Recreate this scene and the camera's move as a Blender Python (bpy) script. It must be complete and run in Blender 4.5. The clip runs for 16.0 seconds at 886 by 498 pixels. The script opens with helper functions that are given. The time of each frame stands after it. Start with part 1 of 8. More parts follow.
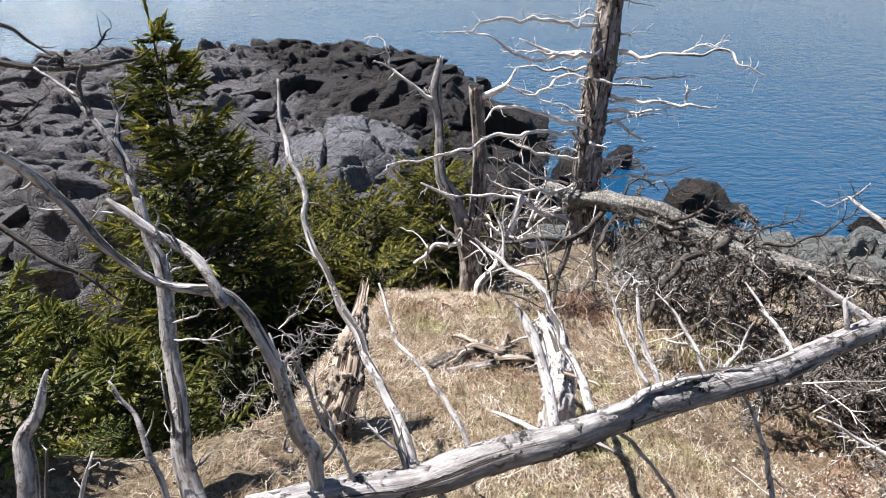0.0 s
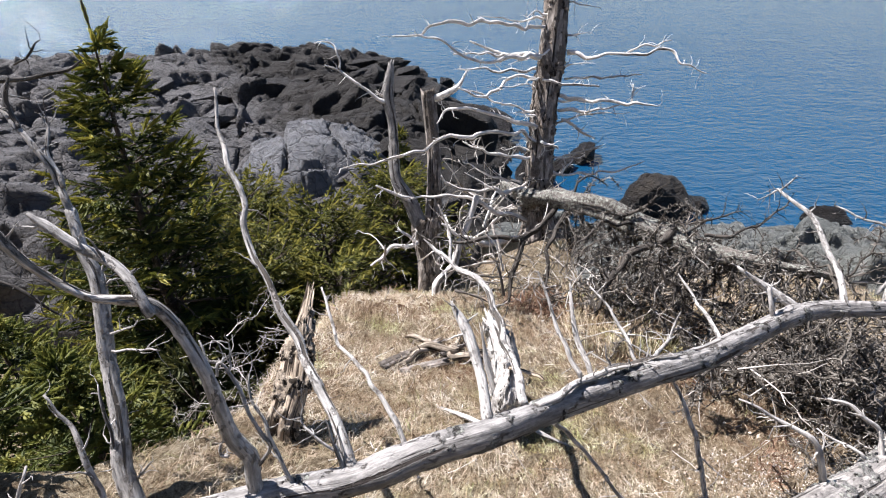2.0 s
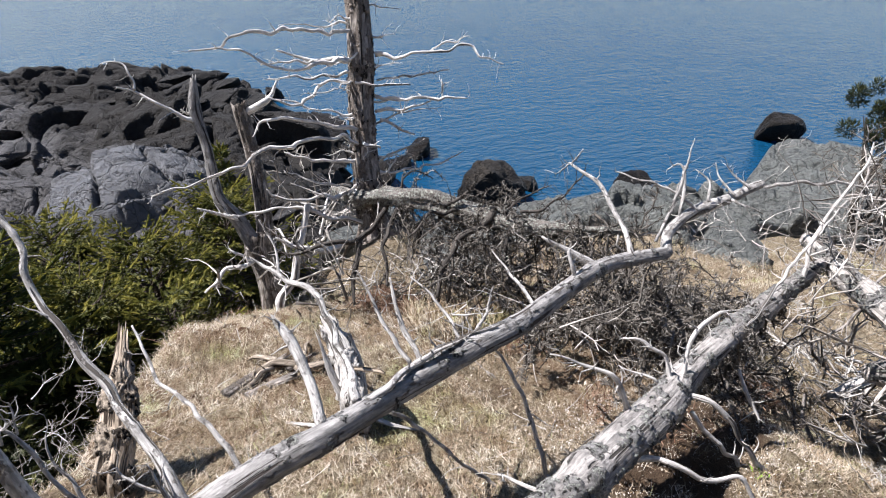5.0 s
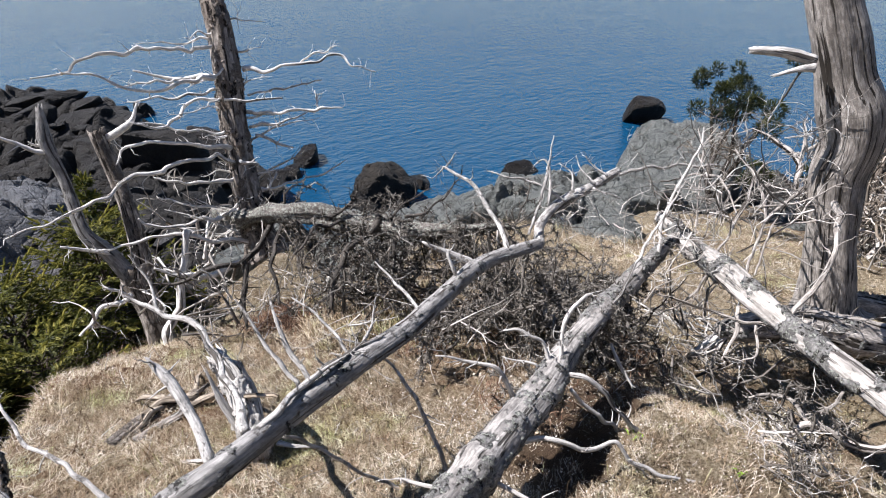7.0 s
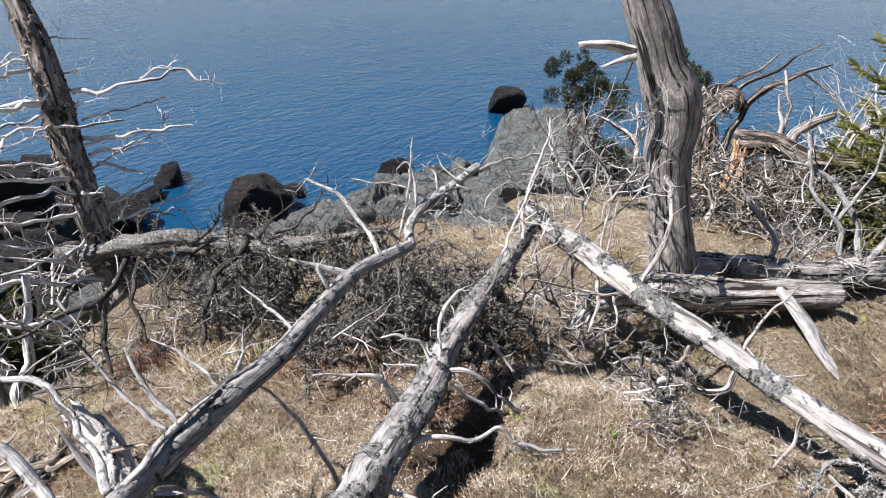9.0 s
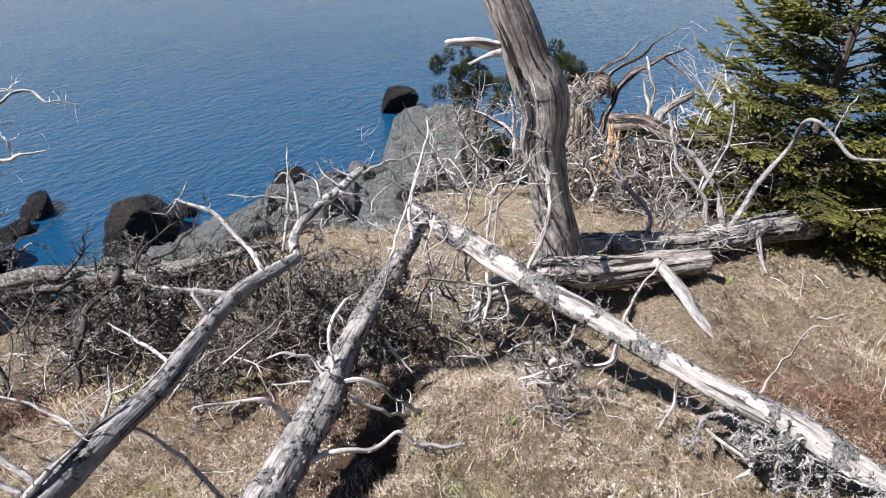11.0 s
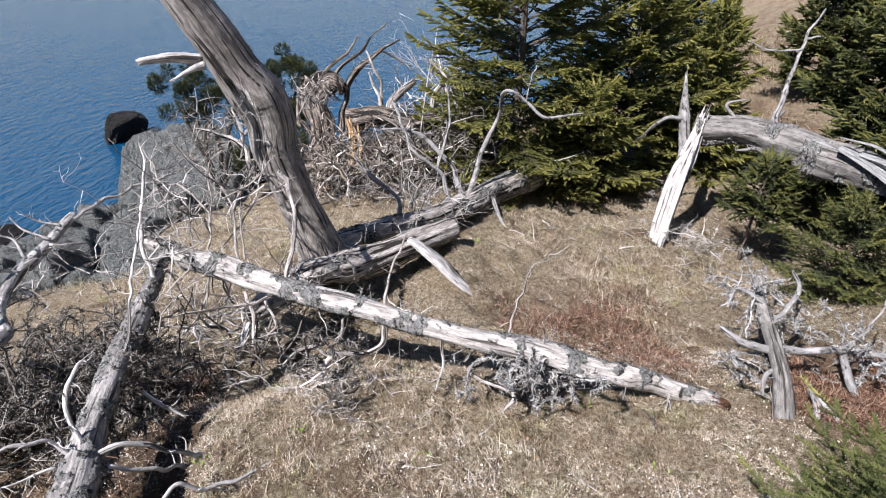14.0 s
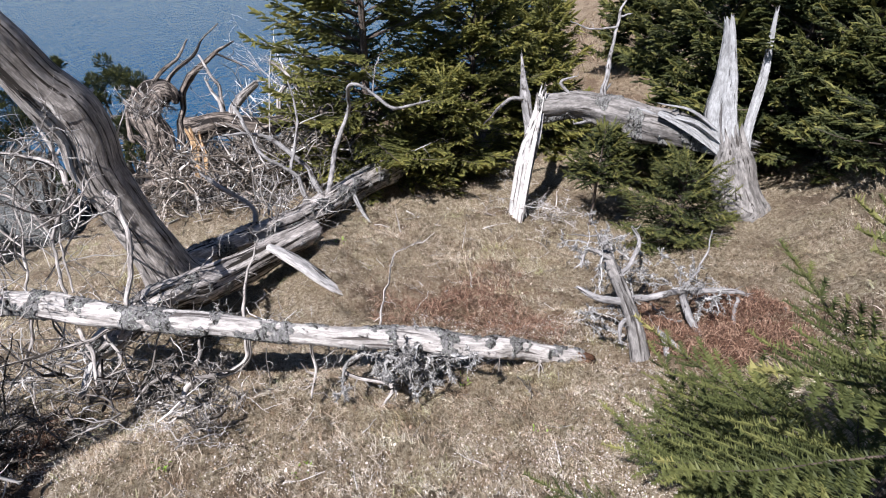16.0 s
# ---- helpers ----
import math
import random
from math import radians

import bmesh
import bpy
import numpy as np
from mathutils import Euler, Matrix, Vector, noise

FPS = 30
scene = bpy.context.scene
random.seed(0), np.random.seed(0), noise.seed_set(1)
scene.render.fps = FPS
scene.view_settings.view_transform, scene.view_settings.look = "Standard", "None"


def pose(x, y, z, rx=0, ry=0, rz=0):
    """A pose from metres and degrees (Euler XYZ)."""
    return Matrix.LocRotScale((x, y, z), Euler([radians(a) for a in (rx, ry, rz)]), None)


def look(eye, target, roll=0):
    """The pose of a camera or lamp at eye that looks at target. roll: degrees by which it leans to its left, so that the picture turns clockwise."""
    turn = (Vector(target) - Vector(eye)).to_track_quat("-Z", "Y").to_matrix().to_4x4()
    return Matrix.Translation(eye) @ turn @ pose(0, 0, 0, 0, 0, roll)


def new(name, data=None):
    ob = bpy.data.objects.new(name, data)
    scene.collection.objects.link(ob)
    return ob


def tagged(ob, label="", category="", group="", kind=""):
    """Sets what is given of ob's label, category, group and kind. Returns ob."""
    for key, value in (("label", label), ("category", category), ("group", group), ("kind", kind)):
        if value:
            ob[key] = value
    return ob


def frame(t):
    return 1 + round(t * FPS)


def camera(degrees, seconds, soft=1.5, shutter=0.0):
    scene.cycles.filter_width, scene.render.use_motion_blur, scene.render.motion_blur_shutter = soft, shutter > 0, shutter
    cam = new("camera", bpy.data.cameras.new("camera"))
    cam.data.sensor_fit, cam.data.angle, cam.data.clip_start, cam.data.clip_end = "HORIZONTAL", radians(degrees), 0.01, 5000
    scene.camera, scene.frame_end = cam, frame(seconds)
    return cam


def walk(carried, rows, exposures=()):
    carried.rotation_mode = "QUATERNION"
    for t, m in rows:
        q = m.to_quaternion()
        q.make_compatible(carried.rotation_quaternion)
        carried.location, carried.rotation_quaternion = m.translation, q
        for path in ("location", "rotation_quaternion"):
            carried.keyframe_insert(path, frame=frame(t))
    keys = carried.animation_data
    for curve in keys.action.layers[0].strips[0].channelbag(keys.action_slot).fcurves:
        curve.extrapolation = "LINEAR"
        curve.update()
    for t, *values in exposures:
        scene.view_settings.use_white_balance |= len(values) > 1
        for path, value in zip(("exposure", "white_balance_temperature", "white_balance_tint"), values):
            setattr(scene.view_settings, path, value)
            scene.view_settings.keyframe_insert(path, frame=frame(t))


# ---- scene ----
cam = camera(76.11, 16.0, soft=1.1)
# seconds, x, y, z, yaw, pitch, roll
ROWS = [
    (0.0, 0.000, -0.000, 3.400, -0.93, -33.10, 0.09),
    (0.5, 0.050, 0.003, 3.408, -1.08, -33.12, -0.02),
    (1.0, 0.095, -0.012, 3.421, -1.71, -33.12, -0.03),
    (1.5, 0.142, -0.045, 3.443, -2.72, -33.10, -0.06),
    (2.0, 0.183, -0.062, 3.444, -4.12, -33.08, 0.00),
    (2.5, 0.236, -0.071, 3.445, -6.23, -33.06, 0.04),
    (3.0, 0.262, -0.094, 3.450, -9.04, -33.04, 0.15),
    (3.5, 0.298, -0.114, 3.451, -11.87, -32.99, 0.19),
    (4.0, 0.328, -0.130, 3.444, -14.78, -32.93, 0.14),
    (6.5, 0.492, -0.266, 3.582, -29.72, -32.99, 0.07),
    (7.0, 0.514, -0.292, 3.604, -32.40, -33.04, 0.08),
    (7.5, 0.548, -0.339, 3.642, -35.59, -33.09, 0.09),
    (8.0, 0.572, -0.370, 3.658, -39.41, -33.07, 0.16),
    (8.5, 0.606, -0.362, 3.666, -42.80, -33.16, 0.21),
    (11.0, 0.793, -0.509, 3.681, -56.10, -33.26, -0.12),
    (11.5, 0.855, -0.527, 3.673, -59.79, -33.28, -0.13),
    (12.0, 0.870, -0.554, 3.679, -63.58, -33.28, -0.01),
    (12.5, 0.800, -0.535, 3.713, -67.15, -33.17, 0.04),
    (13.0, 0.799, -0.576, 3.713, -70.94, -33.23, 0.02),
    (13.5, 0.822, -0.701, 3.722, -76.32, -33.25, -0.07),
    (14.0, 0.831, -0.790, 3.719, -81.52, -33.27, 0.02),
    (14.5, 0.837, -0.816, 3.700, -85.61, -33.29, 0.10),
    (15.0, 0.821, -0.829, 3.716, -89.39, -33.31, 0.19),
    (15.5, 0.827, -0.865, 3.728, -92.44, -33.26, 0.23),
    (16.0, 0.867, -0.935, 3.629, -96.14, -33.38, 0.13),
]
walk(cam, [(t, pose(x, y, z, 90 + pitch, 0, yaw) @ pose(0, 0, 0, 0, 0, roll)) for t, x, y, z, yaw, pitch, roll in ROWS], [(0, 1.47, 6350, 16), (6.5, 1.2, 6200, 15), (11, 1.17, 6200, 16), (16, 1.06, 6000, 17)])

# ---- light ----
SUN_AZ, SUN_EL = 47.0, 53.0   # degrees left of +y, above the horizon
world = bpy.data.worlds.new("sky")
scene.world = world
world.use_nodes = True
wn = world.node_tree.nodes
sky = wn.new("ShaderNodeTexSky")
sky.sky_type, sky.sun_disc = "NISHITA", False
sky.sun_elevation, sky.sun_rotation = radians(SUN_EL), radians(-SUN_AZ)
sky.air_density, sky.dust_density, sky.ozone_density = 1.0, 0.05, 4.0
wn["Background"].inputs[1].default_value = 0.05
world.node_tree.links.new(sky.outputs[0], wn["Background"].inputs[0])
sun = new("sun", bpy.data.lights.new("sun", "SUN"))
sun.data.energy, sun.data.angle, sun.data.color = 5.0, radians(0.53), (1.0, 0.97, 0.93)
sun_way = Vector((-math.sin(radians(SUN_AZ)) * math.cos(radians(SUN_EL)), math.cos(radians(SUN_AZ)) * math.cos(radians(SUN_EL)), math.sin(radians(SUN_EL))))
sun.matrix_world = look(sun_way * 60, (0, 0, 0))


# ---- materials ----
class Nodes:
    """A small helper to wire a node material."""

    def __init__(self, name):
        self.mat = bpy.data.materials.new(name)
        self.mat.use_nodes = True
        self.tree = self.mat.node_tree
        self.bsdf = self.tree.nodes["Principled BSDF"]

    def node(self, kind, **settings):
        made = self.tree.nodes.new("ShaderNode" + kind)
        for key, value in settings.items():
            if key == "operation":
                made.operation = value
            elif key == "blend_type":
                made.blend_type = value
            elif key == "attribute_name":
                made.attribute_name = value
            elif key == "feature":
                made.feature = value
        return made

    def link(self, a, b):
        self.tree.links.new(a, b)

    def coords(self, attribute=None, scale=(1, 1, 1)):
        if attribute:
            src = self.node("Attribute", attribute_name=attribute).outputs["Vector"]
        else:
            src = self.node("TexCoord").outputs["Object"]
        m = self.node("Mapping")
        m.inputs["Scale"].default_value = scale
        self.link(src, m.inputs["Vector"])
        return m.outputs["Vector"]

    def noise(self, vector, scale, detail=4, rough=0.6):
        n = self.node("TexNoise")
        n.inputs["Scale"].default_value, n.inputs["Detail"].default_value, n.inputs["Roughness"].default_value = scale, detail, rough
        self.link(vector, n.inputs["Vector"])
        return n.outputs["Fac"]

    def voronoi(self, vector, scale, feature="F1"):
        n = self.node("TexVoronoi", feature=feature)
        n.inputs["Scale"].default_value = scale
        self.link(vector, n.inputs["Vector"])
        return n.outputs["Distance"]

    def ramp(self, fac, stops):
        r = self.node("ValToRGB")
        els = r.color_ramp.elements
        while len(els) < len(stops):
            els.new(0.5)
        for e, (at, col) in zip(els, stops):
            e.position = at
            e.color = (*col, 1) if len(col) == 3 else col
        self.link(fac, r.inputs["Fac"])
        return r.outputs["Color"]

    def mix(self, fac, a, b, blend="MIX"):
        m = self.node("MixRGB", blend_type=blend)
        for sock, v in (("Fac", fac), ("Color1", a), ("Color2", b)):
            if isinstance(v, (int, float)):
                m.inputs[sock].default_value = v
            elif isinstance(v, tuple):
                m.inputs[sock].default_value = (*v, 1)
            else:
                self.link(v, m.inputs[sock])
        return m.outputs["Color"]

    def math(self, op, a, b):
        m = self.node("Math", operation=op)
        for i, v in enumerate((a, b)):
            if isinstance(v, (int, float)):
                m.inputs[i].default_value = v
            else:
                self.link(v, m.inputs[i])
        return m.outputs["Value"]

    def finish(self, color, rough=0.9, bump=None, strength=0.5, distance=0.01, specular=0.3, translucent=0.0):
        if isinstance(color, tuple):
            self.bsdf.inputs["Base Color"].default_value = (*color, 1)
        else:
            self.link(color, self.bsdf.inputs["Base Color"])
        self.bsdf.inputs["Roughness"].default_value = rough
        self.bsdf.inputs["Specular IOR Level"].default_value = specular
        if bump is not None:
            b = self.node("Bump")
            b.inputs["Strength"].default_value, b.inputs["Distance"].default_value = strength, distance
            self.link(bump, b.inputs["Height"])
            self.link(b.outputs["Normal"], self.bsdf.inputs["Normal"])
        if translucent:
            t = self.node("BsdfTranslucent")
            if isinstance(color, tuple):
                t.inputs["Color"].default_value = (*color, 1)
            else:
                self.link(color, t.inputs["Color"])
            m = self.node("MixShader")
            m.inputs[0].default_value = translucent
            self.link(self.bsdf.outputs[0], m.inputs[1])
            self.link(t.outputs[0], m.inputs[2])
            self.link(m.outputs[0], self.tree.nodes["Material Output"].inputs["Surface"])
        return self.mat


def wood(name, pale, dark, crack, bark=None, bark_amount=0.5, lichen=0.0, cracks=0.37, bark_scale=19, worn=0.5):
    """Weathered wood: long grain, drying cracks, and patches of bark or lichen."""
    n = Nodes(name)
    grain = n.noise(n.coords("grain", (1, 1, 0.06)), 95, 5, 0.65)
    broad = n.ramp(n.noise(n.coords("grain", (1, 1, 0.3)), 13, 6, 0.7), [(0.36, (0, 0, 0)), (0.58, (1, 1, 1))])
    base = n.mix(broad, dark, pale)
    color = n.mix(n.ramp(grain, [(0.38, (0.0, 0.0, 0.0)), (0.58, (1, 1, 1))]), tuple(0.3 * c for c in dark), base)
    color = n.mix(worn, base, color)
    stain = n.ramp(n.noise(n.coords("grain", (1, 1, 0.4)), 26, 6, 0.75), [(0.46, (0, 0, 0)), (0.60, (1, 1, 1))])
    color = n.mix(n.math("MULTIPLY", stain, 0.6), color, tuple(0.5 * c for c in dark))
    split = n.ramp(n.noise(n.coords("grain", (1, 1, 0.035)), 30, 3, 0.5), [(cracks - 0.02, (1, 1, 1)), (cracks + 0.015, (0, 0, 0))])
    wide = n.ramp(n.noise(n.coords("grain", (1, 1, 0.05)), 11, 4, 0.6), [(cracks - 0.05, (1, 1, 1)), (cracks - 0.02, (0, 0, 0))])
    split = n.math("MAXIMUM", split, wide)
    color = n.mix(split, color, crack)
    height = n.math("SUBTRACT", n.math("MULTIPLY", grain, 0.6), n.math("MULTIPLY", split, 1.4))
    if bark:
        where = n.noise(n.coords("grain", (1, 1, 0.6)), bark_scale, 7, 0.75)
        mask = n.ramp(where, [(bark_amount - 0.015, (0, 0, 0)), (bark_amount + 0.015, (1, 1, 1))])
        flake = n.noise(n.coords("grain", (1, 1, 0.8)), 90, 5, 0.75)
        barkcol = n.mix(n.ramp(n.noise(n.coords("grain"), 60, 5, 0.75), [(0.35, (0, 0, 0)), (0.65, (1, 1, 1))]), bark, tuple(min(1, c * 2.8 + 0.03) for c in bark))
        color = n.mix(mask, color, barkcol)
        height = n.math("ADD", height, n.math("MULTIPLY", mask, n.math("ADD", n.math("MULTIPLY", flake, 2.2), 1.4)))
    if lichen:
        spots = n.ramp(n.noise(n.coords("grain"), 42, 5, 0.75), [(0.66 - lichen, (0, 0, 0)), (0.72 - lichen, (1, 1, 1))])
        color = n.mix(n.math("MULTIPLY", spots, 0.8), color, (0.36, 0.37, 0.32))
        height = n.math("ADD", height, n.math("MULTIPLY", spots, 0.5))
    return n.finish(color, 0.85, height, 1.0, 0.016, 0.2)


BLADE = wood("silvery_splintered_wood", (0.36, 0.36, 0.345), (0.21, 0.205, 0.195), (0.10, 0.09, 0.08), cracks=0.335, worn=0.3)
STUMPWOOD = wood("grey_stump_wood", (0.285, 0.265, 0.24), (0.12, 0.11, 0.098), (0.05, 0.043, 0.036), cracks=0.36, worn=0.4)
BARK = (0.075, 0.066, 0.058)
SILVER = wood("silver_deadwood", (0.39, 0.372, 0.35), (0.20, 0.19, 0.178), (0.06, 0.05, 0.045), BARK, 0.60, bark_scale=20, worn=0.4)
WHITE = wood("bleached_deadwood", (0.70, 0.665, 0.615), (0.42, 0.395, 0.365), (0.09, 0.08, 0.07), (0.12, 0.105, 0.09), 0.66, bark_scale=30)
BONE = wood("bone_white_deadwood", (0.86, 0.83, 0.78), (0.60, 0.57, 0.53), (0.16, 0.14, 0.12), (0.2, 0.175, 0.15), 0.70, bark_scale=30, worn=0.35)
CRUST = wood("lichen_crusted_bark", (0.30, 0.29, 0.275), (0.12, 0.113, 0.105), (0.03, 0.027, 0.024), lichen=0.14, cracks=0.40)
SNAGBARK = wood("shaggy_brown_bark", (0.34, 0.29, 0.245), (0.15, 0.125, 0.105), (0.02, 0.016, 0.013), lichen=0.04, cracks=0.42)
MOTTLED = wood("mottled_grey_branch", (0.62, 0.59, 0.55), (0.30, 0.285, 0.265), (0.08, 0.07, 0.06), (0.17, 0.155, 0.14), 0.57, bark_scale=30, worn=0.45)
ROTBARK = wood("crumbling_rotten_bark", (0.56, 0.475, 0.375), (0.27, 0.22, 0.165), (0.03, 0.024, 0.018), cracks=0.42, worn=0.8)
SNAG = wood("snag_wood", (0.46, 0.41, 0.36), (0.17, 0.145, 0.123), (0.025, 0.02, 0.016), (0.085, 0.07, 0.057), 0.535, cracks=0.41, bark_scale=9)
TRUNK = wood("big_trunk_wood", (0.50, 0.455, 0.405), (0.22, 0.195, 0.17), (0.04, 0.034, 0.028), cracks=0.385, worn=0.6)
FLAKING = wood("flaking_log_wood", (0.46, 0.43, 0.395), (0.20, 0.185, 0.17), (0.05, 0.045, 0.04), (0.12, 0.11, 0.10), 0.60, bark_scale=22)
PEELING = wood("peeling_log_wood", (0.60, 0.56, 0.51), (0.36, 0.33, 0.295), (0.10, 0.085, 0.075), (0.16, 0.145, 0.13), 0.62, bark_scale=24)
GREY = wood("grey_log_wood", (0.58, 0.53, 0.475), (0.24, 0.213, 0.187), (0.03, 0.025, 0.02), cracks=0.41, worn=0.6)
ROT = wood("rotten_wood", (0.70, 0.585, 0.455), (0.38, 0.30, 0.22), (0.05, 0.037, 0.026), cracks=0.40, worn=0.7)
LICHENED = wood("lichened_bark", (0.25, 0.225, 0.20), (0.08, 0.07, 0.06), (0.02, 0.018, 0.015), lichen=0.17)
TWIGBARK = wood("dark_twig_bark", (0.12, 0.105, 0.09), (0.04, 0.035, 0.03), (0.02, 0.018, 0.015), lichen=0.07)
LIVEBARK = wood("spruce_bark", (0.15, 0.115, 0.09), (0.07, 0.055, 0.045), (0.02, 0.018, 0.015), lichen=0.08)
ORANGE = wood("fresh_broken_wood", (0.60, 0.42, 0.235), (0.36, 0.215, 0.10), (0.14, 0.07, 0.03), cracks=0.43)
REDROT = wood("red_rotten_wood", (0.22, 0.115, 0.06), (0.10, 0.05, 0.028), (0.03, 0.015, 0.01), cracks=0.43)
EARTHY = wood("earthy_root_wood", (0.33, 0.275, 0.225), (0.10, 0.08, 0.063), (0.015, 0.012, 0.01), cracks=0.45, worn=0.8)


def leafy(name, stops, translucent=0.25, rough=0.6, large=0.0, by_shoot=False):
    n = Nodes(name)
    pick = n.node("Attribute", attribute_name="tone").outputs["Fac"] if by_shoot else n.node("NewGeometry").outputs["Random Per Island"]
    color = n.ramp(pick, stops)
    patch = n.noise(n.coords(), 2.1, 6, 0.7)
    if large:
        color = n.mix(1.0, color, n.ramp(patch, [(0.36, (0.40, 0.32, 0.25)), (0.46, (0.78, 0.73, 0.67)), (0.56, (1, 1, 1))]), "MULTIPLY")
        color = n.mix(1.0, color, n.ramp(n.noise(n.coords(), 8.5, 6, 0.75), [(0.37, (0.55, 0.46, 0.38)), (0.49, (0.92, 0.89, 0.86)), (0.58, (1, 1, 1))]), "MULTIPLY")
        moss = n.ramp(n.noise(n.coords(), 1.3, 6, 0.7), [(0.52, (1, 1, 1)), (0.66, (0.70, 0.82, 0.50))])
        color = n.mix(1.0, color, moss, "MULTIPLY")
    return n.finish(color, rough, None, 0, 0, 0.25, translucent)


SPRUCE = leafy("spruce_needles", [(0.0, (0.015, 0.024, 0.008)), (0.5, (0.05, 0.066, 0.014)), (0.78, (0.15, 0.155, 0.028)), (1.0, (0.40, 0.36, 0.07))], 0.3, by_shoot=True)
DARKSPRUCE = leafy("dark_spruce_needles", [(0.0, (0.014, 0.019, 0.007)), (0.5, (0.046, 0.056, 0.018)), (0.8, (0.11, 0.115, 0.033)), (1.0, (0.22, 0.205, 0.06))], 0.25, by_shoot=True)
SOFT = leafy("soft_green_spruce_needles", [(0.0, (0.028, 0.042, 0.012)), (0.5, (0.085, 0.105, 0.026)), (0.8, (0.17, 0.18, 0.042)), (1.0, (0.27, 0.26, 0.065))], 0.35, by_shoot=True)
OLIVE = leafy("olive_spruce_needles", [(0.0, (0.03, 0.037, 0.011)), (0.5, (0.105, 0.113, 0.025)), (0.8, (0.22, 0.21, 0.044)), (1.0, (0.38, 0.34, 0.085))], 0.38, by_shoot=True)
# lighter copy of the spruce needles, with sunlight put into the colour
LITSPRUCE = leafy("sunlit_spruce_needles", [(0.0, (0.06, 0.064, 0.026)), (0.5, (0.165, 0.17, 0.052)), (0.8, (0.28, 0.27, 0.075)), (1.0, (0.40, 0.36, 0.12))], 0.45, by_shoot=True)
FIR = leafy("fir_needles", [(0.0, (0.025, 0.034, 0.012)), (0.5, (0.095, 0.108, 0.034)), (0.85, (0.20, 0.20, 0.065)), (1.0, (0.34, 0.30, 0.11))], 0.3, by_shoot=True)
STRAW = leafy("dry_grass", [(0.0, (0.12, 0.09, 0.06)), (0.20, (0.32, 0.245, 0.165)), (0.52, (0.555, 0.48, 0.365)), (0.92, (0.75, 0.69, 0.585)), (1.0, (0.28, 0.32, 0.10))], 0.2, 0.7, 1.0)
HEATH = leafy("brown_heath_grass", [(0.0, (0.05, 0.036, 0.025)), (0.4, (0.22, 0.165, 0.11)), (0.8, (0.42, 0.345, 0.25)), (1.0, (0.52, 0.45, 0.34))], 0.15, 0.8, 1.0)
LITTER = leafy("leaf_litter", [(0.0, (0.12, 0.08, 0.05)), (0.4, (0.38, 0.30, 0.21)), (0.75, (0.62, 0.54, 0.44)), (1.0, (0.82, 0.77, 0.69))], 0.15, 0.7, 1.0)
CHAFF = leafy("bleached_leaf_bits", [(0.0, (0.20, 0.155, 0.115)), (0.4, (0.48, 0.42, 0.355)), (0.8, (0.62, 0.575, 0.51)), (1.0, (0.72, 0.69, 0.64))], 0.15, 0.7)
FERN = leafy("dead_fern", [(0.0, (0.05, 0.025, 0.015)), (0.5, (0.15, 0.078, 0.047)), (1.0, (0.36, 0.24, 0.165))], 0.2, 0.8)
GREENLEAF = leafy("green_leaf", [(0.0, (0.13, 0.25, 0.02)), (1.0, (0.26, 0.40, 0.05))], 0.35)
DEADTWIG = leafy("grey_twigs", [(0.0, (0.03, 0.024, 0.018)), (0.5, (0.13, 0.108, 0.083)), (0.78, (0.28, 0.23, 0.18)), (1.0, (0.62, 0.58, 0.52))], 0.0, 0.9)
DRIFT = leafy("weathered_twigs", [(0.0, (0.07, 0.06, 0.052)), (0.5, (0.24, 0.22, 0.195)), (1.0, (0.66, 0.63, 0.58))], 0.0, 0.9)
SHAGGY = leafy("lichen_furred_twigs", [(0.0, (0.03, 0.026, 0.021)), (0.45, (0.105, 0.092, 0.077)), (0.85, (0.21, 0.192, 0.167)), (1.0, (0.33, 0.31, 0.28))], 0.0, 0.9)
PALESHAG = leafy("pale_lichen_furred_twigs", [(0.0, (0.08, 0.075, 0.068)), (0.5, (0.24, 0.232, 0.215)), (1.0, (0.48, 0.465, 0.435))], 0.0, 0.9)
PALETWIG = leafy("pale_twigs", [(0.0, (0.14, 0.12, 0.10)), (0.5, (0.42, 0.39, 0.35)), (1.0, (0.76, 0.72, 0.67))], 0.0, 0.9)


def ground_material():
    n = Nodes("matted_turf")
    c = n.coords()
    fine = n.noise(c, 150, 6, 0.8)
    straw = n.ramp(n.math("ADD", n.math("MULTIPLY", n.noise(c, 26, 6, 0.75), 0.5), n.math("MULTIPLY", fine, 0.5)), [(0.40, (0.05, 0.034, 0.022)), (0.49, (0.24, 0.19, 0.12)), (0.60, (0.50, 0.43, 0.31))])
    soil = n.ramp(fine, [(0.35, (0.03, 0.02, 0.013)), (0.65, (0.17, 0.115, 0.075))])
    where = n.ramp(n.noise(c, 1.1, 6, 0.7), [(0.50, (0, 0, 0)), (0.62, (1, 1, 1))])
    color = n.mix(n.math("MULTIPLY", where, 0.7), straw, soil)
    blot = n.ramp(n.noise(c, 9, 6, 0.75), [(0.36, (0, 0, 0)), (0.56, (1, 1, 1))])
    rust = n.ramp(fine, [(0.35, (0.05, 0.022, 0.012)), (0.65, (0.24, 0.12, 0.068))])
    color = n.mix(n.math("MULTIPLY", n.node("Attribute", attribute_name="rust").outputs["Fac"], blot), color, rust)
    color = n.mix(n.node("Attribute", attribute_name="soil").outputs["Fac"], color, soil)
    return n.finish(color, 0.95, n.math("ADD", n.noise(c, 60, 6, 0.8), fine), 1.0, 0.03, 0.1)


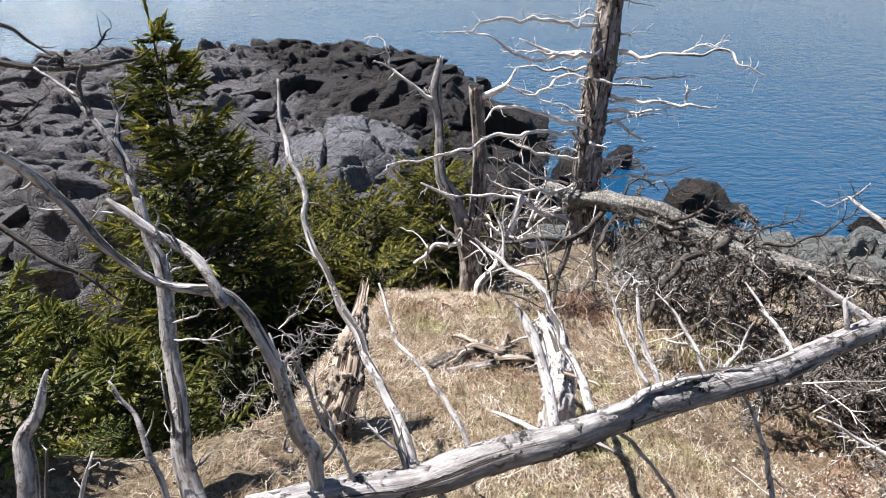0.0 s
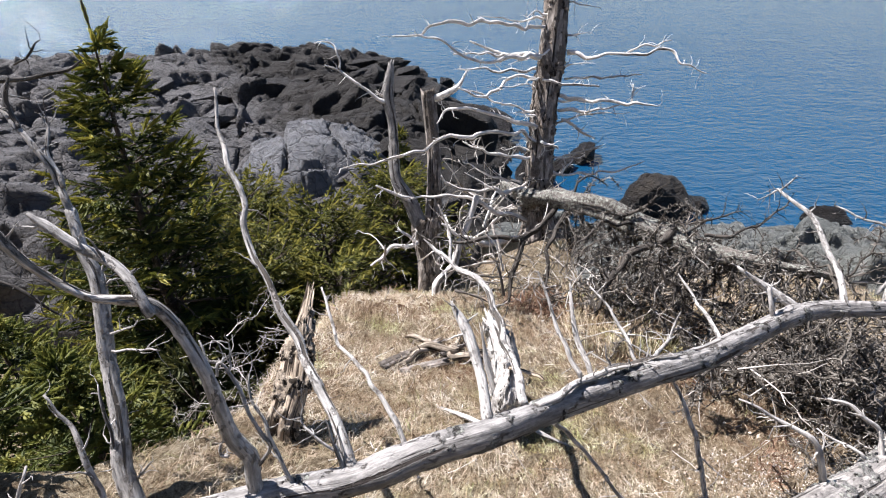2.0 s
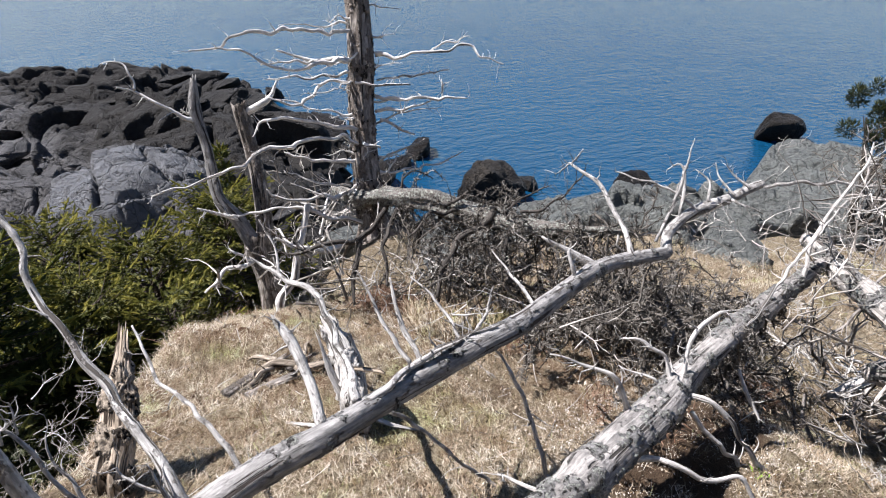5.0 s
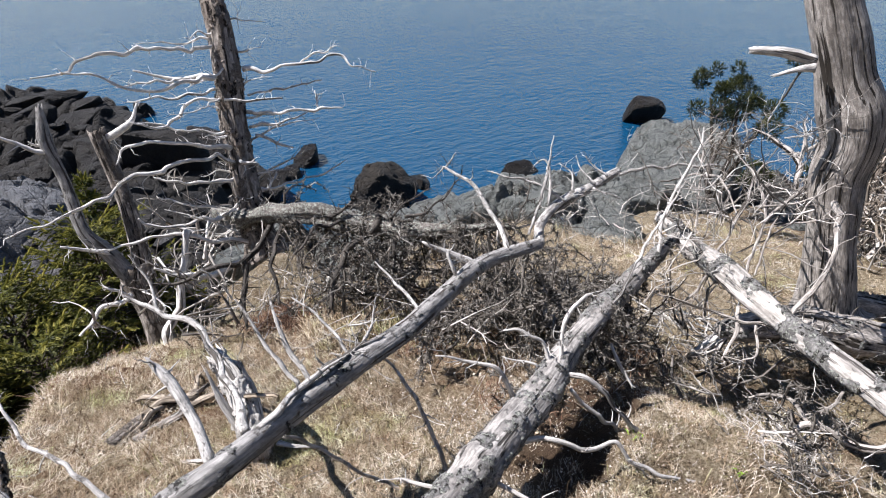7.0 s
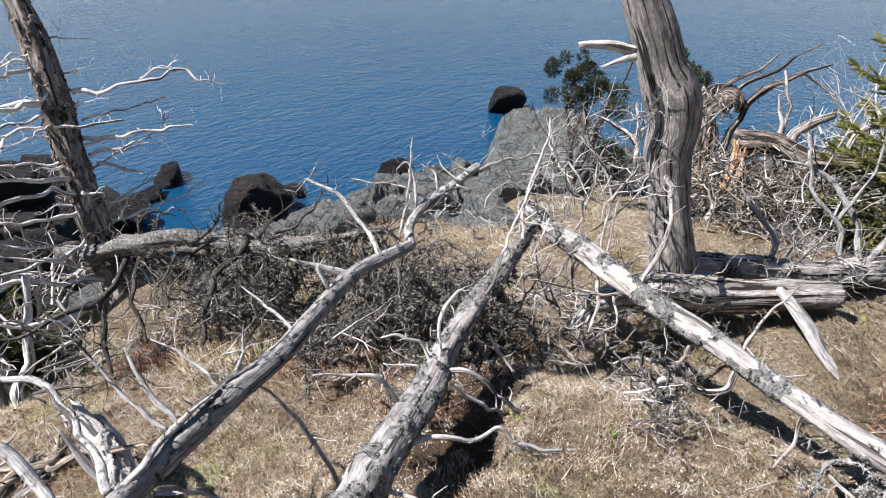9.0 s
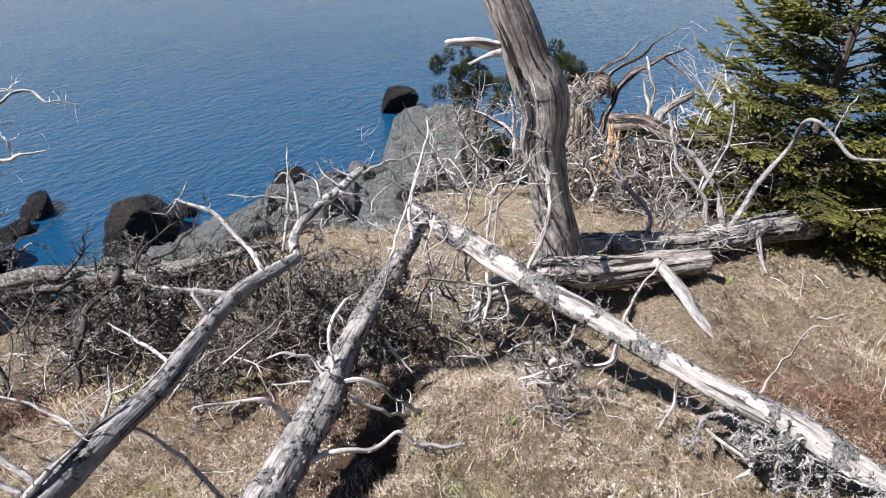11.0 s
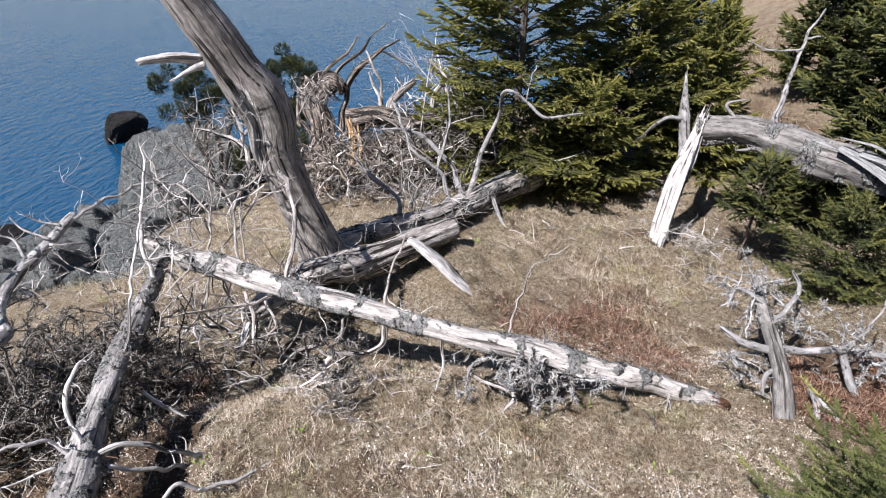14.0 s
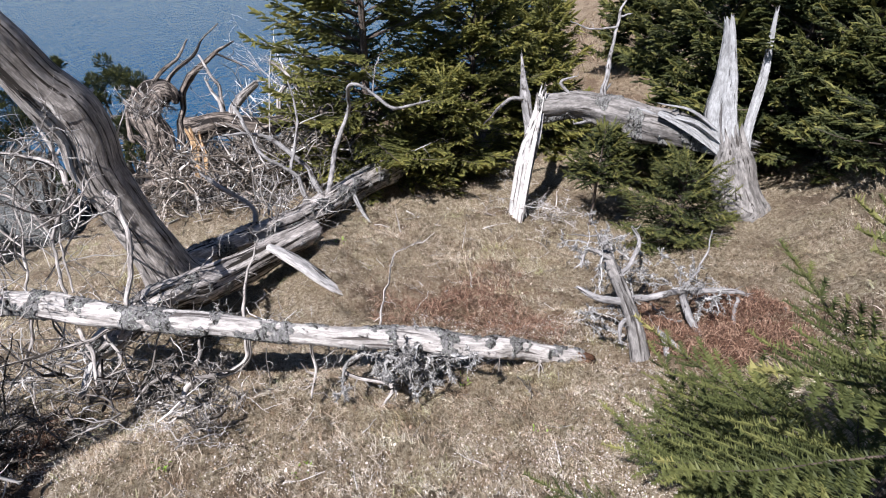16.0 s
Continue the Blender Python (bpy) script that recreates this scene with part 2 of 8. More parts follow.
def rock_material(name, light, dark, band, tint, weed=None):
    """Jointed rock with veins, blotches and a dark wet band near the water."""
    n = Nodes(name)
    c = n.node("NewGeometry").outputs["Position"]
    mott = n.noise(c, 2.2, 8, 0.68)
    color = n.mix(n.ramp(mott, [(0.40, (0, 0, 0)), (0.60, (1, 1, 1))]), dark, light)
    color = n.mix(n.ramp(n.noise(c, 14, 7, 0.75), [(0.40, (0, 0, 0)), (0.68, (1, 1, 1))]), color, tint)
    fine = n.noise(c, 70, 6, 0.8)
    color = n.mix(0.45, color, n.mix(fine, dark, light))
    warp = n.node("TexNoise")
    warp.inputs["Scale"].default_value, warp.inputs["Detail"].default_value = 2.5, 5
    n.link(c, warp.inputs["Vector"])
    c2 = n.mix(0.35, c, n.mix(1.0, c, warp.outputs["Color"], "ADD"))
    crk = n.ramp(n.voronoi(c2, 1.4, "DISTANCE_TO_EDGE"), [(0.0, (1, 1, 1)), (0.022, (0, 0, 0))])
    turned = n.node("Mapping")
    turned.inputs["Rotation"].default_value = (0.3, 0.2, 0.7)
    turned.inputs["Scale"].default_value = (0.5, 1.7, 1.2)
    n.link(c2, turned.inputs["Vector"])
    crk = n.math("MAXIMUM", crk, n.ramp(n.voronoi(turned.outputs["Vector"], 1.5, "DISTANCE_TO_EDGE"), [(0.0, (1, 1, 1)), (0.022, (0, 0, 0))]))
    color = n.mix(n.math("MULTIPLY", crk, 0.42), color, (0.012, 0.012, 0.012))
    sep = n.node("SeparateXYZ")
    n.link(c, sep.inputs[0])
    level = n.math("ADD", sep.outputs["Z"], n.math("MULTIPLY", mott, 1.6))
    tide = n.ramp(n.math("MULTIPLY", n.math("ADD", level, 5.4), 0.2), [(0.44, (1, 1, 1)), (0.60, (0, 0, 0))])
    color = n.mix(tide, color, band)
    if weed:
        across = n.math("ADD", n.math("MULTIPLY", sep.outputs["X"], weed[0]), n.math("MULTIPLY", sep.outputs["Y"], weed[1]))
        zone = n.ramp(n.math("ADD", n.math("ADD", across, weed[2]), n.math("MULTIPLY", n.noise(c, 0.8, 6, 0.7), 0.6)), [(0.45, (0, 0, 0)), (0.62, (1, 1, 1))])
        color = n.mix(n.math("MULTIPLY", zone, 0.85), color, n.mix(mott, (0.006, 0.005, 0.004), (0.034, 0.029, 0.022)))
    height = n.math("ADD", n.math("ADD", n.math("MULTIPLY", n.noise(c, 2.6, 8, 0.72), 2.2), n.math("MULTIPLY", n.noise(c, 9, 8, 0.75), 0.9)), n.math("MULTIPLY", fine, 0.25))
    height = n.math("SUBTRACT", height, n.math("MULTIPLY", crk, 0.5))
    r = n.math("SUBTRACT", 0.8, n.math("MULTIPLY", tide, 0.35))
    mat = n.finish(color, 0.8, height, 1.0, 0.28, 0.25)
    n.link(r, n.bsdf.inputs["Roughness"])
    return mat


ROCK = rock_material("shore_rock", (0.20, 0.196, 0.196), (0.04, 0.038, 0.04), (0.018, 0.015, 0.012), (0.26, 0.25, 0.24), (0.09, 0.05, -0.25))
PALEROCK = rock_material("grey_green_rock", (0.285, 0.305, 0.28), (0.085, 0.094, 0.086), (0.035, 0.03, 0.025), (0.38, 0.37, 0.34))
BLUEROCK = rock_material("blue_grey_rock", (0.34, 0.355, 0.38), (0.085, 0.088, 0.096), (0.035, 0.03, 0.025), (0.31, 0.30, 0.29))
SEAROCK = rock_material("weedy_rock", (0.06, 0.05, 0.038), (0.026, 0.022, 0.018), (0.022, 0.018, 0.014), (0.085, 0.07, 0.05))


def water_material():
    n = Nodes("sea_water")
    c = n.coords(None, (0.8, 1.25, 1))
    swell = n.noise(c, 0.55, 3, 0.5)
    chop = n.noise(c, 2.6, 4, 0.6)
    ripple = n.noise(c, 6.5, 4, 0.6)
    height = n.math("ADD", n.math("ADD", n.math("MULTIPLY", swell, 0.6), n.math("MULTIPLY", chop, 0.76)), n.math("MULTIPLY", ripple, 0.32))
    color = n.mix(n.noise(n.coords(), 0.05, 3, 0.5), (0.003, 0.035, 0.080), (0.004, 0.049, 0.105))
    mat = n.finish(color, 0.06, height, 1.0, 0.15, 0.5)
    n.bsdf.inputs["IOR"].default_value = 1.33
    return mat


SEA = water_material()


# ---- mesh helpers ----
def mesh_object(name, verts, faces, material, parent=None, label="", attribute=None, smooth=True):
    me = bpy.data.meshes.new(name)
    verts = np.asarray(verts, np.float32)
    if isinstance(faces, np.ndarray):
        k = faces.shape[1]
        me.vertices.add(len(verts))
        me.vertices.foreach_set("co", verts.ravel())
        me.loops.add(faces.size)
        me.loops.foreach_set("vertex_index", faces.ravel().astype(np.int32))
        me.polygons.add(len(faces))
        me.polygons.foreach_set("loop_start", np.arange(0, faces.size, k, dtype=np.int32))
        me.update(calc_edges=True)
    else:
        me.from_pydata(verts.tolist(), [], faces)
    if attribute is not None:
        a = me.attributes.new("grain", "FLOAT_VECTOR", "POINT")
        a.data.foreach_set("vector", np.asarray(attribute, np.float32).ravel())
    if smooth:
        me.polygons.foreach_set("use_smooth", np.ones(len(me.polygons), bool))
    me.materials.append(material)
    ob = new(name, me)
    if parent is not None:
        ob.parent = parent
    if label:
        ob["label"] = label
    return ob


def part(name, bm, material, parent, label=""):
    me = bpy.data.meshes.new(name)
    bm.to_mesh(me)
    bm.free()
    me.materials.append(material)
    ob = new(name, me)
    ob.parent = parent
    if label:
        ob["label"] = label
    return ob


def thing(name, label, category, place=(0, 0, 0), group="", kind=""):
    root = new(name)
    root.empty_display_size = 0.1
    return tagged(root, label, category, group, kind)


def spline(ctrl, step):
    """Catmull-Rom through control points of any width, about step apart."""
    c = np.asarray(ctrl, float)
    if len(c) == 2:
        c = np.array([c[0], (c[0] + c[1]) / 2, c[1]])
    c = np.vstack([2 * c[0] - c[1], c, 2 * c[-1] - c[-2]])
    out = []
    for i in range(1, len(c) - 2):
        n = max(2, int(np.linalg.norm(c[i + 1, :3] - c[i, :3]) / step))
        t = np.arange(n)[:, None] / n
        p0, p1, p2, p3 = c[i - 1 : i + 3]
        out.append(0.5 * (2 * p1 + (p2 - p0) * t + (2 * p0 - 5 * p1 + 4 * p2 - p3) * t**2 + (3 * p1 - p0 - 3 * p2 + p3) * t**3))
    out.append(c[-2][None])
    return np.vstack(out)


def tube(path, radius, sides, rng, lump=0.1, flute=0.0, jag=0.0, flare=0.0, flat=1.0, twist=0.5):
    """A grown limb: vertices, quads and the grain coordinate. jag: length of the splinters at its end; flare: swelling at its foot."""
    n = len(path)
    tan = np.gradient(path, axis=0)
    tan /= np.linalg.norm(tan, axis=1, keepdims=True) + 1e-9
    side = np.cross(tan[0], (0.31, 0.2, 0.93))
    if np.linalg.norm(side) < 0.2:
        side = np.cross(tan[0], (1, 0, 0))
    along = np.concatenate([[0], np.cumsum(np.linalg.norm(np.diff(path, axis=0), axis=1))])
    ang = np.linspace(0, 2 * np.pi, sides, endpoint=False)
    ph = rng.uniform(0, 6.28, 8)
    verts, grain = [], []
    for i in range(n):
        side = side - tan[i] * (side @ tan[i])
        side /= np.linalg.norm(side)
        other = np.cross(tan[i], side)
        s = along[i]
        wob = lump * (0.6 * np.sin(2 * ang + ph[0] + s * 3.1) + 0.5 * np.sin(3 * ang + ph[1] - s * 4.3) + 0.4 * np.sin(ang + ph[2] + s * 9.0))
        if flute:
            wob = wob + flute * (np.sin(7 * ang + ph[3] + s * twist) + 0.7 * np.sin(11 * ang + ph[4] + s * twist * 1.3) + 0.8 * np.sin(4 * ang + ph[5] + s * twist)) * 0.5
        r = radius[i] * (1 + wob + 0.035 * min(1.0, 0.035 / radius[i]) * rng.normal(size=sides))
        if flare:
            k = math.exp(-s / (flare * 1.1))
            r = r * (1 + 0.65 * k * (1 + 0.55 * np.sin(5 * ang + ph[6])))
        off = np.outer(np.cos(ang) * r, side) + np.outer(np.sin(ang) * r * flat, other)
        verts.append(path[i] + off)
        grain.append(np.stack([np.cos(ang) * radius[i], np.sin(ang) * radius[i], np.full(sides, s)], 1) + ph[7])
    verts, grain = np.array(verts), np.array(grain)
    if jag:
        spike = rng.uniform(0, 1, sides) ** 1.7
        spike = np.maximum(spike, 0.6 * np.roll(spike, 1))
        back = max(1, n // 5)
        for j, i in enumerate(range(n - back, n)):
            verts[i] += tan[-1] * (spike * jag * ((j + 1) / back) ** 2)[:, None]
    idx = np.arange(n * sides).reshape(n, sides)
    a, b = idx[:-1], np.roll(idx[:-1], -1, 1)
    d, c = idx[1:], np.roll(idx[1:], -1, 1)
    faces = np.stack([a, b, c, d], -1).reshape(-1, 4)
    verts, grain = verts.reshape(-1, 3), grain.reshape(-1, 3)
    m = len(verts)
    verts = np.vstack([verts, path[0] - tan[0] * radius[0] * 0.25, path[-1] + tan[-1] * radius[-1] * (0.6 if not jag else -0.5)])
    grain = np.vstack([grain, grain[:1], grain[-1:]])
    low = np.stack([np.roll(idx[0], -1), idx[0], np.full(sides, m), np.full(sides, m)], 1)
    top = np.stack([idx[-1], np.roll(idx[-1], -1), np.full(sides, m + 1), np.full(sides, m + 1)], 1)
    return verts, faces, low[:, :3], top[:, :3], grain


class Pile:
    """Gathers tubes into one mesh."""

    def __init__(self):
        self.v, self.q, self.t, self.g, self.n = [], [], [], [], 0

    def add(self, path, radius, sides, rng, **kw):
        v, f, low, top, g = tube(path, radius, sides, rng, **kw)
        self.v.append(v), self.g.append(g)
        self.q.append(f + self.n), self.t.append(low + self.n), self.t.append(top + self.n)
        self.n += len(v)

    def build(self, name, material, parent=None, label=""):
        q, t = np.vstack(self.q), np.vstack(self.t)
        return mesh_object(name, np.vstack(self.v), q.tolist() + t.tolist(), material, parent, label, np.vstack(self.g))


def twiglets(pile, path, radius, rng, count, length, thin=0.35):
    """Small side shoots and broken stubs along a limb."""
    for _ in range(count):
        i = rng.integers(int(len(path) * 0.25), len(path))
        t = path[min(i + 1, len(path) - 1)] - path[max(i - 1, 0)]
        t /= np.linalg.norm(t) + 1e-9
        way = np.cross(t, rng.normal(size=3))
        way = way / (np.linalg.norm(way) + 1e-9) + t * rng.uniform(0.0, 1.0) + np.array([0, 0, 0.2])
        way /= np.linalg.norm(way)
        size = length * rng.uniform(0.25, 1.0)
        steps = 6
        pts = [path[i]]
        for _k in range(steps):
            way = way + rng.normal(0, 0.28, 3)
            way /= np.linalg.norm(way)
            pts.append(pts[-1] + way * size / steps)
        r0 = min(radius[i] * thin + 0.0012, 0.008)
        if rng.random() < 0.3:
            pts, r0 = [path[i] + (p - path[i]) * 0.25 for p in pts], min(radius[i] * 0.55, 0.014)
        pile.add(np.array(pts), np.linspace(r0, 0.0008, steps + 1), 5, rng, lump=0.05)


def limb(parent, name, ctrl, material, rng, step=0.03, sides=10, twigs=0, twig_length=0.15, wiggle=0.5, knots=0.24, **kw):
    s = spline(ctrl, step)
    path, radius = s[:, :3].copy(), np.maximum(s[:, 3], 0.0012)
    n = len(path)
    s_at = np.concatenate([[0], np.cumsum(np.linalg.norm(np.diff(path, axis=0), axis=1))])
    bends = np.linspace(0, s_at[-1], max(3, int(s_at[-1] / (radius.mean() * 5 + 0.02))))
    fade = np.clip(np.minimum(s_at, s_at[-1] - s_at) / (s_at[-1] * 0.1 + 1e-6), 0, 1)[:, None]
    wave = np.stack([np.interp(s_at, bends, rng.normal(0, 1, len(bends))) for _ in range(4)], 1)
    if n > 8:
        for _ in range(1):
            wave[1:-1] = (wave[:-2] + 2 * wave[1:-1] + wave[2:]) / 4
    path += wave[:, :3] * fade * (radius[:, None] * 0.22 + 0.004) * wiggle
    radius = radius * (1 + 0.25 * knots * wave[:, 3])
    for at in rng.uniform(0, s_at[-1], int(s_at[-1] / (radius.mean() * 14 + 0.05))):
        radius = radius * (1 + rng.uniform(0.2, 1.0) * knots * np.exp(-(((s_at - at) / (radius.mean() * 0.9 + 0.004)) ** 2)))
    pile = Pile()
    pile.add(path, radius, sides, rng, **kw)
    made = pile.build(name, material, parent)
    if twigs:
        small = Pile()
        twiglets(small, path, radius, rng, twigs, twig_length)
        tagged(small.build("twigs", material, made), kind="stuff")
    return made


def bark_plates(log, sides, material, seed, cover=0.0, lift=0.008, scale=9.0, label=""):
    """Flakes of bark and lichen standing proud of a log's surface, in one crusty layer."""
    g = np.random.default_rng(seed)
    co = np.array([v.co for v in log.data.vertices])
    n = (len(co) - 2) // sides
    ring = co[: n * sides].reshape(n, sides, 3)
    fine = 2
    ring = np.concatenate([ring, ring[:, :1]], 1)
    ring = np.stack([ring[:, :-1] * (1 - k / fine) + ring[:, 1:] * k / fine for k in range(fine)], 2).reshape(n, -1, 3)
    ring = np.stack([ring[:-1] * (1 - k / fine) + ring[1:] * k / fine for k in range(fine)], 1).reshape((n - 1) * fine, -1, 3)
    rows, m = ring.shape[:2]
    centre = ring.mean(1, keepdims=True)
    out = ring - centre
    out /= np.linalg.norm(out, axis=2, keepdims=True) + 1e-9
    p = ring.reshape(-1, 3)
    field = np.array([noise.fractal(Vector(q) * scale + Vector((seed, 0, 0)), 1.0, 2.1, 5) for q in p]).reshape(rows, m)
    rough = g.normal(0, 1, (rows, m))
    up = np.clip((field - cover) / 0.06, 0, 1)
    v = ring + out * ((up - 0.4) * lift * (1 + 0.45 * rough))[..., None]
    idx = np.arange(rows * m).reshape(rows, m)
    f = np.stack([idx[:-1], np.roll(idx[:-1], -1, 1), np.roll(idx[1:], -1, 1), idx[1:]], -1).reshape(-1, 4)
    f = f[(up.ravel()[f] > 0).any(1)]
    used = np.unique(f)
    back = np.zeros(rows * m, int)
    back[used] = np.arange(len(used))
    skin = v.reshape(-1, 3)[used]
    return tagged(mesh_object("bark", skin, back[f], material, log, label, skin, smooth=False), kind="stuff")


def strands(name, label, material, paths, radii, rng, category="brush", sides=3, parent=None):
    """Many thin twigs at once: paths (m, n, 3), radii (m, n)."""
    m, n, _ = paths.shape
    tan = np.gradient(paths, axis=1)
    tan /= np.linalg.norm(tan, axis=2, keepdims=True) + 1e-9
    ref = rng.normal(size=(m, 1, 3))
    u = np.cross(tan, ref)
    u /= np.linalg.norm(u, axis=2, keepdims=True) + 1e-9
    w = np.cross(tan, u)
    ang = np.linspace(0, 2 * np.pi, sides, endpoint=False)
    knob = 1 + 0.25 * rng.normal(size=(m, n, sides, 1))
    v = paths[:, :, None] + radii[:, :, None, None] * knob * (np.cos(ang)[None, None, :, None] * u[:, :, None] + np.sin(ang)[None, None, :, None] * w[:, :, None])
    idx = np.arange(m * n * sides).reshape(m, n, sides)
    a, b = idx[:, :-1], np.roll(idx[:, :-1], -1, 2)
    d, c = idx[:, 1:], np.roll(idx[:, 1:], -1, 2)
    f = np.stack([a, b, c, d], -1).reshape(-1, 4)
    return tagged(mesh_object(name, v.reshape(-1, 3), f, material, parent), label, category, kind="stuff")


def wander(start, way, length, steps, rng, stray=0.3, fall=0.0):
    """m wandering lines from start (m, 3) along way (m, 3)."""
    p, d, out = start.copy(), way / (np.linalg.norm(way, axis=1, keepdims=True) + 1e-9), [start.copy()]
    for _ in range(steps):
        d = d + rng.normal(0, stray, d.shape) - np.array([0, 0, fall])
        d /= np.linalg.norm(d, axis=1, keepdims=True) + 1e-9
        p = p + d * (length / steps)[:, None]
        out.append(p.copy())
    return np.stack(out, 1)


def brush(name, label, material, starts, ways, length, thick, seed, forks=7, fork_length=0.35, stray=0.28, fall=0.03, category="brush", again=3):
    """A tangle of dead twigs: stems, side twigs, and their side twigs."""
    g = np.random.default_rng(seed)
    m = len(starts)
    ln = length * g.uniform(0.5, 1.2, m)
    stems = wander(starts, ways, ln, 4, g, stray, fall)
    r = thick * g.uniform(0.6, 1.2, m)
    sets = [(stems, r)]
    for count, share, thin in ((forks, fork_length, 0.5), (again, fork_length * 0.5, 0.6)):
        base, rad = sets[-1]
        k = g.integers(1, 5, (len(base), count))
        who = np.repeat(np.arange(len(base)), count)
        at = base[who, k.ravel()]
        along = at - base[who, k.ravel() - 1]
        along /= np.linalg.norm(along, axis=1, keepdims=True) + 1e-9
        w = along * 0.6 + g.normal(0, 0.65, at.shape)
        sets.append((wander(at, w, length * share * g.uniform(0.4, 1.2, len(at)), 4, g, stray, fall), rad[who] * thin))
    paths = np.concatenate([s for s, _ in sets])
    radii = np.concatenate([np.outer(q, np.linspace(1, 0.3, 5)) for _, q in sets])
    return strands(name, label, material, paths, np.maximum(radii, 0.0011), g, category)


def shaggy(name, label, material, starts, ways, length, thick, seed, forks=4, stubs=5, stray=0.34, fall=0.10, stub=0.038, category="brush"):
    """Dead spruce branches furred with lichen: crooked stems set all along with short stubby twigs."""
    g = np.random.default_rng(seed)
    m = len(starts)
    stems = wander(starts, ways, length * g.uniform(0.5, 1.25, m), 7, g, stray, fall)
    who = np.repeat(np.arange(m), forks)
    k = g.integers(1, 7, len(who))
    along = stems[who, k] - stems[who, k - 1]
    along /= np.linalg.norm(along, axis=1, keepdims=True) + 1e-9
    side = wander(stems[who, k], along * 0.5 + g.normal(0, 0.6, along.shape), length * 0.42 * g.uniform(0.4, 1.2, len(who)), 7, g, stray, fall)
    paths = np.concatenate([stems, side])
    thin = np.concatenate([thick * g.uniform(0.6, 1.3, m), thick * 0.5 * g.uniform(0.6, 1.3, len(who))])
    radii = np.outer(thin, np.linspace(1, 0.35, 8))
    a = np.repeat(paths[:, :-1].reshape(-1, 3), stubs, 0)
    b = np.repeat(paths[:, 1:].reshape(-1, 3), stubs, 0)
    at = a + (b - a) * g.random((len(a), 1))
    d = g.normal(0, 1, at.shape) + 0.6 * (b - a) / (np.linalg.norm(b - a, axis=1, keepdims=True) + 1e-9)
    d /= np.linalg.norm(d, axis=1, keepdims=True)
    ends = at + d * (stub * g.uniform(0.35, 1.4, len(at)))[:, None]
    fur = np.stack([at, ends], 1)
    small = np.outer(g.uniform(0.6, 1.3, len(at)), (0.0042, 0.0022))
    root = strands(name, label, material, paths, np.maximum(radii, 0.002), g, category)
    tagged(strands("stubs", "", material, fur, small, g, "", 3, root), kind="stuff")
    return root


def dead_tree(name, label, category, limbs, trunk_wood, branch_wood, seed, trunk=None, branch=None, group="", woods=None, bark=None):
    """A dead tree or log with each branch a part of its own."""
    rng = np.random.default_rng(seed)
    root = thing(name, label, category, group=group)
    for i, (kind, ctrl) in enumerate(limbs):
        if kind in ("trunk", "stem", "stump"):
            opts = dict(step=0.025, sides=28, lump=0.08, flute=0.05, knots=0.12)
            opts.update(trunk or {})
            if kind == "stem":
                opts.update(flare=0, sides=20)
            made = limb(root, kind, ctrl, (woods or {}).get(kind, trunk_wood), rng, **opts)
            if bark and kind == "trunk":
                bark_plates(made, opts["sides"], seed=seed, **bark)
        else:
            opts = dict(step=0.025, sides=10 if kind == "branch" else 8, lump=0.07, twigs=5 if kind == "branch" else 3, twig_length=0.18, wiggle=0.3 if kind == "stub" else 1.35)
            opts.update(branch or {})
            if kind == "stub":
                opts.update(knots=0.08, lump=0.12)
            if kind == "spire":
                opts.update(flat=0.32, jag=0.16, flute=0.16, sides=32, lump=0.12, twigs=0, wiggle=0.2, knots=0.05)
            limb(root, kind, ctrl, (woods or {}).get(kind, branch_wood), rng, **opts)
    return root


# ---- lie of the land ----
SEA_LEVEL = -4.6
SHORE = [(-300, 30), (-60, 26), (-20, 26), (-14, 25), (-9, 26.5), (-5, 27), (-0.8, 27), (2.0, 24.5), (2.9, 19), (3.3, 15.0), (4.2, 11.6), (6.0, 10.6), (9, 10.1), (12.0, 10.4), (14.3, 10.8), (17, 12), (18.5, 10), (18.5, 5), (20.5, 0), (24, -4), (32, -8), (45, -14), (70, -22), (300, -60)]


def smooth(a, b, v):
    k = np.clip((v - a) / (b - a), 0, 1)
    return k * k * (3 - 2 * k)


def from_shore(x, y):
    """Metres inland of the waterline (minus: out at sea)."""
    best = np.full(np.shape(x), 1e9)
    for (ax, ay), (bx, by) in zip(SHORE[:-1], SHORE[1:]):
        dx, dy = bx - ax, by - ay
        t = np.clip(((x - ax) * dx + (y - ay) * dy) / (dx * dx + dy * dy), 0, 1)
        best = np.minimum(best, np.hypot(x - ax - t * dx, y - ay - t * dy))
    line = np.interp(x, [p[0] for p in SHORE], [p[1] for p in SHORE])
    return np.where(y < line, best, -best)


def hollow(x, y):
    """1 in the bare trench beside the flaking log, 0 outside it."""
    u, w = 0.92 * (x - 1.72) + 0.39 * (y - 1.19), 0.39 * (x - 1.72) - 0.92 * (y - 1.19)
    w = w + 0.03 * np.sin(7 * u) + 0.02 * np.sin(17 * u + 1)
    return smooth(0.52, 0.42, w) * smooth(-0.5, 0.05, w) * smooth(0.0, 0.4, u) * smooth(2.7, 2.2, u)


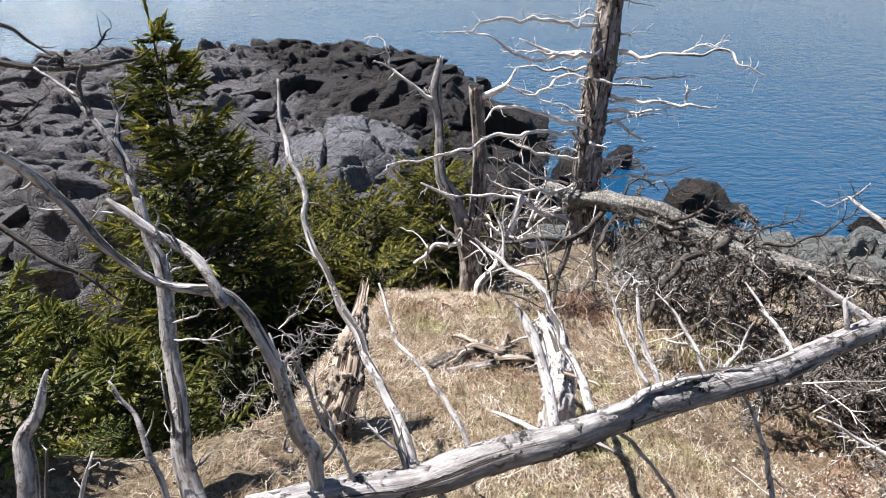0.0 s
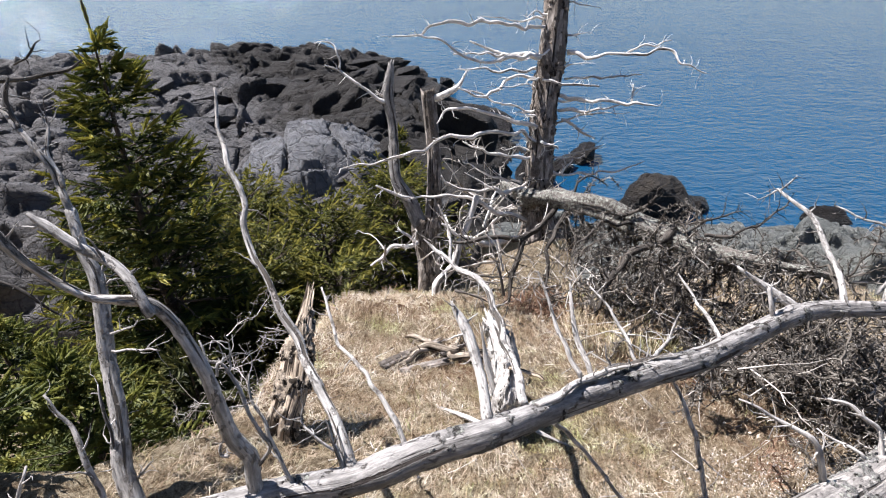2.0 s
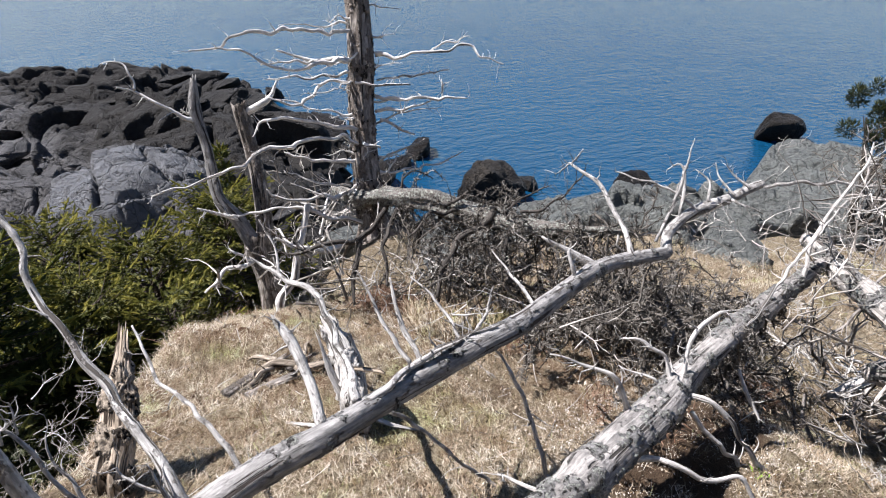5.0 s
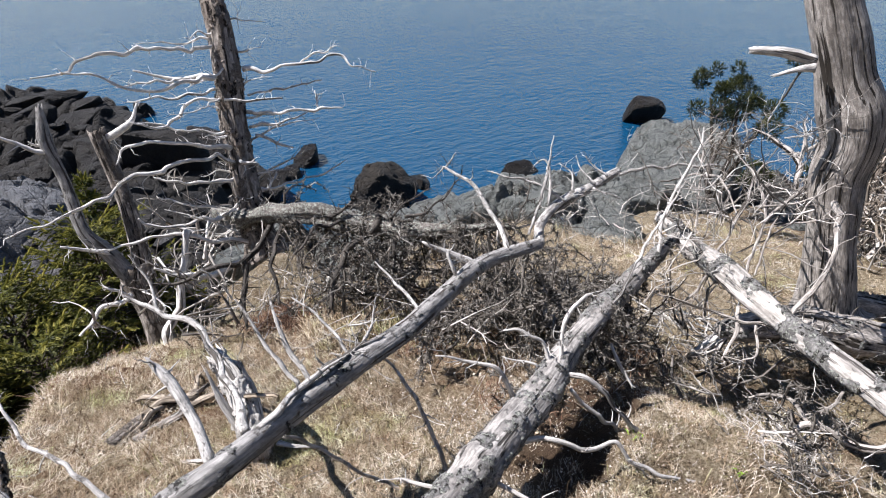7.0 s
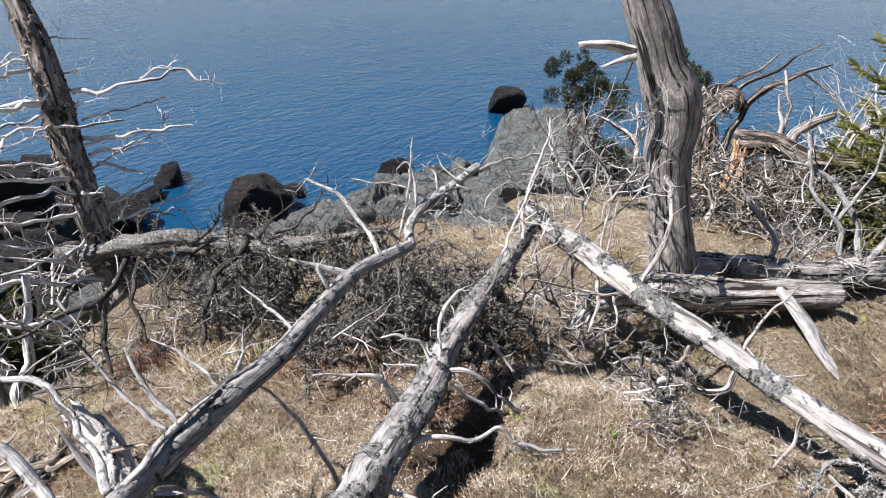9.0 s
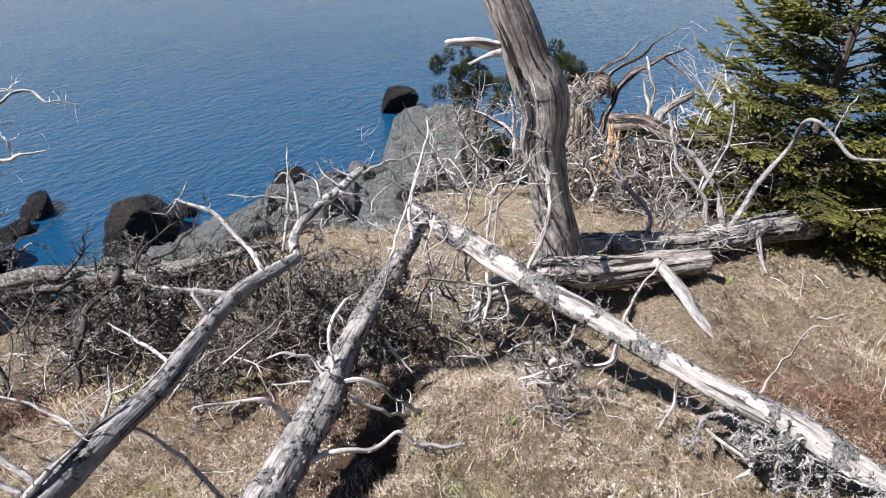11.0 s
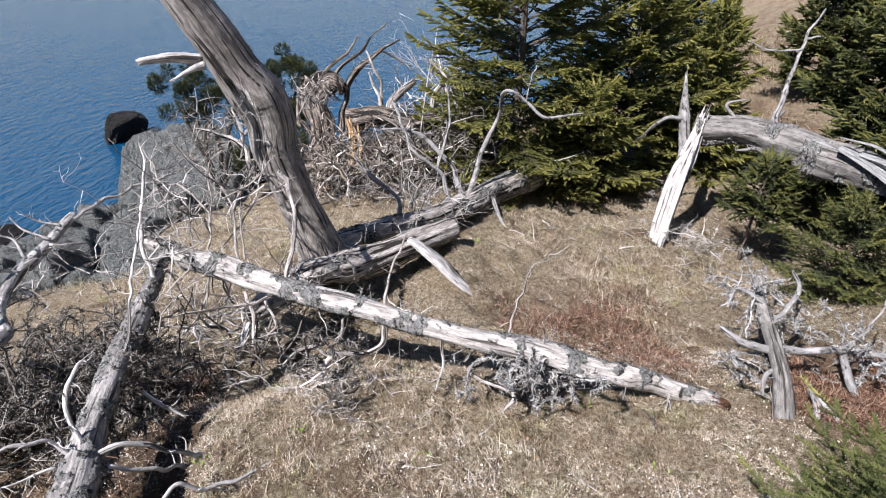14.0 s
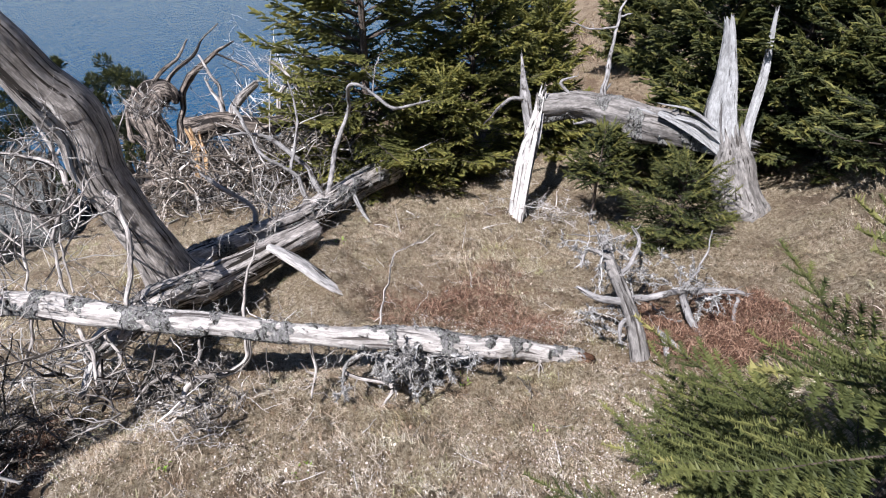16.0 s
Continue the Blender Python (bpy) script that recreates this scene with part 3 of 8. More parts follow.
def turf(x, y):
    """The grassy slope."""
    px, py = np.clip(x, -3, 13), np.clip(y, -8, 6.5)
    z = 1.3562 - 0.30445 * px - 0.24186 * py + 0.01274 * px**2 + 0.09579 * px * py + 0.0205 * py**2
    z = z - 0.00035 * px**3 - 0.00707 * px**2 * py - 0.0081 * px * py**2 - 0.00908 * py**3
    z = z + 0.10 * (np.clip(-8 - y, 0, 60)) + 0.12 * np.clip(-3 - x, 0, 30) * smooth(2, -4, y) - 0.03 * np.clip(x - 13, 0, 40)
    z = z + 2.4 * smooth(14, 26, x) * smooth(-6, -12, y)
    z = z - 1.5 * smooth(-0.35, -1.7, x + 0.12 * (4 - y)) * smooth(1.6, 2.6, y)
    z = z - 0.10 * hollow(x, y)
    a, c = 0.84 * (x - 4.9) - 0.55 * (y - 1.5), 0.55 * (x - 4.9) + 0.84 * (y - 1.5)
    z = z + 0.62 * np.exp(-((a / 1.2) ** 2) - (c / 0.75) ** 2)
    a, c = 0.84 * (x - 6.1) - 0.55 * (y - 0.35), 0.55 * (x - 6.1) + 0.84 * (y - 0.35)
    z = z + 0.20 * np.exp(-((a / 0.9) ** 2) - (c / 0.7) ** 2)
    z = z + 0.035 * np.sin(6.3 * x + 2 * np.sin(3.1 * y)) * np.sin(5.7 * y + 1.7 * np.sin(4 * x)) * smooth(13, 9, x)
    z = z + 0.022 * np.sin(23 * x + 5 * np.sin(9 * y)) * np.sin(21 * y + 4 * np.sin(11 * x))
    z = z + 0.028 * np.sin(11 * x + 3 * np.sin(4.3 * y)) * np.sin(9.5 * y + 2.5 * np.sin(3.7 * x))
    return z + 0.045 * np.sin(1.9 * x + 0.8 * y) + 0.035 * np.sin(2.7 * y - 1.3 * x + 1) + 0.03 * np.sin(5.1 * x + 3.7 * y) + 0.025 * np.sin(9.3 * y - 6.1 * x) * np.sin(4.1 * x) + 0.015 * np.sin(17 * x + 5 * y) * np.sin(13 * y)


def land(x, y):
    d = from_shore(x, y)
    left = smooth(6.4, 9.0, y) * smooth(3.6, 2.2, x)
    base = turf(x, y) * (1 - left) + (-1.95 + 0.22 * np.sin(0.5 * x + 1) + 0.15 * np.sin(0.7 * y) - 0.055 * np.clip(y - 11, 0, 20) + 0.05 * np.clip(x + 6, -6, 0)) * left
    steep = SEA_LEVEL + np.where(d < 0, 1.1 * d, np.where(d < 2.6, 0.95 * d, 2.47 + 0.36 * (d - 2.6)))
    shelf = SEA_LEVEL + np.where(d < 0, 1.3 * d, np.where(d < 1.1, 1.9 * d, 2.09 + 0.26 * (d - 1.1)))
    k = smooth(3.2, 4.6, x)
    fallaway = -1.28 - 0.31 * (0.78 * x + 0.62 * y - 7.5)
    base = np.where(k > 0, np.maximum(base, np.minimum(fallaway, -0.9) * k - 9 * (1 - k)), base)
    rise = steep * (1 - k) + shelf * k
    return np.minimum(base, np.maximum(rise + 0.9 * np.clip(d - 14, 0, 50), -9))


def rocky(x, y):
    """1 where bare rock shows, 0 in the turf."""
    d = from_shore(x, y)
    back = 1.3 * smooth(0.9, 2.2, x)
    left = smooth(6.6, 8.6, y - back) * smooth(3.9, 3.0, x)
    edge = smooth(4.2, 3.4, d + 0.5 * np.sin(1.3 * x) + 0.4 * np.sin(2.1 * y)) * smooth(2.0, 5.0, x)
    return np.clip(np.maximum(left, edge), 0, 1)


def rusty(x, y):
    """Where the turf is covered with rust-brown needle and bracken litter."""
    amount = np.zeros(np.shape(x))
    for cx, cy, r, much in ((2.0, 4.2, 0.75, 1), (1.6, 4.9, 0.5, 1), (2.7, 2.6, 0.7, 0.5), (3.2, 3.6, 0.9, 0.5), (4.35, -3.65, 0.7, 1), (5.4, -1.8, 1.0, 0.5), (-0.5, 4.6, 0.6, 0.8), (-0.75, 3.0, 0.5, 0.7), (0.2, 4.4, 0.5, 0.7), (0.5, 3.2, 0.35, 0.7)):
        amount = np.maximum(amount, much * np.exp(-((x - cx) ** 2 + (y - cy) ** 2) / r**2))
    return np.clip(1.3 * amount + 0.3 * smooth(11.5, 13.5, x), 0, 1)


def axis(lo, hi, fine_lo, fine_hi, fine, grow=1.18):
    mid = list(np.arange(fine_lo, fine_hi, fine))
    step, v, right = fine, fine_hi, []
    while v < hi:
        right.append(v)
        step *= grow
        v += step
    step, v, left = fine, fine_lo - fine, []
    while v > lo:
        left.append(v)
        step *= grow
        v -= step
    return np.array(left[::-1] + mid + right)


def sheet(xs, ys, height):
    gx, gy = np.meshgrid(xs, ys)
    v = np.stack([gx, gy, height(gx, gy)], -1).reshape(-1, 3)
    idx = np.arange(gx.size).reshape(gx.shape)
    f = np.stack([idx[:-1, :-1], idx[:-1, 1:], idx[1:, 1:], idx[1:, :-1]], -1).reshape(-1, 4)
    return v, f


rng = np.random.default_rng(5)
v, f = sheet(axis(-900, 900, -3.5, 9, 0.07), axis(-900, 60, -5, 7.5, 0.07), lambda x, y: land(x, y) - 0.8 * rocky(x, y))
v[:, 2] += 0.02 * rng.normal(size=len(v)) * (np.abs(v[:, 0]) < 15)
turf_sheet = mesh_object("ground", v, f, ground_material())
for layer, amount in (("soil", hollow(v[:, 0], v[:, 1])), ("rust", rusty(v[:, 0], v[:, 1]))):
    turf_sheet.data.attributes.new(layer, "FLOAT", "POINT").data.foreach_set("value", amount.astype(np.float32))
tagged(turf_sheet, "matted straw-coloured turf sloping down to a rocky shore", "ground", kind="structure")

xs, ys = axis(-2500, 2500, -20, 40, 1.0, 1.25), axis(-400, 3000, 5, 60, 1.0, 1.25)
v, f = sheet(xs, ys, lambda x, y: np.full(np.shape(x), SEA_LEVEL))
tagged(mesh_object("water", v, f, SEA), "rippled deep blue sea in sunlight", "water", kind="structure")


# ---- rock ----
def cells(x, y, size, seed, stretch=(1.0, 1.0), turn=0.0):
    """Jointed blocks: for each place its block's number and how near the joint is."""
    g = np.random.default_rng(seed)
    c, s = math.cos(turn), math.sin(turn)
    u, w = (c * x + s * y) / (size * stretch[0]), (-s * x + c * y) / (size * stretch[1])
    jit = g.uniform(0.05, 0.95, (64, 64, 2))
    iu, iw = np.floor(u).astype(int), np.floor(w).astype(int)
    d1, d2, who = np.full(u.shape, 9.0), np.full(u.shape, 9.0), np.zeros(u.shape, int)
    du, dw = np.zeros(u.shape), np.zeros(u.shape)
    for a in (-1, 0, 1):
        for b in (-1, 0, 1):
            p = jit[(iu + a) % 64, (iw + b) % 64]
            ex, ey = u - (iu + a + p[..., 0]), w - (iw + b + p[..., 1])
            d = np.hypot(ex, ey)
            key = ((iu + a) % 64) * 64 + (iw + b) % 64
            near = d < d1
            d2 = np.where(near, d1, np.minimum(d2, d))
            who = np.where(near, key, who)
            du, dw = np.where(near, ex, du), np.where(near, ey, dw)
            d1 = np.where(near, d, d1)
    return who, d2 - d1, du * size, dw * size


def blocks(x, y, size, seed, relief, tilt, joint, gap=0.035, **kw):
    g = np.random.default_rng(seed + 100)
    who, edge, du, dw = cells(x, y, size, seed, **kw)
    h = g.normal(0, relief, 4096)[who] + g.normal(0, tilt, 4096)[who] * du + g.normal(0.1, tilt, 4096)[who] * dw
    return h - joint * smooth(gap, 0.0, edge)


def fbm(x, y, seed, octaves=4, scale=1.0):
    g = np.random.default_rng(seed)
    z = np.zeros(np.shape(x))
    amp, f = 1.0, scale
    for _ in range(octaves):
        for _k in range(3):
            a, p = g.uniform(0, 6.28), g.uniform(0, 6.28)
            z = z + amp * np.sin(f * (math.cos(a) * x + math.sin(a) * y) + p + 1.3 * np.sin(f * 0.6 * (math.sin(a) * x - math.cos(a) * y) + p)) / 3
        amp, f = amp * 0.5, f * 2.1
    return z


def rock_height(x, y):
    wx, wy = x + 0.22 * fbm(x, y, 3, 4, 1.5), y + 0.22 * fbm(x, y, 4, 4, 1.5)
    m = rocky(x, y)
    h = blocks(wx, wy, 2.1, 11, 0.17, 0.20, 0.40, 0.07, stretch=(1.6, 0.9), turn=0.7)
    h = h + blocks(wx, wy, 0.9, 12, 0.07, 0.22, 0.22, 0.09, stretch=(1.7, 0.8), turn=0.55) + blocks(wx, wy, 0.4, 13, 0.04, 0.3, 0.10, 0.10, stretch=(1.5, 0.9), turn=0.4)
    h = h + 0.2 * fbm(x, y, 8, 3, 0.55) + 0.05 * fbm(x, y, 6, 4, 2.5)
    h = h * np.where(x > 4, 0.75, 1.0)
    crest = 0.2 * np.exp(-(((x + 8.5) / 5) ** 2) - ((y - 21.5) / 3) ** 2) + 0.1 * np.exp(-(((x + 3) / 3.0) ** 2) - ((y - 21) / 2.5) ** 2)
    big = np.abs((0.85 * (x - 14.6) + 0.5 * (y - 8.9)) / 2.1) ** 4 + np.abs((-0.5 * (x - 14.6) + 0.85 * (y - 8.9)) / 1.6) ** 4
    h = h * (1 - 0.6 * smooth(3.0, 1.5, big))
    crest = crest + (-3.0 + 0.12 * (x - 14.8) - land(x, y)) * smooth(1.5, 0.8, big) * (land(x, y) < -3.05)
    return land(x, y) + 0.12 + h * m + crest - 1.1 * (1 - smooth(0.05, 0.6, m))


def rock_sheet(name, xs, ys, label, material):
    v, f = sheet(xs, ys, rock_height)
    z = v[:, 2].reshape(len(ys), len(xs))
    z[1:-1, 1:-1] = (6 * z[1:-1, 1:-1] + z[:-2, 1:-1] + z[2:, 1:-1] + z[1:-1, :-2] + z[1:-1, 2:]) / 10
    v[:, 2] = z.ravel()
    keep = (rocky(v[:, 0], v[:, 1]) > 0.0) & (v[:, 2] > SEA_LEVEL - 1.4)
    f = f[keep[f].any(1)]
    used = np.unique(f)
    back = np.zeros(len(v), int)
    back[used] = np.arange(len(used))
    return tagged(mesh_object(name, v[used], back[f], material, smooth=False), label, "rock", kind="structure")


outcrop = rock_sheet("rock_outcrop", np.arange(-22, 4.4, 0.075), np.arange(6.6, 27.5, 0.075), "dark grey jointed bedrock running out into the sea", ROCK)
shelf = rock_sheet("rock_shelf", np.arange(2.6, 22, 0.06), np.arange(3.0, 14, 0.06), "grey-green bedrock shelf below the turf", PALEROCK)


def boulder(name, place, size, material, label, seed, corners=16, rough=0.05, turn=0.0, parent=None, round_off=0.35):
    """An angular stone: the hull of random corners, refined and roughened."""
    g = np.random.default_rng(seed)
    bm = bmesh.new()
    for _ in range(corners):
        d = g.normal(size=3)
        d /= np.linalg.norm(d)
        d = np.sign(d) * np.abs(d) ** 0.75
        bm.verts.new((d[0] * size[0] / 2, d[1] * size[1] / 2, d[2] * size[2] / 2))
    bmesh.ops.convex_hull(bm, input=bm.verts)
    bmesh.ops.triangulate(bm, faces=bm.faces)
    for _ in range(3):
        bmesh.ops.subdivide_edges(bm, edges=bm.edges, cuts=1, use_grid_fill=True, smooth=0.0)
        bmesh.ops.triangulate(bm, faces=bm.faces)
    for _ in range(2):
        bmesh.ops.smooth_vert(bm, verts=bm.verts, factor=round_off, use_axis_x=True, use_axis_y=True, use_axis_z=True)
    off = Vector((seed * 3.7, seed * 1.3, 0))
    scale = max(size)
    for p in bm.verts:
        q = p.co / scale
        k = noise.fractal(q * 3.2 + off, 1.0, 2.1, 5) * 0.9 + 0.5 * noise.noise(q * 9 + off)
        p.co += p.co.normalized() * (k * rough * scale)
    bmesh.ops.rotate(bm, verts=bm.verts, cent=(0, 0, 0), matrix=Matrix.Rotation(turn, 3, "Z"))
    bmesh.ops.translate(bm, verts=bm.verts, vec=place)
    ob = part(name, bm, material, parent)
    ob.data.polygons.foreach_set("use_smooth", np.zeros(len(ob.data.polygons), bool))
    return tagged(ob, label, "rock", group={"sea_rock": "rocks in the sea", "boulder": "boulders on the outcrop"}.get(name, "")) if parent is None else ob


def block_mesh(seed, material):
    """An angular slab of rock about 1 m across, to be laid in the bedrock."""
    g = np.random.default_rng(seed)
    bm = bmesh.new()
    for _ in range(13):
        d = g.normal(size=3)
        d /= np.abs(d).max() ** 0.8 * np.linalg.norm(d) ** 0.2
        bm.verts.new((d[0] * 0.55, d[1] * 0.5, d[2] * 0.45))
    bmesh.ops.convex_hull(bm, input=bm.verts)
    bmesh.ops.triangulate(bm, faces=bm.faces)
    bmesh.ops.bevel(bm, geom=list(bm.edges), offset=0.025, segments=1, affect="EDGES")
    bmesh.ops.triangulate(bm, faces=bm.faces)
    bmesh.ops.subdivide_edges(bm, edges=[e for e in bm.edges if e.calc_length() > 0.25], cuts=1)
    bmesh.ops.triangulate(bm, faces=bm.faces)
    for p in bm.verts:
        p.co += Vector((noise.noise(p.co * 4 + Vector((seed, 0, 0))), noise.noise(p.co * 4 + Vector((0, seed, 0))), noise.noise(p.co * 4 + Vector((0, 0, seed))))) * 0.035
    me = bpy.data.meshes.new("rock_block")
    bm.to_mesh(me)
    bm.free()
    me.materials.append(material)
    return me


def lay_blocks(parent, kinds, count, box, sizes, rng, ok, sink=0.25, turn=0.7):
    made = 0
    while made < count:
        x, y = rng.uniform(box[0], box[1]), rng.uniform(box[2], box[3])
        if not ok(x, y):
            continue
        s = sizes[0] * (sizes[1] / sizes[0]) ** (rng.random() ** 1.6)
        sc = (s * rng.uniform(1.0, 1.7), s * rng.uniform(0.7, 1.1), s * rng.uniform(0.45, 0.8))
        z = float(land(np.array(x), np.array(y))) + 0.12 + sc[2] * (0.12 - sink * rng.uniform(0.3, 1.2))
        ob = new("rock_block", kinds[rng.integers(len(kinds))])
        ob.parent = parent
        ob.matrix_basis = Matrix.LocRotScale((x, y, z), Euler((rng.normal(0.0, 0.24), rng.normal(0.12, 0.24), turn + rng.normal(0, 0.35) + math.pi * rng.integers(2))), sc)
        made += 1


rng = np.random.default_rng(61)
kinds = [block_mesh(300 + i, ROCK) for i in range(14)]
inland = lambda x, y: from_shore(np.array(x), np.array(y)) > 0.3 and rocky(np.array(x), np.array(y)) > 0.6
lay_blocks(outcrop, kinds, 110, (-15, 3.6, 16, 26), (0.5, 1.5), rng, inland, 0.35)
lay_blocks(outcrop, kinds, 70, (-0.2, 3.4, 9, 22), (0.35, 1.1), rng, inland, 0.3)
lay_blocks(outcrop, kinds, 190, (-11, 3.2, 7.5, 16), (0.2, 0.8), rng, inland, 0.25)
kinds = [block_mesh(330 + i, PALEROCK) for i in range(10)]
lay_blocks(shelf, kinds, 10, (12.8, 16.2, 7.4, 10.3), (0.5, 1.5), rng, inland, 0.8)
lay_blocks(shelf, kinds, 60, (4.5, 18, 5, 12), (0.4, 1.6), rng, lambda x, y: inland(x, y) and (x - 14.6) ** 2 + (y - 8.9) ** 2 > 5, 0.9)

WEEDY = "dark weed-covered rock standing in the sea"
boulder("sea_rock", (7.05, 13.4, -4.35), (2.4, 2.0, 2.2), SEAROCK, WEEDY + ", pointed", 3, 14, 0.05, 0.4)
boulder("sea_rock", (8.9, 14.0, -4.6), (1.2, 0.9, 0.9), SEAROCK, WEEDY + ", low", 5, 14, 0.05, 0.1)
boulder("sea_rock", (6.45, 17.6, -4.7), (1.5, 1.2, 1.3), SEAROCK, WEEDY, 6, 14, 0.06, 0.2)
boulder("sea_rock", (5.2, 16.9, -4.75), (1.5, 1.1, 1.0), SEAROCK, WEEDY, 8, 14, 0.06, 0.5)
boulder("sea_rock", (2.25, 25.9, -4.6), (1.5, 1.1, 1.1), SEAROCK, WEEDY + ", small", 9, 14, 0.06)
boulder("sea_rock", (4.1, 16.2, -4.4), (1.4, 2.6, 1.5), SEAROCK, WEEDY, 10, 16, 0.06, 0.2)
boulder("sea_rock", (3.4, 20.2, -4.4), (1.6, 2.8, 1.4), SEAROCK, WEEDY, 12, 16, 0.06, 0.1)
boulder("sea_rock", (19.3, 14.2, -4.35), (1.9, 1.5, 1.4), SEAROCK, WEEDY + ", rounded", 14, 18, 0.04)
boulder("sea_rock", (11.9, 12.9, -4.6), (1.5, 0.8, 0.9), SEAROCK, WEEDY + ", low", 15, 14, 0.05)


def cracked_mass(name, label, place, reach, height, turn, seed, material):
    """A domed mass of bedrock split by joints into tight-fitting blocks."""
    u = np.arange(-1.15, 1.1501, 0.02)
    gx, gy = np.meshgrid(u * reach[0], u * reach[1])
    c, k = math.cos(turn), math.sin(turn)
    x, y = place[0] + c * gx - k * gy, place[1] + k * gx + c * gy
    r = (np.abs(gx / reach[0]) ** 2.6 + np.abs(gy / reach[1]) ** 2.6) ** (1 / 2.6)
    r = r * (1 + 0.10 * fbm(x, y, seed, 3, 1.6))
    wx, wy = x + 0.16 * fbm(x, y, seed + 1, 3, 1.9), y + 0.16 * fbm(x, y, seed + 2, 3, 1.9)
    z = place[2] + height * np.clip(1 - np.clip(r, 0, 1) ** 2.0, 0, 1) ** 0.85 - 0.9 * np.clip(r - 0.97, 0, 1)
    z = z + blocks(wx, wy, 1.0, seed + 3, 0.04, 0.11, 0.22, 0.07, stretch=(1.2, 0.9), turn=turn + 0.5)
    z = z + blocks(wx, wy, 0.42, seed + 4, 0.02, 0.14, 0.08, 0.08, stretch=(1.6, 0.8), turn=turn + 0.9) + 0.03 * fbm(x, y, seed + 5, 4, 4.0)
    idx = np.arange(gx.size).reshape(gx.shape)
    f = np.stack([idx[:-1, :-1], idx[:-1, 1:], idx[1:, 1:], idx[1:, :-1]], -1).reshape(-1, 4)
    return tagged(mesh_object(name, np.stack([x, y, z], -1).reshape(-1, 3), f, material, smooth=False), label, "rock", group="boulders on the outcrop")


cracked_mass("boulder", "large domed blue-grey rock mass split by joints", (-1.7, 11.4, -2.3), (2.1, 1.8), 1.35, 0.2, 31, BLUEROCK)
cracked_mass("boulder", "domed dark grey rock mass split by joints", (-4.3, 11.9, -2.5), (1.7, 1.5), 1.1, 0.5, 41, ROCK)
cracked_mass("boulder", "low cracked dark grey rock mass on the outcrop", (-6.3, 14.0, -2.7), (2.2, 1.7), 0.9, 0.4, 51, ROCK)
cracked_mass("boulder", "dark rounded rock mass by the sea", (0.6, 15.2, -2.9), (1.9, 2.1), 1.1, 0.9, 61, ROCK)
boulder("boulder", (1.3, 13.4, -2.0), (2.2, 2.4, 1.9), ROCK, "dark slabby boulder on the outcrop", 33, 14, 0.03, 0.9, None, 0.2)
boulder("boulder", (1.6, 6.9, -0.95), (0.9, 0.7, 0.5), PALEROCK, "pale grey stone in the turf edge", 36, 14, 0.025, 0.2, None, 0.2)

# ---- dead trees and logs ----
def lie(x, y):
    """Height of the ground at one place."""
    return float(land(np.array(x), np.array(y)))


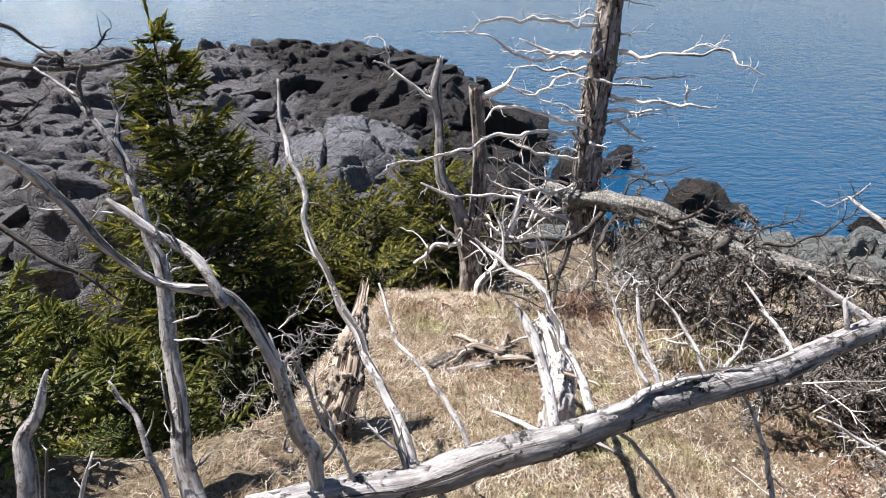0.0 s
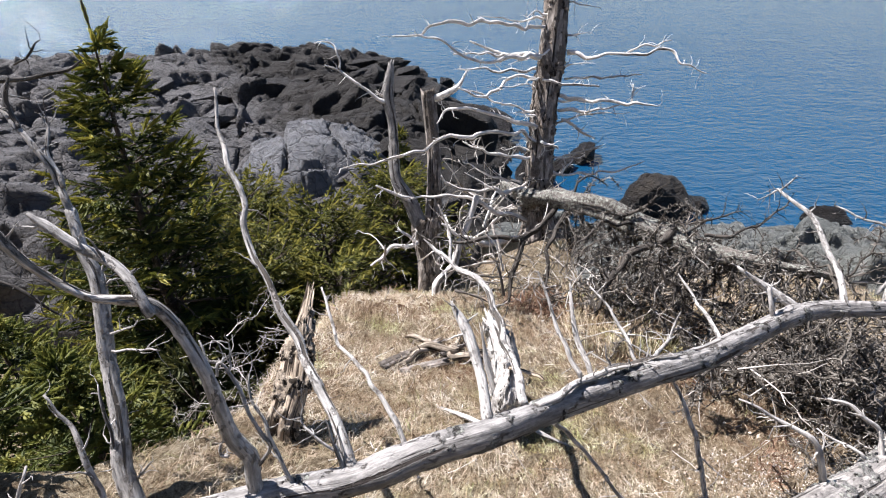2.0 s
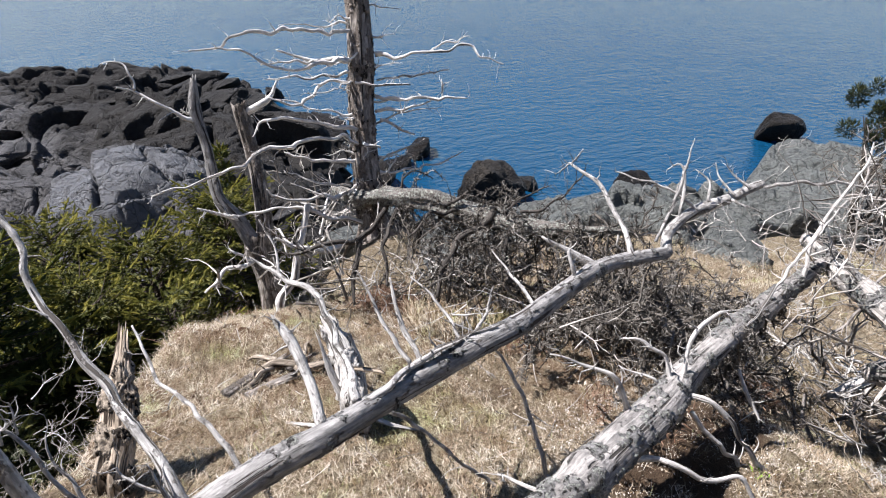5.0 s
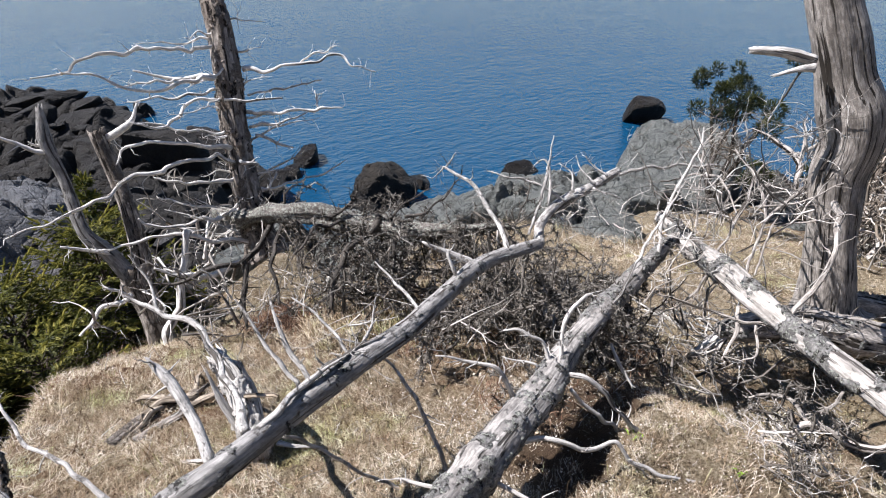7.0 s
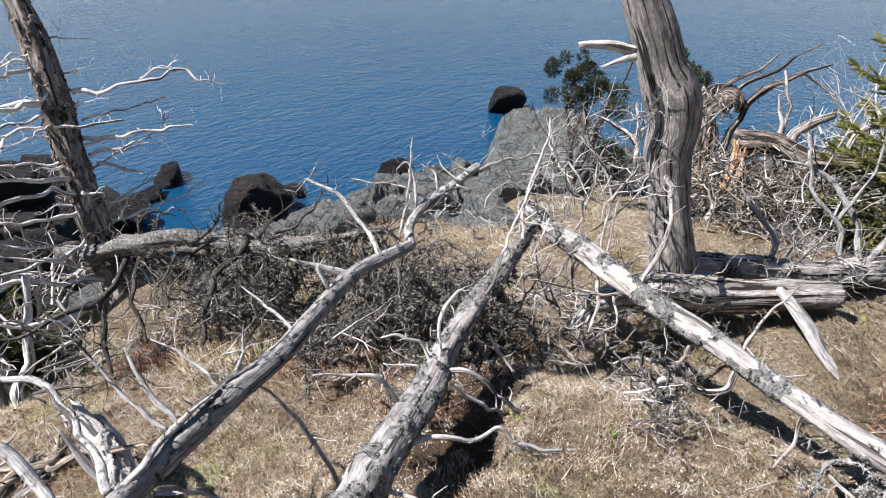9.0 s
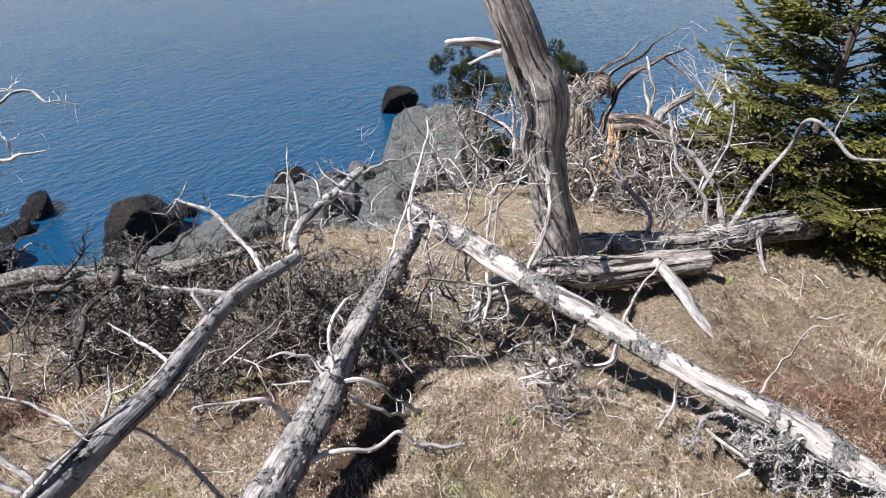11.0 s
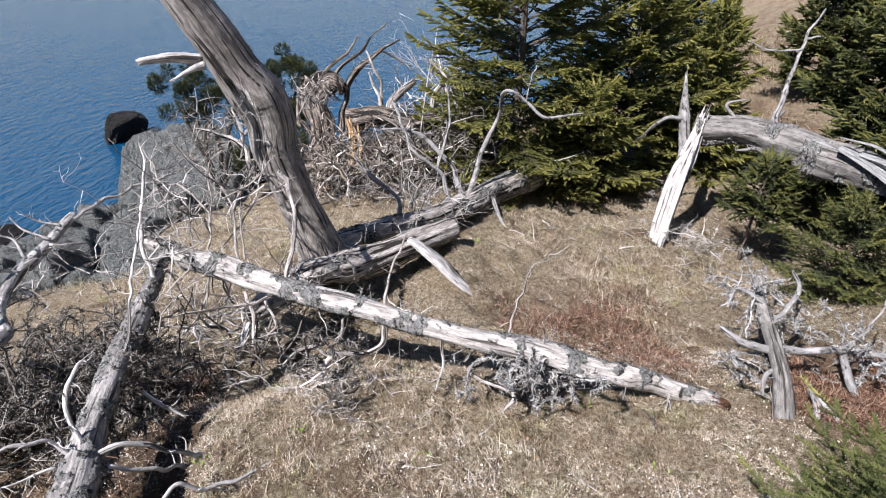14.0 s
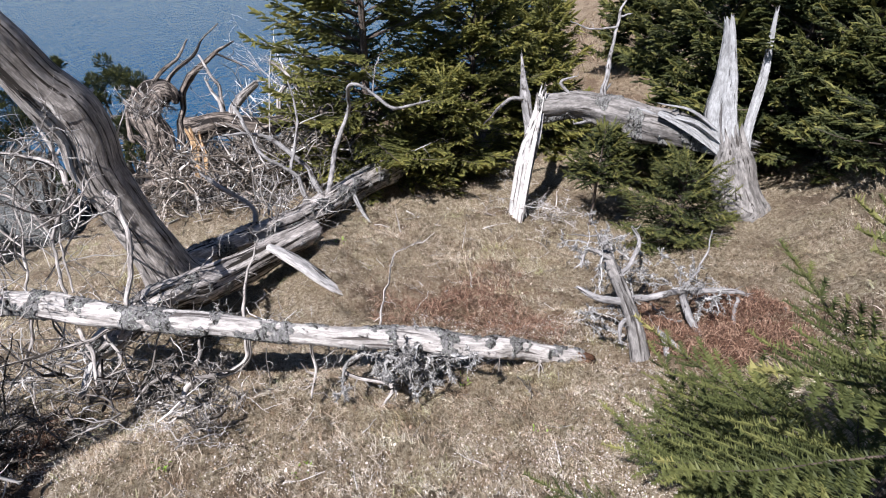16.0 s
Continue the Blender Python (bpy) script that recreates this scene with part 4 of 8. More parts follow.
dead_tree('fallen_spruce_log', "bare silver-grey fallen log with upright bleached branches", "log", [
    ('trunk', [(-0.75, 1.32, 1.29, 0.067), (-0.39, 1.39, 1.34, 0.066), (-0.08, 1.42, 1.35, 0.063), (0.25, 1.49, 1.41, 0.068), (0.52, 1.54, 1.44, 0.064), (0.99, 1.79, 1.35, 0.066), (1.65, 2.04, 1.29, 0.065), (2.59, 2.49, 1.18, 0.059), (3.27, 2.58, 1.12, 0.046)]),
    ('branch', [(3.26, 2.57, 1.12, 0.043), (3.38, 2.72, 1.18, 0.045), (3.64, 2.81, 1.22, 0.05), (4.06, 2.86, 1.27, 0.046), (4.49, 2.92, 1.33, 0.034)]),
    ('branch', [(-0.47, 1.38, 1.34, 0.031), (-0.54, 1.46, 1.69, 0.031), (-0.62, 1.52, 1.96, 0.026), (-0.73, 1.56, 2.16, 0.023), (-0.92, 1.56, 2.25, 0.015), (-1.07, 1.57, 2.39, 0.015), (-1.17, 1.58, 2.58, 0.018), (-1.24, 1.52, 2.73, 0.015), (-1.29, 1.44, 2.83, 0.013)]),
    ('branch', [(-0.73, 1.55, 2.16, 0.019), (-0.83, 1.63, 2.28, 0.019), (-0.98, 1.69, 2.36, 0.018), (-1.06, 1.73, 2.42, 0.016), (-1.14, 1.76, 2.47, 0.007)]),
    ('branch', [(-0.09, 1.44, 1.37, 0.031), (-0.20, 1.68, 1.49, 0.023), (-0.39, 2.05, 1.59, 0.023), (-0.53, 2.32, 1.73, 0.018), (-0.67, 2.59, 1.86, 0.018), (-0.70, 2.73, 1.99, 0.016), (-0.79, 2.92, 2.14, 0.014), (-0.85, 3.06, 2.25, 0.011), (-0.89, 3.24, 2.45, 0.007)]),
    ('branch', [(0.67, 1.66, 1.47, 0.022), (0.70, 2.10, 1.33, 0.020), (0.68, 2.76, 1.24, 0.021), (0.52, 3.19, 1.16, 0.018), (0.38, 3.52, 1.11, 0.014), (0.30, 3.60, 1.15, 0.006)]),
    ('branch', [(0.48, 3.29, 1.14, 0.012), (0.50, 3.47, 1.23, 0.009), (0.42, 3.70, 1.39, 0.006)]),
    ('branch', [(0.50, 1.57, 1.47, 0.027), (0.48, 1.77, 1.56, 0.023), (0.43, 2.01, 1.65, 0.025), (0.38, 2.12, 1.71, 0.005)]),
    ('branch', [(0.14, 1.51, 1.42, 0.012), (0.04, 1.73, 1.48, 0.012), (-0.07, 1.96, 1.45, 0.010), (-0.21, 2.20, 1.45, 0.009), (-0.31, 2.50, 1.55, 0.005)]),
    ('branch', [(-0.32, 1.39, 1.35, 0.008), (-0.39, 1.46, 1.51, 0.009), (-0.41, 1.52, 1.61, 0.007), (-0.48, 1.59, 1.70, 0.005), (-0.48, 1.63, 1.77, 0.003)]),
    ('branch', [(-0.47, 1.43, 1.44, 0.009), (-0.41, 1.43, 1.56, 0.008), (-0.46, 1.48, 1.72, 0.008), (-0.50, 1.53, 1.85, 0.008), (-0.55, 1.55, 1.92, 0.006), (-0.58, 1.55, 1.92, 0.006), (-0.62, 1.60, 1.99, 0.003)]),
    ('twig', [(-0.51, 1.54, 1.89, 0.005), (-0.51, 1.59, 1.98, 0.003)]),
    ('twig', [(-0.56, 1.53, 1.87, 0.006), (-0.53, 1.56, 1.94, 0.003)]),
    ('branch', [(-0.12, 1.43, 1.37, 0.010), (-0.16, 1.49, 1.47, 0.008), (-0.19, 1.55, 1.56, 0.003)]),
    ('twig', [(-0.14, 1.48, 1.45, 0.007), (-0.28, 1.53, 1.53, 0.006), (-0.29, 1.56, 1.58, 0.003)]),
    ('twig', [(-0.56, 1.42, 1.54, 0.007), (-0.60, 1.42, 1.54, 0.006), (-0.59, 1.45, 1.58, 0.003)]),
    ('branch', [(1.07, 1.87, 1.38, 0.013), (1.02, 2.09, 1.50, 0.015), (1.03, 2.30, 1.65, 0.006)]),
    ('branch', [(1.33, 1.97, 1.36, 0.009), (1.28, 2.17, 1.46, 0.009), (1.17, 2.37, 1.57, 0.005)]),
    ('branch', [(0.73, 1.65, 1.46, 0.019), (1.04, 1.83, 1.44, 0.016), (1.31, 1.95, 1.40, 0.012), (1.56, 2.00, 1.38, 0.006)]),
    ('branch', [(1.90, 2.17, 1.28, 0.014), (1.91, 2.43, 1.31, 0.010), (1.86, 2.71, 1.38, 0.005)]),
    ('branch', [(2.60, 2.51, 1.18, 0.028), (2.41, 2.65, 1.29, 0.023), (2.27, 2.76, 1.38, 0.010)]),
    ('branch', [(2.33, 2.36, 1.21, 0.017), (2.32, 2.49, 1.42, 0.011)]),
    ('twig', [(1.42, 1.99, 1.36, 0.011), (1.56, 2.11, 1.45, 0.007), (1.60, 2.16, 1.54, 0.003)]),
    ('branch', [(2.93, 2.55, 1.18, 0.025), (3.00, 2.88, 1.33, 0.019), (3.05, 3.21, 1.43, 0.018), (2.95, 3.54, 1.51, 0.009)]),
    ('twig', [(2.96, 3.53, 1.50, 0.010), (3.05, 3.56, 1.53, 0.008), (3.10, 3.58, 1.59, 0.004)]),
    ('twig', [(2.95, 3.54, 1.50, 0.008), (2.84, 3.55, 1.42, 0.004)]),
    ('twig', [(1.47, 2.01, 1.33, 0.008), (1.37, 2.05, 1.39, 0.005), (1.28, 2.08, 1.44, 0.003)]),
    ('branch', [(0.84, 1.72, 1.26, 0.010), (0.98, 1.68, 1.13, 0.010), (1.15, 1.60, 0.90, 0.009), (1.33, 1.58, 0.65, 0.011), (1.50, 1.50, 0.50, 0.010)]),
    ('branch', [(1.49, 2.00, 1.29, 0.006), (1.61, 1.83, 1.11, 0.011), (1.66, 1.66, 0.84, 0.014), (1.67, 1.50, 0.64, 0.015)]),
    ('branch', [(0.94, 1.82, 1.34, 0.016), (1.10, 1.87, 1.43, 0.014), (1.26, 1.85, 1.49, 0.009), (1.38, 1.83, 1.57, 0.003)]),
    ('branch', [(1.00, 1.87, 1.40, 0.013), (0.90, 2.13, 1.57, 0.009), (0.86, 2.34, 1.71, 0.005)]),
    ('twig', [(3.59, 2.85, 1.24, 0.015), (3.68, 2.97, 1.45, 0.014), (3.71, 3.08, 1.58, 0.008), (3.62, 3.13, 1.51, 0.004)]),
    ('twig', [(3.76, 2.84, 1.25, 0.014), (3.56, 2.99, 1.41, 0.010), (3.26, 3.32, 1.48, 0.006)]),
    ('twig', [(4.11, 2.83, 1.33, 0.014), (4.08, 2.99, 1.42, 0.008), (4.09, 3.09, 1.52, 0.004)]),
    ('twig', [(3.87, 2.85, 1.31, 0.014), (3.91, 2.94, 1.44, 0.010), (3.87, 3.07, 1.50, 0.004)]),
    ('twig', [(4.23, 2.81, 1.38, 0.012), (4.20, 2.93, 1.44, 0.008), (4.17, 3.05, 1.50, 0.004)]),
    ('twig', [(4.34, 2.78, 1.39, 0.015), (4.57, 2.63, 1.47, 0.015), (5.11, 2.28, 1.48, 0.007)]),
    ('twig', [(3.20, 2.64, 1.20, 0.011), (3.48, 2.80, 1.51, 0.011), (3.72, 3.02, 1.81, 0.004)]),
    ('twig', [(4.05, 2.80, 1.32, 0.012), (4.17, 2.58, 1.28, 0.004)]),
], SILVER, MOTTLED, 1, dict(sides=36, lump=0.07, flute=0.04, knots=0.14), dict(twigs=8), bark=dict(material=CRUST, cover=0.36, lift=0.006, scale=11, label="grey lichen crust"))
dead_tree('fallen_log_with_flaking_bark', "grey fallen log with flaking bark and bare branches", "log", [
    ('trunk', [(1.33, 1.06, 1.04, 0.107), (1.72, 1.19, 1.02, 0.102), (2.38, 1.48, 0.93, 0.103), (3.15, 1.81, 0.89, 0.089), (3.64, 1.99, 0.88, 0.076), (4.49, 2.18, 1.00, 0.044)]),
    ('branch', [(2.57, 1.48, 0.96, 0.016), (2.69, 1.35, 0.92, 0.016), (2.77, 1.26, 0.79, 0.014), (2.85, 1.20, 0.68, 0.013), (3.04, 1.06, 0.38, 0.019), (3.03, 0.83, 0.26, 0.007)]),
    ('branch', [(2.56, 1.41, 0.89, 0.014), (2.72, 1.27, 0.66, 0.014), (2.96, 1.14, 0.41, 0.013), (2.99, 0.81, 0.28, 0.006)]),
    ('branch', [(1.94, 1.27, 0.94, 0.017), (2.14, 1.20, 0.92, 0.015), (2.38, 1.04, 0.82, 0.014), (2.55, 1.00, 0.81, 0.011), (2.63, 0.91, 0.67, 0.013), (2.90, 0.75, 0.50, 0.012), (3.16, 0.64, 0.39, 0.005)]),
    ('branch', [(2.55, 1.57, 0.95, 0.017), (2.52, 1.66, 1.10, 0.012), (2.43, 1.74, 1.18, 0.011), (2.30, 1.81, 1.21, 0.004)]),
    ('branch', [(2.59, 1.57, 0.95, 0.017), (2.71, 1.68, 1.19, 0.013), (2.92, 1.71, 1.31, 0.011), (3.00, 1.67, 1.23, 0.004)]),
    ('branch', [(2.14, 1.48, 1.00, 0.018), (2.08, 1.54, 1.19, 0.015), (1.98, 1.61, 1.26, 0.011), (1.74, 1.72, 1.35, 0.004)]),
    ('twig', [(2.44, 1.59, 0.99, 0.010), (2.25, 1.74, 1.07, 0.004)]),
    ('branch', [(1.68, 1.12, 0.99, 0.016), (1.77, 1.00, 0.96, 0.011), (1.87, 0.86, 0.90, 0.008)]),
    ('branch', [(1.62, 1.14, 0.96, 0.019), (1.41, 1.24, 1.01, 0.011), (1.27, 1.35, 1.03, 0.006)]),
    ('twig', [(3.25, 1.69, 0.73, 0.010), (3.22, 1.56, 0.62, 0.015), (3.25, 1.43, 0.49, 0.007)]),
    ('twig', [(3.15, 1.80, 0.88, 0.008), (3.49, 1.87, 0.98, 0.009), (3.81, 1.99, 1.21, 0.011), (4.41, 2.16, 1.56, 0.006)]),
    ('branch', [(4.16, 2.08, 0.98, 0.016), (4.37, 2.25, 1.27, 0.015), (4.82, 2.38, 1.64, 0.011), (4.98, 2.48, 1.80, 0.006)]),
], FLAKING, WHITE, 2, dict(sides=36, lump=0.09, flute=0.05, knots=0.2), dict(twigs=9), bark=dict(material=CRUST, cover=0.10, lift=0.013, scale=10, label="flaking grey bark"))
dead_tree('peeling_fallen_log', "bleached fallen log with patches of dark peeling bark", "log", [
    ('trunk', [(4.73, 2.52, 0.96, 0.061), (4.54, 2.05, 0.98, 0.084), (4.35, 1.43, 0.97, 0.093), (4.19, 0.73, 0.93, 0.088), (4.08, -0.30, 0.83, 0.079), (4.09, -1.21, 0.65, 0.084), (4.14, -1.92, 0.43, 0.080), (4.18, -2.45, 0.25, 0.076)]),
    ('stump', [(4.17, -2.39, 0.27, 0.061), (4.18, -2.48, 0.23, 0.064), (4.19, -2.55, 0.20, 0.048)]),
    ('branch', [(4.29, 1.03, 0.92, 0.017), (4.71, 1.07, 1.20, 0.021), (5.15, 1.26, 1.32, 0.024), (5.40, 1.44, 1.40, 0.029)]),
    ('branch', [(4.16, 0.17, 0.93, 0.013), (4.30, 0.14, 1.15, 0.010), (4.47, 0.03, 1.42, 0.005)]),
    ('branch', [(4.20, -0.78, 0.66, 0.009), (4.42, -0.89, 0.99, 0.007), (4.54, -0.96, 1.18, 0.005), (4.58, -1.16, 1.26, 0.003)]),
    ('branch', [(4.09, 0.49, 0.82, 0.010), (3.99, 0.48, 0.75, 0.010), (3.82, 0.56, 0.68, 0.005)]),
    ('branch', [(4.07, 0.14, 0.84, 0.023), (3.94, 0.15, 0.74, 0.022), (3.86, 0.27, 0.70, 0.019), (3.78, 0.49, 0.71, 0.022), (3.64, 0.53, 0.64, 0.015), (3.65, 0.68, 0.69, 0.006)]),
    ('branch', [(3.78, 0.49, 0.71, 0.014), (3.85, 0.72, 0.72, 0.013), (3.73, 0.88, 0.62, 0.005)]),
    ('branch', [(4.03, -0.31, 0.79, 0.015), (3.90, -0.33, 0.65, 0.011), (3.75, -0.30, 0.50, 0.006)]),
    ('branch', [(4.11, -0.71, 0.62, 0.027), (4.03, -0.60, 0.58, 0.025), (3.94, -0.55, 0.53, 0.015), (3.76, -0.86, 0.55, 0.016), (3.63, -0.82, 0.52, 0.009)]),
    ('twig', [(4.13, -2.08, 0.39, 0.011), (4.02, -2.05, 0.24, 0.007)]),
    ('branch', [(4.24, 1.36, 0.88, 0.015), (4.11, 1.26, 0.77, 0.015), (3.94, 1.21, 0.60, 0.006)]),
    ('branch', [(4.20, 1.18, 0.85, 0.012), (4.05, 1.03, 0.73, 0.008), (3.95, 1.09, 0.68, 0.003)]),
    ('twig', [(4.43, 1.75, 0.96, 0.011), (4.21, 1.73, 0.74, 0.011), (4.01, 1.85, 0.54, 0.005)]),
    ('branch', [(4.22, 1.07, 0.89, 0.013), (4.11, 1.41, 0.82, 0.013), (3.97, 1.95, 0.76, 0.005)]),
    ('branch', [(4.40, 1.47, 0.98, 0.012), (4.81, 1.65, 1.30, 0.011), (5.09, 1.95, 1.47, 0.011), (5.29, 2.32, 1.58, 0.006)]),
    ('branch', [(4.49, 1.79, 1.02, 0.010), (4.83, 1.85, 1.35, 0.012), (5.09, 1.97, 1.57, 0.007), (5.22, 1.88, 1.67, 0.004)]),
    ('twig', [(4.56, 2.04, 1.03, 0.007), (5.05, 2.46, 1.49, 0.008), (5.28, 2.72, 1.64, 0.004)]),
    ('twig', [(4.43, 1.41, 1.07, 0.007), (4.82, 1.57, 1.35, 0.007), (5.18, 1.62, 1.53, 0.004)]),
    ('branch', [(4.77, 1.63, 1.27, 0.007), (5.09, 1.33, 1.41, 0.005), (5.23, 1.28, 1.44, 0.004)]),
    ('branch', [(4.78, 1.85, 1.27, 0.007), (5.00, 2.27, 1.41, 0.011), (4.96, 2.77, 1.16, 0.007)]),
    ('branch', [(4.54, 1.65, 1.10, 0.007), (4.86, 1.50, 1.32, 0.007), (5.37, 1.52, 1.64, 0.006)]),
    ('twig', [(4.89, 1.78, 1.36, 0.007), (5.03, 1.52, 1.49, 0.006), (5.25, 1.38, 1.65, 0.004)]),
    ('twig', [(4.73, 2.03, 1.19, 0.006), (4.92, 1.92, 1.40, 0.006), (5.09, 1.76, 1.57, 0.004)]),
    ('branch', [(5.62, 1.85, 1.28, 0.020), (5.83, 1.98, 1.41, 0.029), (5.91, 2.25, 1.53, 0.020), (5.94, 2.57, 1.56, 0.008)]),
    ('branch', [(5.81, 1.98, 1.39, 0.016), (5.99, 2.09, 1.57, 0.017), (6.16, 2.22, 1.73, 0.006)]),
    ('branch', [(5.89, 2.07, 1.47, 0.014), (6.01, 1.98, 1.59, 0.010), (6.13, 1.91, 1.69, 0.004)]),
    ('branch', [(4.81, 1.65, 1.30, 0.014), (5.34, 1.70, 1.41, 0.015), (5.63, 1.82, 1.30, 0.020)]),
], PEELING, GREY, 3, dict(sides=36, lump=0.12, flute=0.06, knots=0.28, jag=0.02), dict(twigs=13, twig_length=0.2), woods=dict(stump=REDROT), bark=dict(material=CRUST, cover=0.06, lift=0.014, scale=5.5, label="dark peeling bark plates"))
dead_tree('leaning_dead_tree', "thick bare grey-brown dead tree leaning over the grass", "dead tree", [
    ('trunk', [(5.87, 1.28, 0.05, 0.260), (5.83, 1.39, 0.51, 0.220), (5.80, 1.49, 0.87, 0.202), (5.77, 1.58, 1.18, 0.206), (5.77, 1.66, 1.47, 0.216), (5.79, 1.68, 1.75, 0.222), (5.77, 1.76, 2.02, 0.238), (5.67, 1.86, 2.30, 0.199), (5.56, 2.00, 2.69, 0.190), (5.46, 2.14, 3.05, 0.180), (5.40, 2.35, 3.46, 0.167)]),
    ('stub', [(5.34, 1.94, 2.44, 0.050), (5.16, 2.09, 2.49, 0.039), (5.00, 2.25, 2.50, 0.027)]),
    ('stub', [(5.32, 1.91, 2.40, 0.037), (5.21, 1.97, 2.39, 0.022), (5.07, 2.06, 2.34, 0.010)]),
    ('stub', [(5.89, 1.60, 2.07, 0.038), (5.94, 1.54, 2.10, 0.016)]),
], TRUNK, SILVER, 4, dict(sides=64, lump=0.06, flute=0.03, knots=0.04, flare=0.07, twist=1.2), dict(twigs=1, twig_length=0.05, jag=0.05), woods=dict(stub=WHITE))
dead_tree('half_buried_grey_log', "thick weathered grey log sunk in the grass", "log", [
    ('trunk', [(4.50, 1.57, 0.36, 0.06), (4.70, 1.46, 0.38, 0.11), (5.15, 1.23, 0.40, 0.15), (5.70, 0.82, 0.23, 0.163), (6.18, 0.43, 0.17, 0.152), (6.75, 0.01, 0.08, 0.146)]),
    ('spire', [(4.62, 1.50, 0.36, 0.06), (4.48, 1.58, 0.25, 0.09), (4.40, 1.62, 0.15, 0.06)]),
    ('root', [(4.60, 1.52, 0.35, 0.035), (4.42, 1.48, 0.24, 0.022), (4.32, 1.44, 0.12, 0.01)]),
], GREY, GREY, 5, dict(sides=48, flute=0.10, lump=0.09, jag=0.1), dict(twigs=3), woods=dict(spire=WHITE), bark=dict(material=CRUST, cover=0.30, lift=0.012, scale=6, label="grey flaking bark"))
dead_tree('broken_wood_slab', "pale splintered slab of broken wood", "wood", [
    ('trunk', [(6.02, 0.36, 0.37, 0.076), (5.93, 0.13, 0.24, 0.115), (5.84, -0.12, 0.08, 0.119), (5.74, -0.42, -0.10, 0.072)]),
], WHITE, WHITE, 6, dict(flat=0.35, flute=0.16, jag=0.15, sides=32))
dead_tree('long_fallen_log', "long weathered fallen log with a tangle of bare branches", "log", [
    ('trunk', [(6.11, 1.23, 0.22, 0.096), (6.52, 0.85, 0.13, 0.131), (7.15, 0.33, -0.05, 0.164), (7.89, -0.13, -0.15, 0.180), (9.14, -0.75, -0.36, 0.213), (10.29, -1.28, -0.64, 0.206)]),
    ('branch', [(6.87, 0.66, 0.15, 0.033), (6.99, 0.71, 0.34, 0.025), (7.00, 1.03, 0.62, 0.031), (7.01, 1.20, 0.79, 0.013)]),
    ('branch', [(7.60, 0.14, 0.08, 0.032), (7.75, 0.32, 0.43, 0.027), (7.72, 0.64, 0.66, 0.021), (8.08, 0.96, 1.21, 0.022)]),
    ('branch', [(7.81, -0.03, 0.02, 0.032), (8.02, 0.23, 0.42, 0.033), (8.10, 0.62, 0.76, 0.027), (7.89, 1.09, 0.89, 0.014)]),
    ('branch', [(7.89, -0.10, -0.03, 0.038), (8.38, -0.24, 0.48, 0.035), (8.74, -0.44, 0.85, 0.027), (8.20, -0.51, 1.39, 0.022), (8.16, -0.80, 1.28, 0.022), (8.07, -1.07, 1.11, 0.019), (8.14, -1.54, 1.16, 0.009)]),
    ('twig', [(8.23, -0.80, 1.27, 0.013), (8.42, -0.82, 1.40, 0.010), (8.65, -0.90, 1.61, 0.005)]),
    ('twig', [(7.75, 0.32, 0.43, 0.022), (8.28, 0.23, 0.93, 0.017), (8.60, 0.33, 1.33, 0.009)]),
    ('branch', [(8.20, -0.41, -0.17, 0.036), (7.91, -0.52, -0.27, 0.030), (7.63, -0.69, -0.40, 0.010)]),
], GREY, SILVER, 7, dict(sides=48, flute=0.10, lump=0.08), dict(twigs=10, twig_length=0.3), bark=dict(material=CRUST, cover=0.20, lift=0.022, scale=5, label="fibrous grey bark"))
def zigzag(height, angle, long, thick, seed):
    """A short crooked bare branch of the tall dead tree."""
    g = np.random.default_rng(seed)
    start = [np.interp(height, (-0.12, 0.43, 1.16, 1.77, 2.26, 2.91), line) for line in ((1.78, 1.76, 1.86, 1.96, 2.03, 2.07), (5.58, 5.86, 6.27, 6.62, 6.92, 7.29))]
    p, out = np.array([*start, height]), [(*start, height, thick)]
    for k in range(5):
        p = p + np.array([math.cos(angle), math.sin(angle), 0.08]) * long / 5 + g.normal(0, 0.11, 3) * long / 2.2
        out.append((*p, thick * (1 - 0.17 * (k + 1))))
    return out


